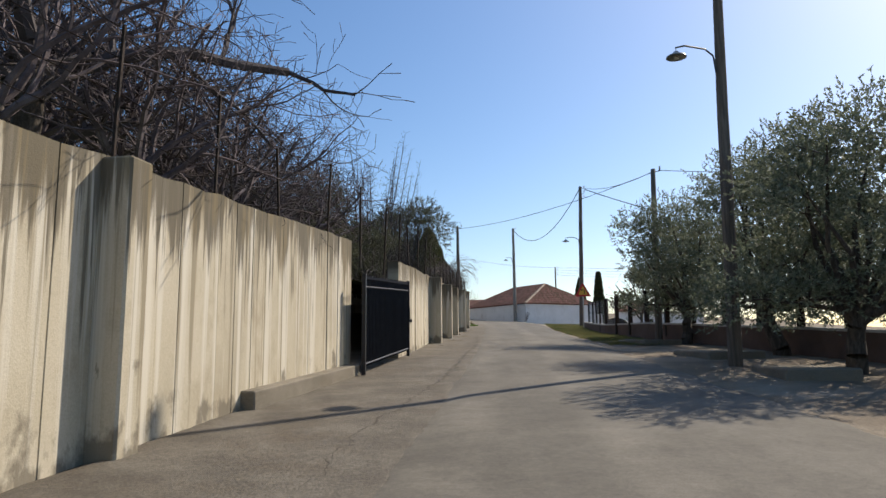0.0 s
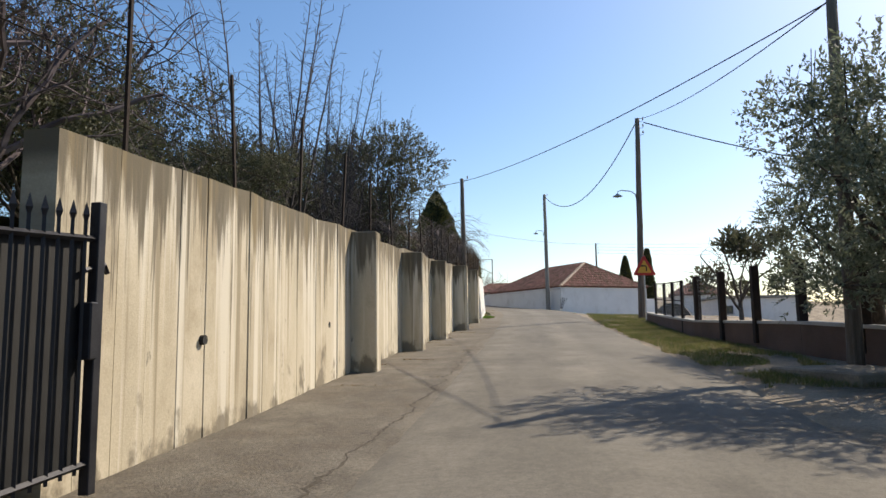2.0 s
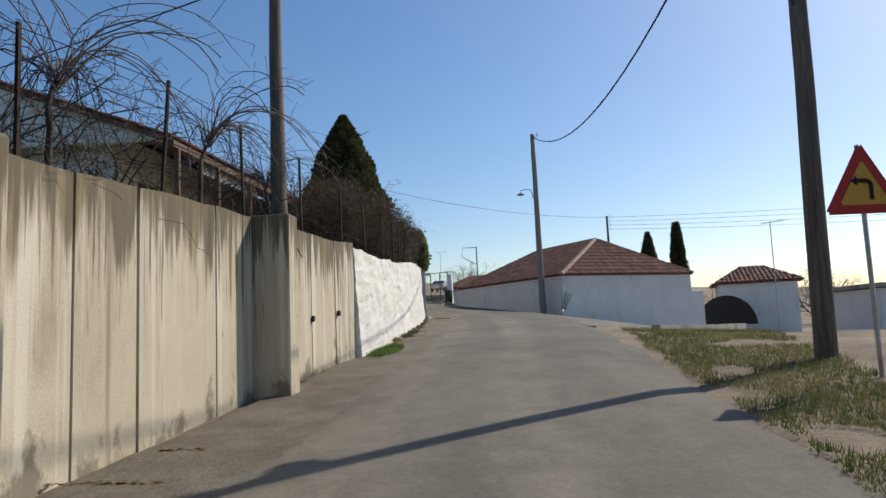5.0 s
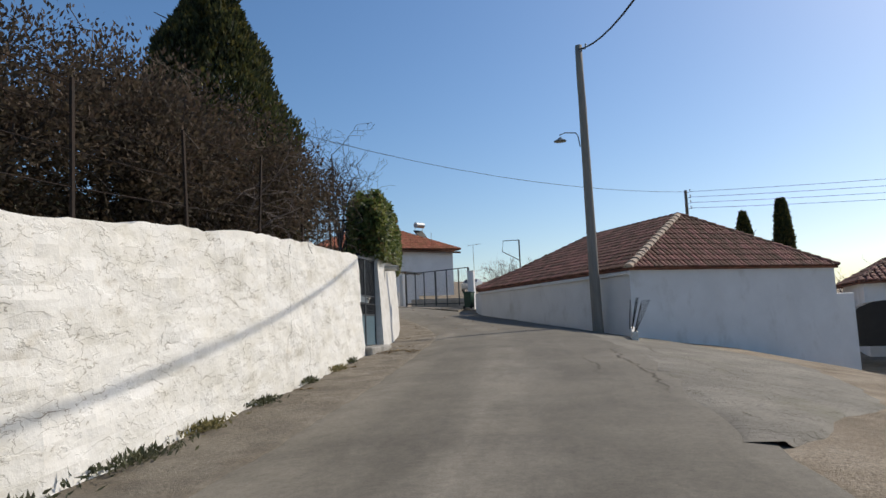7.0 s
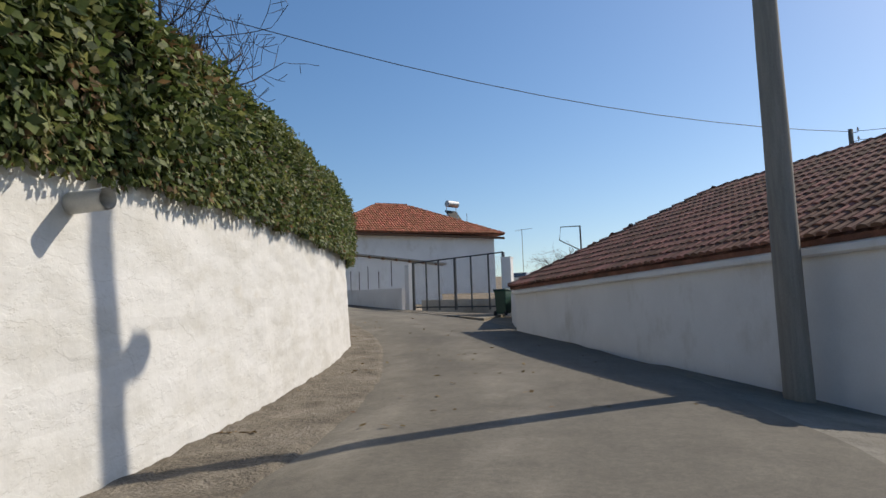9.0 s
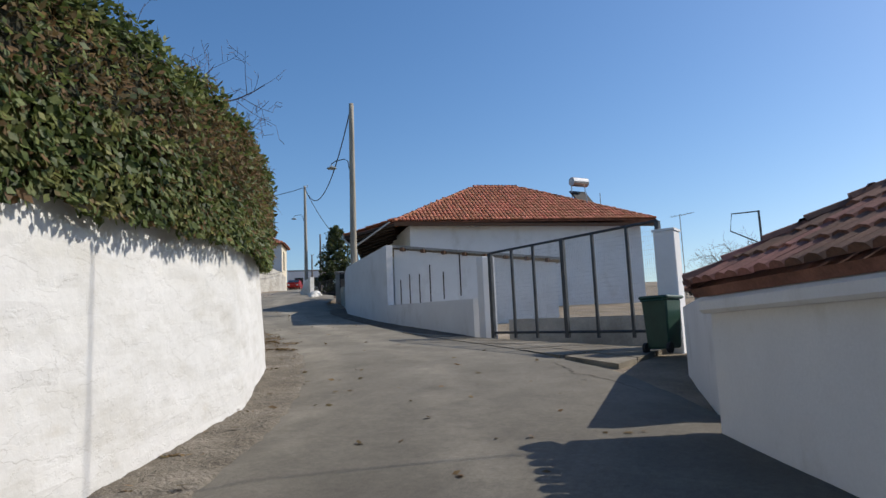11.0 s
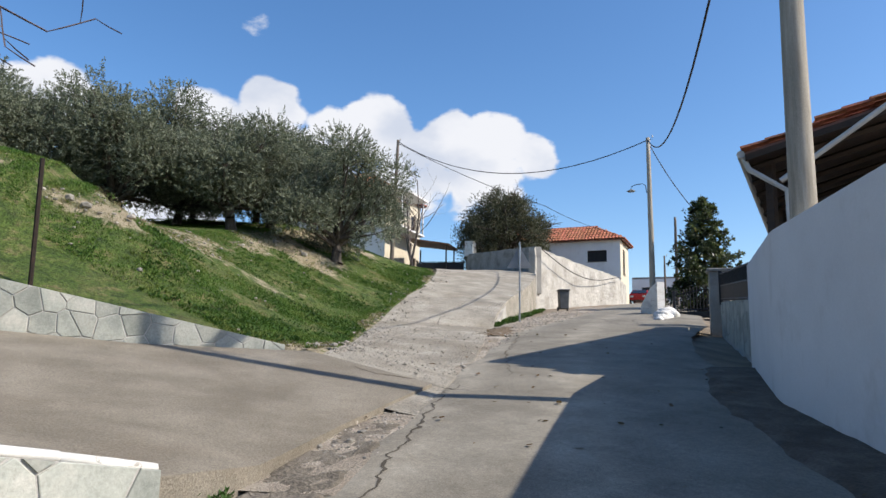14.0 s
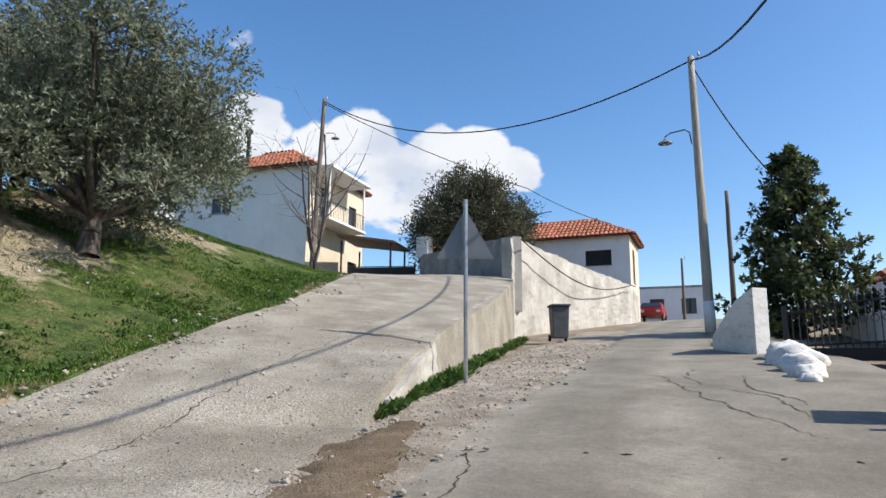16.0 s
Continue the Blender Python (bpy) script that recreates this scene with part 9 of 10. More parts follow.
bt4 = bare_tree("vine_tangle", (-0.9, 40.0, 3.1), 204, 2.4, 0.032, 7, 1.3, 3, wander=0.42, up=0.0, split=(1, 0.9), trunk=0.12, sag=0.12, mat=M_DARKTWIG, label="tangled leafless vine stems over the fence", category="shrub")
for x, y, yaw, k in ((-4.6, 6.6, 15, 0.8), (-5.4, 18.2, 70, 0.95), (-7.2, 7.6, 130, 1.1), (-4.2, 21.6, 190, 0.85), (-6.6, 10.0, 250, 1.0), (-4.4, 13.2, 310, 0.8), (-10.2, 16.0, 45, 1.35), (-5.9, 24.6, 100, 1.0), (-8.6, 12.4, 160, 1.25), (-12.0, 20.5, 80, 1.5)):
    tree_copy(bt2, x, y, garden_z(x, y) + 0.04 * abs(x), yaw, k)
tree_copy(bt1, -5.5, 8.6, 1.75, 75, 1.2)
tree_copy(bt1, -7.4, 16.5, 1.9, 140, 0.95)
tree_copy(bt2, -4.3, 9.0, 1.55, 40, 0.85)
tree_copy(bt2, -6.0, 12.6, 1.7, 300, 1.1)
tree_copy(bt2, -8.5, 19.0, 1.9, 10, 1.3)
tree_copy(bt1, -11.0, 13.0, 1.8, 200, 1.2)
tree_copy(bt2, -9.0, 9.5, 1.7, 120, 1.2)
tree_copy(bt3, -8.0, 23.0, 2.0, 80, 0.9)
tree_copy(bt2, -4.0, 18.8, 1.8, 220, 0.95)
tree_copy(bt1, -9.5, 5.5, 1.6, 60, 1.15)
tree_copy(bt2, -7.0, 21.5, 2.1, 100, 1.15)
tree_copy(bt3, -2.0, 31.6, 2.4, 110, 0.6)
tree_copy(bt3, -3.0, 33.6, 2.6, 250, 0.97)
tree_copy(bt3, -1.9, 36.8, 2.7, 100, 0.8)
tree_copy(bt3, -4.4, 38.5, 2.8, 30, 0.8)
tree_copy(bt4, -1.6, 32.5, 2.8, 80, 0.9)
tree_copy(bt4, -1.2, 44.5, 3.3, 200, 1.1)
for vx, vy, vr, vs in ((0.2, 38.2, 60, 0.9), (0.35, 41.6, 140, 1.0), (0.55, 43.4, 250, 1.1), (0.75, 46.2, 320, 1.05), (0.9, 48.6, 30, 1.0), (-0.3, 34.5, 190, 0.8), (-0.9, 29.0, 100, 0.75), (-1.6, 21.5, 10, 0.7)):
    tree_copy(bt4, vx - 0.5, vy, garden_z(vx, vy) - 0.1, vr, vs * 0.75)


def arching_vine(name, loc, seed, height, canes, label):
    """A short leaning stem from whose head long thin canes arch over and hang, with curled tips."""
    rng = random.Random(seed)
    th = empty(name, loc)
    tagged(th, label, "vine")
    st, cn = Soup(), Soup()
    p = Vector((0, 0, -0.3))
    for i in range(6):
        q = p + Vector((0.03, 0.14, 1)).normalized() * (height * 0.6 / 6 + 0.05) + rand_dir(rng) * 0.05
        st.stick(p, q, 0.05 - 0.004 * i, 0.046 - 0.004 * i, 7)
        p = q
    for k in range(canes):
        q, a = p + rand_dir(rng) * 0.06, rng.uniform(0, 6.283)
        side = Vector((math.cos(a) * 0.6, abs(math.sin(a)) * 1.1 - 0.2, 0))
        d = (side * 0.6 + Vector((0, 0, 1))).normalized()
        n, r = rng.randint(9, 16), rng.uniform(0.008, 0.014)
        for i in range(n):
            d = (d + side * 0.10 - Vector((0, 0, 0.15 + 0.012 * i)) + rand_dir(rng) * 0.16).normalized()
            e = q + d * 0.17
            cn.stick(q, e, r, r * 0.95, 4)
            r *= 0.95
            if rng.random() < 0.55:
                tw = (d + rand_dir(rng) * 1.2).normalized()
                m = e + tw * rng.uniform(0.12, 0.35)
                cn.stick(e, m, r * 0.6, 0.0035, 3)
                if rng.random() < 0.6:
                    cn.stick(m, m + (tw + rand_dir(rng)).normalized() * rng.uniform(0.08, 0.22), 0.004, 0.0025, 3)
            q = e
    st.make("stem", M_BARK, th, smooth=True)
    cn.make("crown", M_TWIG, th)
    return th


av = arching_vine("grape_vine", (0.15, 38.9, 2.75), 261, 2.3, 26, "bare grape vine arching over the wire fence")
for x, y, z, yaw, k in ((0.45, 41.6, 2.95, 20, 0.9), (0.7, 44.2, 3.1, -25, 0.85), (0.0, 36.4, 2.6, 160, 0.7), (0.9, 46.6, 3.2, 40, 0.75), (-0.5, 30.5, 2.3, 10, 0.6)):
    tree_copy(av, x, y, z, yaw, k)
tree_copy(bt4, -1.4, 48.0, 3.4, 300, 1.2)
tree_copy(bt4, -3.6, 46.0, 3.4, 120, 1.4)
tree_copy(bt4, -2.7, 23.5, 2.2, 20, 0.8)
tree_copy(bt4, -3.2, 12.0, 1.8, 160, 0.8)
# evergreen shrubs that darken the garden
sh1 = olive_tree("garden_shrub", (-5.2, 24.0, 2.2), 211, 3.5, 2.2, 0.07, 3000, "dark evergreen shrub in the raised garden", trunk=0.06, lobes=16, leaf_l=0.09, mat=M_EVERGREEN)
for x, y, yaw, s in ((-6.5, 29.0, 40, 1.1), (-4.6, 33.5, 100, 1.0), (-6.0, 38.0, 160, 1.2), (-9.5, 25.0, 220, 1.4), (-10.0, 33.5, 280, 1.5), (-3.4, 27.6, 150, 0.7), (-10, 40, 30, 1.5), (-3.0, 41.5, 240, 0.8)):
    tree_copy(sh1, x, y, garden_z(x, y) - 0.1 + 0.04 * abs(x), yaw, s)
olive_tree("evergreen_tree", (-2.2, 37.8, 2.7), 221, 5.6, 2.5, 0.12, 5200, "dark feathery evergreen tree above the concrete wall", trunk=0.1, lobes=20, leaf_l=0.1, mat=M_EVERGREEN)
# brown dead climbers by the cypress
bt5 = bare_tree("dead_climber", (-0.2, 65.7, 4.1), 231, 2.5, 0.04, 8, 0.8, 3, wander=0.4, up=0.0, split=(1, 0.95), trunk=0.08, sag=0.12, label="brown dead climber hanging over the railing", category="shrub")
tree_copy(bt5, 0.7, 64.2, 4.1, 90, 0.9)
tree_copy(bt5, 0.5, 61.8, 3.9, 200, 0.9)
tree_copy(bt5, -2.4, 69.6, 4.3, 300, 0.85)
dk = leafy_tree("dead_hedge", (-0.2, 60.0, 3.7), 232, 2.9, 1.5, 0.05, M_DEADLEAF, 0.09, 0.02, 16000, "brown tangled dead hedge behind the wall fence", trunk=0.06, clump=0.6, category="hedge", limbs=8)
for x, y, yaw, s in ((0.2, 62.4, 80, 0.95), (0.3, 64.6, 160, 0.85), (-1.6, 61.5, 20, 1.2), (-0.6, 57.6, 230, 0.9), (-1.2, 65.6, 300, 0.9)):
    tree_copy(dk, x, y, 3.9, yaw, s)
# bare trees by the hedge and the grey house
bare_tree("bare_tree", (-14.4, 93.9, 5.6), 241, 7.2, 0.17, 11, 1.0, 4, wander=0.075, up=0.045, split=(1, 0.72), trunk=0.22, mat=M_ORCHARD, min_r=0.007, label="wide leafless tree behind the ivy hedge")
bare_tree("bare_tree", (-1.5, 76.3, 4.6), 242, 4.7, 0.08, 7, 0.32, 3, wander=0.12, up=0.08, split=(1, 0.95), mat=M_DARKTWIG, min_r=0.007, label="small leafless tree behind the ivy hedge")
bt6 = bare_tree("bare_tree", (-41.6, 118.9, 10.6), 243, 5.2, 0.09, 6, 0.3, 2, wander=0.08, up=0.1, split=(1, 0.35), trunk=0.12, label="pollarded leafless shrub beside the pole")
tree_copy(bt3, -26.8, 142.0, 9.0, 0, 1.1, label="pale leafless tree beyond the gate")
tree_copy(bt3, -20.5, 136.0, 8.5, 90, 1.0, label="pale leafless tree beyond the gate")
tree_copy(bt2, 2.5, 135.0, 5.0, 0, 1.3, label="distant leafless bush behind the houses")
tree_copy(bt2, 30.0, 104.0, 0.0, 50, 1.3, label="distant leafless bush behind the houses")
tree_copy(bt2, 34.0, 96.0, -0.3, 150, 1.3, label="distant leafless bush behind the houses")


# ---- clipped ivy hedge on the white wall ----
def build_hedge():
    rng = random.Random(301)
    line = resample([(x, y, t) for (x, y), t in zip(WALL_D, [4.52, 4.72, 4.92, 5.02, 5.12, 5.32, 5.5, 5.85, 6.15, 6.23])], 0.3)
    hgt = [(68, 1.35), (70, 1.9), (74, 1.7), (80, 1.65), (86, 1.8), (91, 1.6), (94.5, 1.45), (96.3, 1.0)]
    th = empty("ivy_hedge")
    tagged(th, "overgrown glossy ivy hedge hanging over the white wall", "hedge")
    core, fresh, dry = Soup(), Soup(), Soup()

    def surf(i, a):
        """Outer surface of the hedge at a station: a from 0 (foot of the front) round over the top to 1 (back)."""
        p = line[i]
        n = normal2(line, i)
        h = lerp_table(hgt, p.y)
        t = a * math.pi
        out = 0.32 + 0.12 * noise.noise(Vector((p.x * 0.8, p.y * 0.8, a * 3)))
        x = math.cos(t)
        prof = (abs(x) ** 0.5) * (1 if x > 0 else -1)
        edge = min(1.0, a / 0.15)
        back = 1.0 if x > 0 else 0.35 + 0.65 * smooth01((p.y - 68.4) / 2.4)
        off = -0.45 + prof * back * (0.50 + out * 0.3) + 0.14 * edge * noise.noise(Vector((p.x * 2.1, p.y * 2.1, a * 6)))
        z = p.z - 0.06 + (h * (math.sin(t) ** 0.55) if 0 < a < 1 else 0) + 0.26 * edge * noise.noise(Vector((p.x * 1.3, p.y * 1.3, a * 4 + 3)))
        return p + n * off + Vector((0, 0, z - p.z))

    # added dark inner body: blocks light, the hedge's inner shade is its colour
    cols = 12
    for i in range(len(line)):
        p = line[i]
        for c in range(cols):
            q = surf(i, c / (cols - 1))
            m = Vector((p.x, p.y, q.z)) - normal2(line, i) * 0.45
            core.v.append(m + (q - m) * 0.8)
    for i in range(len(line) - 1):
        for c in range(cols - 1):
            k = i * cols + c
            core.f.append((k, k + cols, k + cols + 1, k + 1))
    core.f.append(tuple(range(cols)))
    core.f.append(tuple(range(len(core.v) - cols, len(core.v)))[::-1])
    for _ in range(30000):
        i = rng.randrange(0, len(line) - 1)
        q = surf(i, 0.0).lerp(surf(i + 1, 0.0), rng.random())
        n = normal2(line, i)
        reach = 0.05 + 0.13 * max(0.0, noise.noise(Vector((q.x * 1.9, q.y * 1.9, 2))) + 0.35)
        q += n * rng.uniform(-0.12, 0.05) + Vector((0, 0, rng.uniform(-reach, 0.75) + 0.06))
        dd = (n * 0.3 + rand_dir(rng) * 0.7 + Vector((0, 0, -0.8))).normalized()
        (dry if rng.random() < 0.12 else fresh).leaf(q, dd, (n + rand_dir(rng) * 0.5).normalized(), rng.uniform(0.06, 0.1), rng.uniform(0.025, 0.036))
    core.make("shade_core", M_CORE, th)
    for _ in range(100000):
        i = rng.randrange(0, len(line) - 1)
        a = rng.random() ** 1.15 * 0.98
        q = surf(i, a).lerp(surf(i + 1, a), rng.random())
        n = normal2(line, i)
        o = (n * math.cos(a * math.pi) + Vector((0, 0, math.sin(a * math.pi)))).normalized()
        q += o * rng.uniform(-0.16, 0.09) + rand_dir(rng) * 0.05
        # drooping tips along the wall's edge
        if a < 0.06:
            q.z += 0.05
        dd = (o * 0.6 + rand_dir(rng) * 0.8 + Vector((0, 0, -0.5))).normalized()
        nn = (o + rand_dir(rng) * 0.5).normalized()
        lat = noise.noise(Vector((q.x * 0.55, q.y * 0.55, q.z * 1.2)))
        isdry = (a < 0.25 and line[i].y > 82 and lat > -0.15 and rng.random() < 0.6) or (lat > 0.28 and rng.random() < 0.3) or rng.random() < 0.03
        big = 1.0 + 0.45 * smooth01((76 - line[i].y) / 6)
        (dry if isdry else fresh).leaf(q, dd, nn, big * rng.uniform(0.055, 0.11), big * rng.uniform(0.020, 0.034) * (0.65 if isdry else 1))
    # leaves over both ends
    for i, sgn in ((0, -1), (len(line) - 1, 1)):
        n = normal2(line, i)
        o = Vector((-n.y, n.x, 0)).normalized()
        o = o if o.y * sgn > 0 else -o
        for _ in range(3600):
            a = rng.random()
            top = surf(i, a)
            q = Vector((line[i].x, line[i].y, line[i].z)) - n * 0.45
            q = q.lerp(top, rng.random() ** 0.5)
            q.z = max(q.z, line[i].z - 0.1) if rng.random() < 0.9 else q.z
            q += o * (rng.uniform(-0.05, 0.2) + 0.18 * noise.noise(q * 2.2)) + rand_dir(rng) * 0.06
            dd = (o * 0.5 + rand_dir(rng) * 0.8 + Vector((0, 0, -0.5))).normalized()
            (dry if rng.random() < 0.08 else fresh).leaf(q, dd, (o + rand_dir(rng) * 0.6).normalized(), rng.uniform(0.07, 0.12), rng.uniform(0.028, 0.042))
    for _ in range(2600):
        i = rng.randrange(int(len(line) * 0.5), len(line) - 1)
        a = rng.uniform(0.02, 0.3)
        q = surf(i, a)
        d = (Vector((0, 0, -1)) + rand_dir(rng) * 0.6).normalized()
        dry.stick(q, q + d * rng.uniform(0.12, 0.4), 0.004, 0.002, 3)
    fresh.make("foliage", M_IVY, th)
    dry.make("dry_foliage", M_DRYLEAF, th)


M_CORE = material("hedge_inner_shade", [(0.02, 0.022, 0.012), (0.035, 0.032, 0.018)], scale=6, rough=1.0, bump=0.5, fine=0.4)
build_hedge()


M_VERGE = material("dull_verge_grass", [(0.08, 0.115, 0.03), (0.12, 0.15, 0.045), (0.18, 0.18, 0.075)], scale=0.8, rough=0.8, bump=0, fine=0.2, vary=0.35, island=True, leaf=True)
# ---- grass, weeds and litter ----
def scatter_blades(name, label, mat, count, seed, where, h=(0.05, 0.16), w=0.006, lean=0.5, category="grass"):
    rng = random.Random(seed)
    s = Soup()
    made = 0
    tries = 0
    while made < count and tries < count * 6:
        tries += 1
        p = where(rng)
        if p is None:
            continue
        x, y, z = p
        for _ in range(rng.randint(2, 5)):
            d = (Vector((0, 0, 1)) + Vector((rng.uniform(-1, 1), rng.uniform(-1, 1), 0)) * lean).normalized()
            t = rng.uniform(0, math.pi)
            s.blade(Vector((x + rng.uniform(-0.04, 0.04), y + rng.uniform(-0.04, 0.04), z - 0.01)), d, Vector((math.cos(t), math.sin(t), 0)), rng.uniform(*h), w)
            made += 1
    ob = s.make(name, mat)
    return tagged(ob, label, category, kind="stuff")


def verge_spot(rng):
    y = rng.uniform(23.5, 56.0)
    edge = lerp_table([(23, 5.7), (30, 6.0), (36, 6.4), (41, 6.7), (48, 7.3), (56, 8.3)], y)
    far = lerp_table([(23, 7.4), (28, 8.1), (35, 8.0), (40, 8.6), (45, 9.3), (56, 12.0)], y)
    x = edge + (far - edge) * rng.random() + 0.25 * noise.noise(Vector((0, y * 0.8, 2)))
    if noise.noise(Vector((x * 0.9, y * 0.6, 5))) < -0.28:
        return None
    return x, y, ground_z(x, y) - 0.02


def bank_spot(dry):
    def f(rng):
        t = rng.random()
        i = min(len(RAMP_L) - 4, int(t * 6))
        a, b = Vector(RAMP_L[i]), Vector(RAMP_L[i + 1])
        p = a.lerp(b, rng.random())
        d = Vector((-0.74, -0.67, 0))
        u = 0.15 + 14 * rng.random() ** 1.4
        x, y = p.x + d.x * u, p.y + d.y * u
        if (bare(x, y) > 0.45) != dry and rng.random() < 0.93:
            return None
        return x, y, bank_z(x, y) - 0.0
    return f


scatter_blades("verge_grass", "short green verge grass beside the asphalt", M_VERGE, 42000, 401, verge_spot, h=(0.03, 0.10), w=0.006)
scatter_blades("verge_dry_grass", "dry straw-coloured verge grass", M_DRYGRASS, 34000, 402, verge_spot, h=(0.03, 0.12), w=0.005, lean=0.9)
scatter_blades("bank_grass", "lush green grass on the bank", M_GRASS, 210000, 403, bank_spot(False), h=(0.03, 0.10), w=0.011, lean=0.9)
scatter_blades("bank_dry_grass", "sparse yellow grass on bare earth", M_DRYGRASS, 22000, 404, bank_spot(True), h=(0.04, 0.12), w=0.007, lean=0.9)


def ramp_foot(rng):
    t = rng.random()
    p = Vector((-26.5, 112.5, 0)).lerp(Vector((-35.0, 123.0, 0)), t)
    o = 0.05 + 1.4 * rng.random() ** 1.6
    x, y = p.x + 0.73 * o, p.y - 0.68 * o
    if noise.noise(Vector((x * 1.1, y * 1.1, 1))) < -0.02 + 0.3 * (o - 0.5):
        return None
    return x, y, ground_z(x, y) - 0.02


scatter_blades("kerb_weeds", "green weeds under the ramp's kerb wall", M_VERGE, 6000, 405, ramp_foot, h=(0.05, 0.2), w=0.014, lean=0.8, category="weeds")


def tuft(x0, y0, rx, ry):
    def f(rng):
        t, r = rng.uniform(0, 6.283), math.sqrt(rng.random())
        x, y = x0 + rx * r * math.cos(t), y0 + ry * r * math.sin(t)
        return x, y, ground_z(x, y) - 0.03
    return f


scatter_blades("wall_foot_weeds", "low green weeds at the wall foot", M_GRASS, 2200, 406, tuft(2.15, 51.0, 0.35, 1.5), h=(0.05, 0.14), w=0.012, lean=0.9, category="weeds")
scatter_blades("road_edge_weeds", "small weeds at the road's edge by the white wall", M_GRASS, 700, 407, tuft(-28.2, 123.2, 0.4, 0.5), h=(0.08, 0.25), w=0.012, category="weeds")


def broad_weeds(name, label, count, seed, where, size=(0.06, 0.16), mat=None):
    """Low rosettes of broad leaves, of uneven size."""
    rng = random.Random(seed)
    s = Soup()
    for _ in range(count):
        p = where(rng)
        if p is None:
            continue
        big = rng.uniform(*size)
        for k in range(rng.randint(7, 14)):
            t = rng.uniform(0, 6.283)
            d = Vector((math.cos(t), math.sin(t), rng.uniform(0.2, 1.4))).normalized()
            n = (Vector((0, 0, 1)) + rand_dir(rng) * 0.4).normalized()
            s.leaf(Vector(p) + Vector((rng.uniform(-1, 1), rng.uniform(-1, 1), rng.uniform(0, 0.8))) * (big * 0.7), d, n, big * rng.uniform(0.6, 1.2), big * rng.uniform(0.14, 0.26))
    return tagged(s.make(name, mat or M_WEED), label, "weeds", kind="stuff")


def low_bank(rng):
    i = rng.randrange(0, 5)
    p = Vector(RAMP_L[i]).lerp(Vector(RAMP_L[i + 1]), rng.random())
    u = 0.2 + 5.0 * rng.random() ** 1.3
    x, y = p.x - 0.74 * u, p.y - 0.67 * u
    if bare(x, y) > 0.4 or noise.noise(Vector((x * 0.6, y * 0.6, 2))) < 0.05:
        return None
    return x, y, bank_z(x, y)


def wall_foot(rng):
    a, b = Vector((-12.2, 96.0, 0)), Vector((-14.2, 99.6, 0))
    p = a.lerp(b, rng.random() ** 0.8)
    x, y = p.x + rng.uniform(0.1, 0.35), p.y - rng.uniform(0, 0.1)
    return x, y, ground_z(x, y)


M_WEED = material("dark_weed_leaf", [(0.03, 0.075, 0.012), (0.055, 0.12, 0.02), (0.10, 0.17, 0.035)], scale=1.5, rough=0.6, bump=0, fine=0.2, vary=0.35, island=True, leaf=True)
broad_weeds("bank_weeds", "dark broad-leaved weeds on the lower bank", 5200, 431, low_bank, size=(0.03, 0.10))
broad_weeds("bank_clover", "low bright green clover on the bank", 9000, 434, bank_spot(False), size=(0.02, 0.065), mat=M_GRASS)
broad_weeds("kerb_leaves", "broad green weeds under the ramp's kerb", 3600, 432, ramp_foot, size=(0.04, 0.16))
broad_weeds("stone_foot_weeds", "small weeds along the foot of the stone wall", 160, 433, wall_foot, size=(0.03, 0.08))
M_DRYPATCH = material("withered_grass", [(0.09, 0.065, 0.035), (0.15, 0.11, 0.06), (0.20, 0.16, 0.09)], scale=2, rough=0.9, bump=0, fine=0.2, vary=0.35, island=True, leaf=True)


def litter(name, label, count, seed, where, size=(0.03, 0.08)):
    rng = random.Random(seed)
    s = Soup()
    for _ in range(count):
        p = where(rng)
        if p is None:
            continue
        t = rng.uniform(0, 6.283)
        n = (Vector((0, 0, 1)) + rand_dir(rng) * 0.5).normalized()
        d = Vector((math.cos(t), math.sin(t), rng.uniform(-0.1, 0.3))).normalized()
        l = rng.uniform(*size)
        s.leaf(Vector(p) + Vector((0, 0, 0.012)), d, n, l, l * 0.3)
    ob = s.make(name, M_DRYLEAF)
    return tagged(ob, label, "leaf litter", kind="stuff")


def gutter_spot(y0, y1, keep):
    def f(rng):
        y = rng.uniform(y0, y1)
        k = int(np.abs(ROAD_NP[:, 1] - y).argmin())
        p, n = ROAD_NP[k], ROAD_NRM[k]
        u = -rng.uniform(1.9, 3.2) - 0.4 * rng.random()
        q = (p[0] + n[0] * u, p[1] + n[1] * u)
        if noise.noise(Vector((q[0] * 1.1, q[1] * 1.1, 7))) < keep:
            return None
        return q[0], q[1], ground_z(*q) - 0.02
    return f


litter("gutter_leaves", "drifts of dry leaves along the wall foot", 9000, 411, gutter_spot(24, 99, 0.2))
def heaps(spots):
    def f(rng):
        x, y, r = spots[rng.randrange(len(spots))]
        t, q = rng.uniform(0, 6.283), rng.random() ** 0.6 * r * 1.7
        x, y = x + math.cos(t) * q * 1.4, y + math.sin(t) * q
        if noise.noise(Vector((x * 3.0, y * 3.0, 4))) + 0.6 * noise.noise(Vector((x * 9.0, y * 9.0, 1))) < 0.12 - 0.25 * max(0.0, 1 - q / r):
            return None
        return x, y, ground_z(x, y) + 0.05 * max(0.0, 1 - q / r) * rng.random() - 0.002
    return f


litter("leaf_heaps", "small heaps of dry brown leaves in the gutter", 6500, 413, heaps(((-10.2, 95.33, 0.32), (-9.15, 94.95, 0.35), (-7.8, 93.8, 0.3), (-7.2, 92.3, 0.22), (-11.6, 95.9, 0.28), (-10.1, 96.1, 0.25), (-8.6, 94.2, 0.2), (2.3, 67.0, 0.3), (-6.4, 92.3, 0.2))), size=(0.03, 0.09))


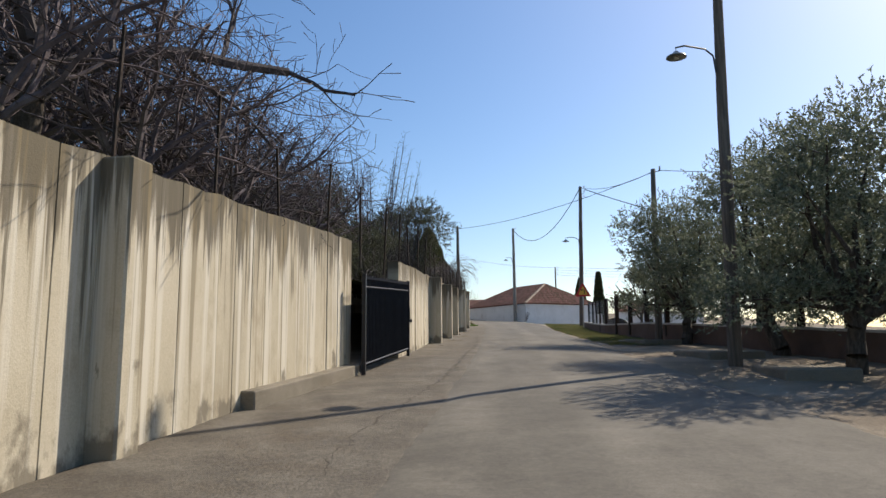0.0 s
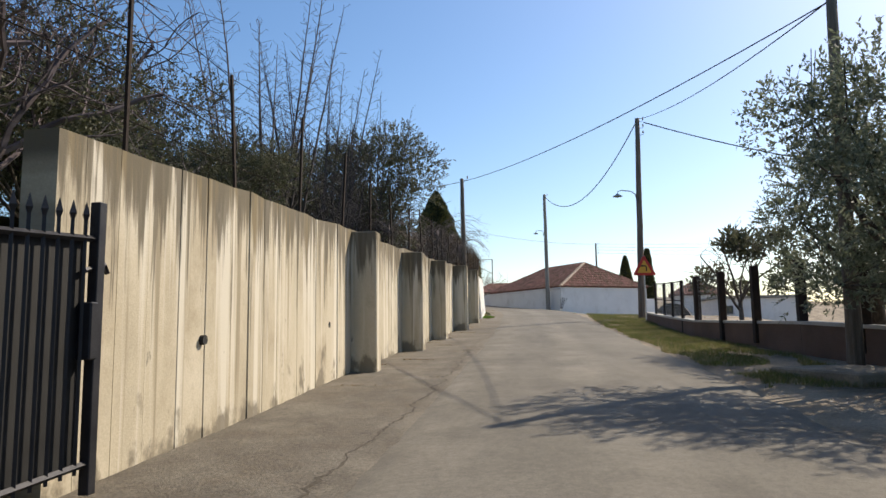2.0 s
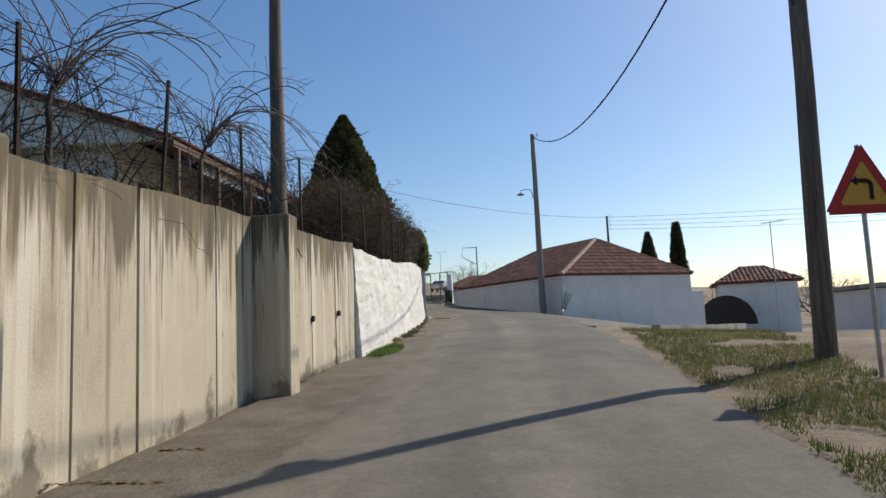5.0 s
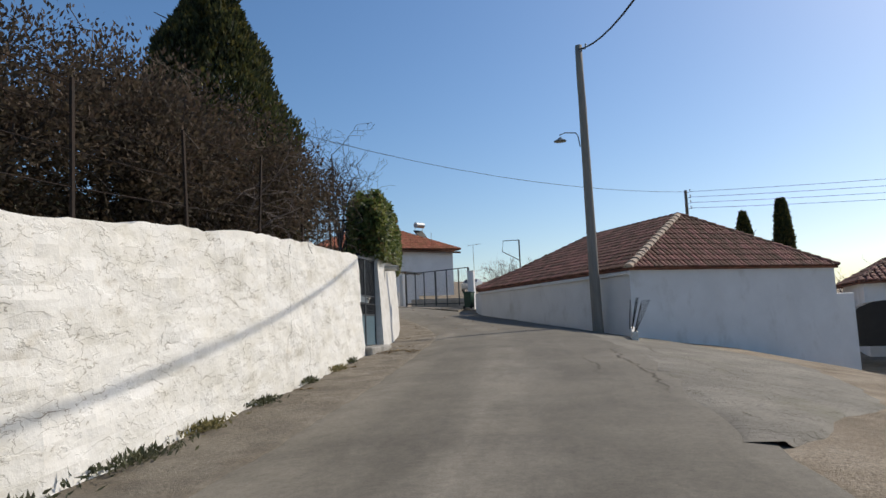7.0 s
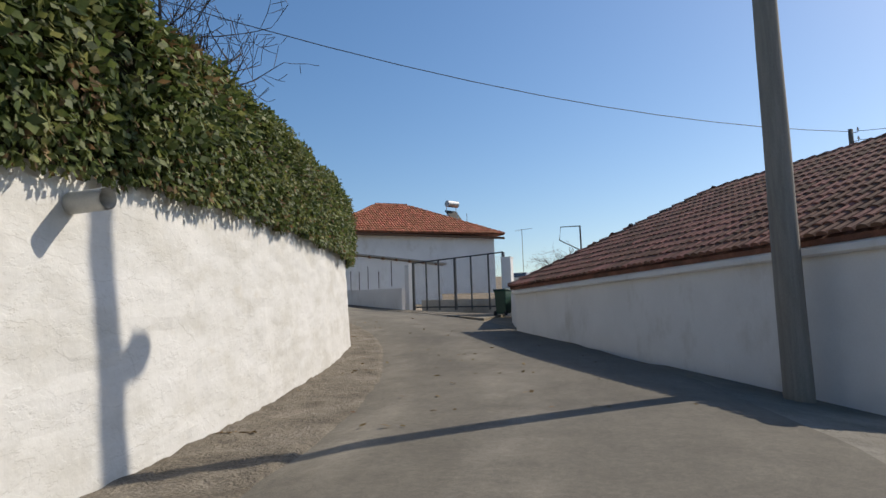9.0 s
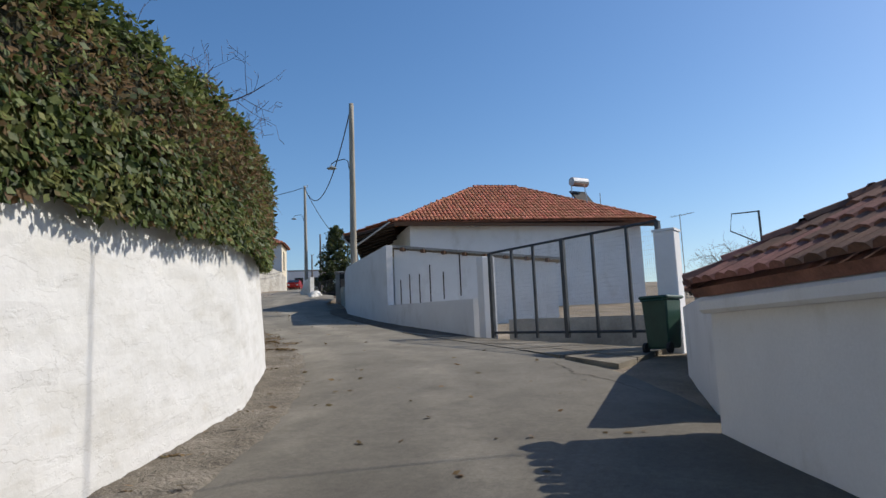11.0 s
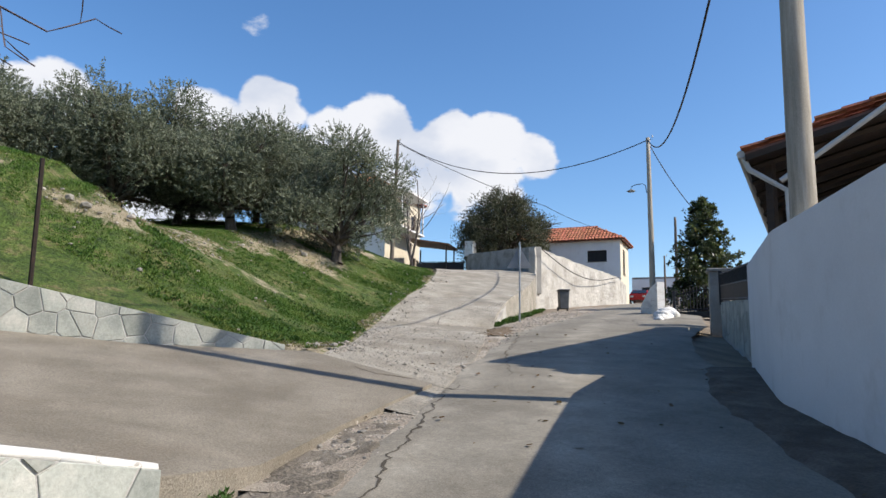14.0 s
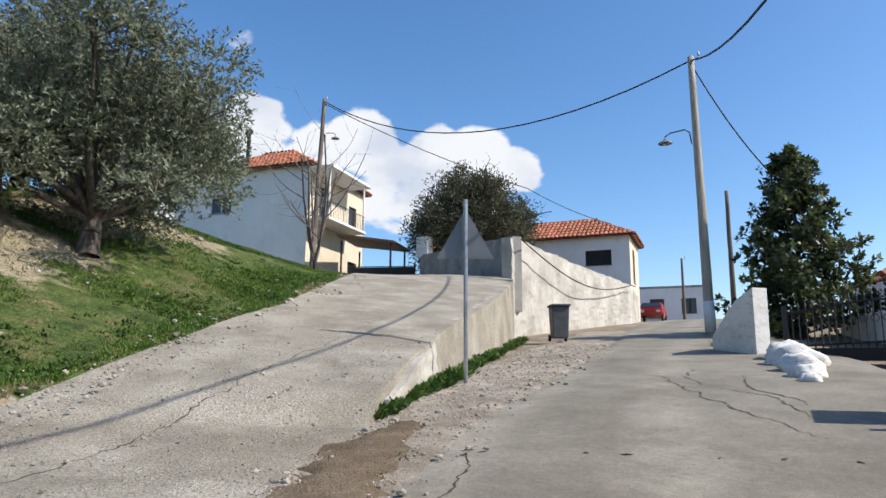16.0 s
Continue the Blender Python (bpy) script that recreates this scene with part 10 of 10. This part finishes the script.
PATCH = [Vector((-23.2, 109.75, 0)), Vector((-24.2, 110.75, 0)), Vector((-25.0, 111.45, 0)), Vector((-25.75, 112.45, 0))]
verge_top = tree_of(["road", "verge_gravel", "ramp", "ground"])


def patch_spot(rng):
    t = rng.random() * 2.999
    k = int(t)
    p = PATCH[k].lerp(PATCH[k + 1], t - k)
    o = rng.gauss(0, 0.17) * (1.3 - 0.3 * k)
    x, y = p.x + 0.70 * o + 0.12 * noise.noise(p * 2.0), p.y + 0.71 * o
    hit = verge_top.ray_cast(Vector((x, y, 12.0)), Vector((0, 0, -1)))
    return None if hit[0] is None else (x, y, hit[0].z + 0.01)


def build_patch():
    """A tongue of brown earth lying on the verge, ragged at its edges."""
    verts, faces = [], []
    n, cols = 60, 9
    for i in range(n + 1):
        t = 2.999 * i / n
        k = int(t)
        p = PATCH[k].lerp(PATCH[k + 1], t - k)
        w = (0.46 - 0.05 * k) * math.sin(math.pi * min(1.0, max(0.03, i / n))) ** 0.4 * (1 + 0.55 * noise.noise(p * 2.3) + 0.35 * noise.noise(p * 7.0))
        for c in range(cols):
            f = 2 * c / (cols - 1) - 1
            x, y = p.x + 0.70 * f * w, p.y + 0.71 * f * w
            hit = verge_top.ray_cast(Vector((x, y, 12.0)), Vector((0, 0, -1)))
            z = (hit[0].z if hit[0] is not None else 6.6) + 0.03 * (1 - abs(f) ** 3) - 0.004
            verts.append((x, y, z))
    faces = [(i * cols + c, i * cols + c + 1, (i + 1) * cols + c + 1, (i + 1) * cols + c) for i in range(n) for c in range(cols - 1)]
    tagged(mesh_object("earth_patch", verts, faces, M_PATCH, smooth=True), "tongue of brown earth washed onto the verge", "earth", kind="structure")


M_PATCH = material("washed_brown_earth", [(0.13, 0.092, 0.055), (0.18, 0.13, 0.08), (0.23, 0.175, 0.115)], scale=3, rough=1.0, bump=1.0, bump_scale=40, fine=0.45, bump_dist=0.03)
build_patch()
scatter_blades("dry_patch", "brown withered grass on the washed earth", M_DRYPATCH, 3600, 408, patch_spot, h=(0.015, 0.05), w=0.006, lean=1.6)
litter("road_leaves", "scattered dry leaves on the asphalt", 260, 412, lambda rng: (lambda k, u: (ROAD_NP[k][0] + ROAD_NRM[k][0] * u, ROAD_NP[k][1] + ROAD_NRM[k][1] * u, ROAD_NP[k][2] + 0.02))(rng.randrange(118, 165), rng.uniform(-2.2, 2.6)), size=(0.06, 0.14))


# pebbles along the ramp and at the gravel edge
def pebbles(name, label, count, seed, where, size=(0.02, 0.06)):
    rng = random.Random(seed)
    bm = bmesh.new()
    bmesh.ops.create_icosphere(bm, subdivisions=1, radius=1.0)
    base = [v.co.copy() for v in bm.verts]
    faces = [tuple(v.index for v in f.verts) for f in bm.faces]
    bm.free()
    s = Soup()
    for _ in range(count):
        p = where(rng)
        if p is None:
            continue
        r = rng.uniform(*size) * (1 + 1.5 * (rng.random() < 0.06))
        sx, sy, sz = r * rng.uniform(0.7, 1.2), r * rng.uniform(0.7, 1.2), r * rng.uniform(0.4, 0.8)
        k = len(s.v)
        a = rng.uniform(0, 6.28)
        ca, sa = math.cos(a), math.sin(a)
        for b in base:
            x, y, z = b.x * sx, b.y * sy, b.z * sz
            s.v.append(Vector((p[0] + x * ca - y * sa, p[1] + x * sa + y * ca, p[2] + z + sz * 0.4)))
        s.f.extend(tuple(k + i for i in f) for f in faces)
    ob = s.make(name, M_STONE_J)
    return tagged(ob, label, "stones", kind="stuff")


def ramp_edge(rng):
    i = rng.randrange(0, 6)
    p = Vector(RAMP_L[i]).lerp(Vector(RAMP_L[i + 1]), rng.random())
    o = rng.gauss(0.1, 0.35)
    return p.x + 0.67 * o, p.y + 0.74 * o, p.z + 0.02 + (0.0 if o > 0 else bank_z(p.x + 0.67 * o, p.y + 0.74 * o) - p.z)


def ramp_mid(rng):
    t = rng.random() * 3.2
    i = int(t)
    f = t - i
    a = Vector(RAMP_L[i]).lerp(Vector(RAMP_L[i + 1]), f)
    b = Vector(RAMP_R[i]).lerp(Vector(RAMP_R[i + 1]), f)
    q = a.lerp(b, rng.random())
    return q.x, q.y, q.z + 0.02


def verge_pebble(rng):
    k = rng.randrange(int(np.abs(ROAD_NP[:, 1] - 102).argmin()), int(np.abs(ROAD_NP[:, 1] - 124).argmin()))
    u = -1.35 - 1.9 * rng.random()
    x, y = ROAD_NP[k, 0] + ROAD_NRM[k, 0] * u + rng.uniform(-0.5, 0.5), ROAD_NP[k, 1] + ROAD_NRM[k, 1] * u + rng.uniform(-0.5, 0.5)
    return x, y, ground_z(x, y) - 0.01


pebbles("verge_stones", "pebbles strewn over the tan verge", 5000, 424, verge_pebble, size=(0.008, 0.022))
pebbles("edge_stones", "pale loose stones along the foot of the bank", 700, 421, ramp_edge, size=(0.012, 0.03))
pebbles("ramp_stones", "loose gravel on the broken ramp", 2600, 422, ramp_mid, size=(0.006, 0.014))
pebbles("bank_stones", "pale stones lying on the bank", 2600, 423, lambda rng: bank_spot(True)(rng), size=(0.015, 0.06))

# ---- far hills ----
def build_hills():
    verts, faces = [], []
    n = 90
    for i in range(n + 1):
        t = radians(-75 + 80 * i / n)
        h = 26 + 34 * abs(noise.fractal(Vector((i * 0.11, 3.3, 0)), 1.0, 2.0, 5)) + 20 * math.exp(-((i - 50) / 12) ** 2)
        for r, z in ((900, -30), (1100, h * 0.7), (1300, h * 1.25)):
            verts.append((-30 + math.sin(t) * r, 120 + math.cos(t) * r, z))
    for i in range(n):
        for j in range(2):
            k = i * 3 + j
            faces.append((k, k + 3, k + 4, k + 1))
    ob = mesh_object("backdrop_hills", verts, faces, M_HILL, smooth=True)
    tagged(ob, "wooded hills on the horizon, haze painted in as blue", "hill", kind="structure")


build_hills()

# weeds along the foot of the white wall
weeds, dry_weeds = Soup(), Soup()
for k, (wy, size) in enumerate(((53.4, 0.2), (55.0, 0.32), (56.6, 0.38), (58.0, 0.3), (59.6, 0.24), (61.6, 0.16), (63.3, 0.2), (64.6, 0.14))):
    rng = random.Random(900 + k)
    wz = ground_z(2.3, wy)
    hit = white_3.ray_cast(Vector((5.0, wy, wz + 0.12)), Vector((-1, 0, 0)), 6.0)
    if hit[0] is None:
        continue
    for _ in range(int(900 * size)):
        q = Vector((hit[0].x + abs(rng.gauss(0, size * 0.35)), wy + rng.gauss(0, size), wz + rng.uniform(-0.01, 0.05)))
        dd = (rand_dir(rng) * 0.7 + Vector((0.25, 0, 0.7))).normalized()
        (weeds if k % 3 else dry_weeds).leaf(q, dd, rand_dir(rng), rng.uniform(0.04, 0.11), rng.uniform(0.008, 0.018))
tagged(weeds.make("weeds", M_EVERGREEN, None), "low dark weeds at the foot of the white wall", "weeds", kind="stuff")
tagged(dry_weeds.make("dry_weeds", M_DRYGRASS, None), "low dry weeds at the foot of the white wall", "weeds", kind="stuff")
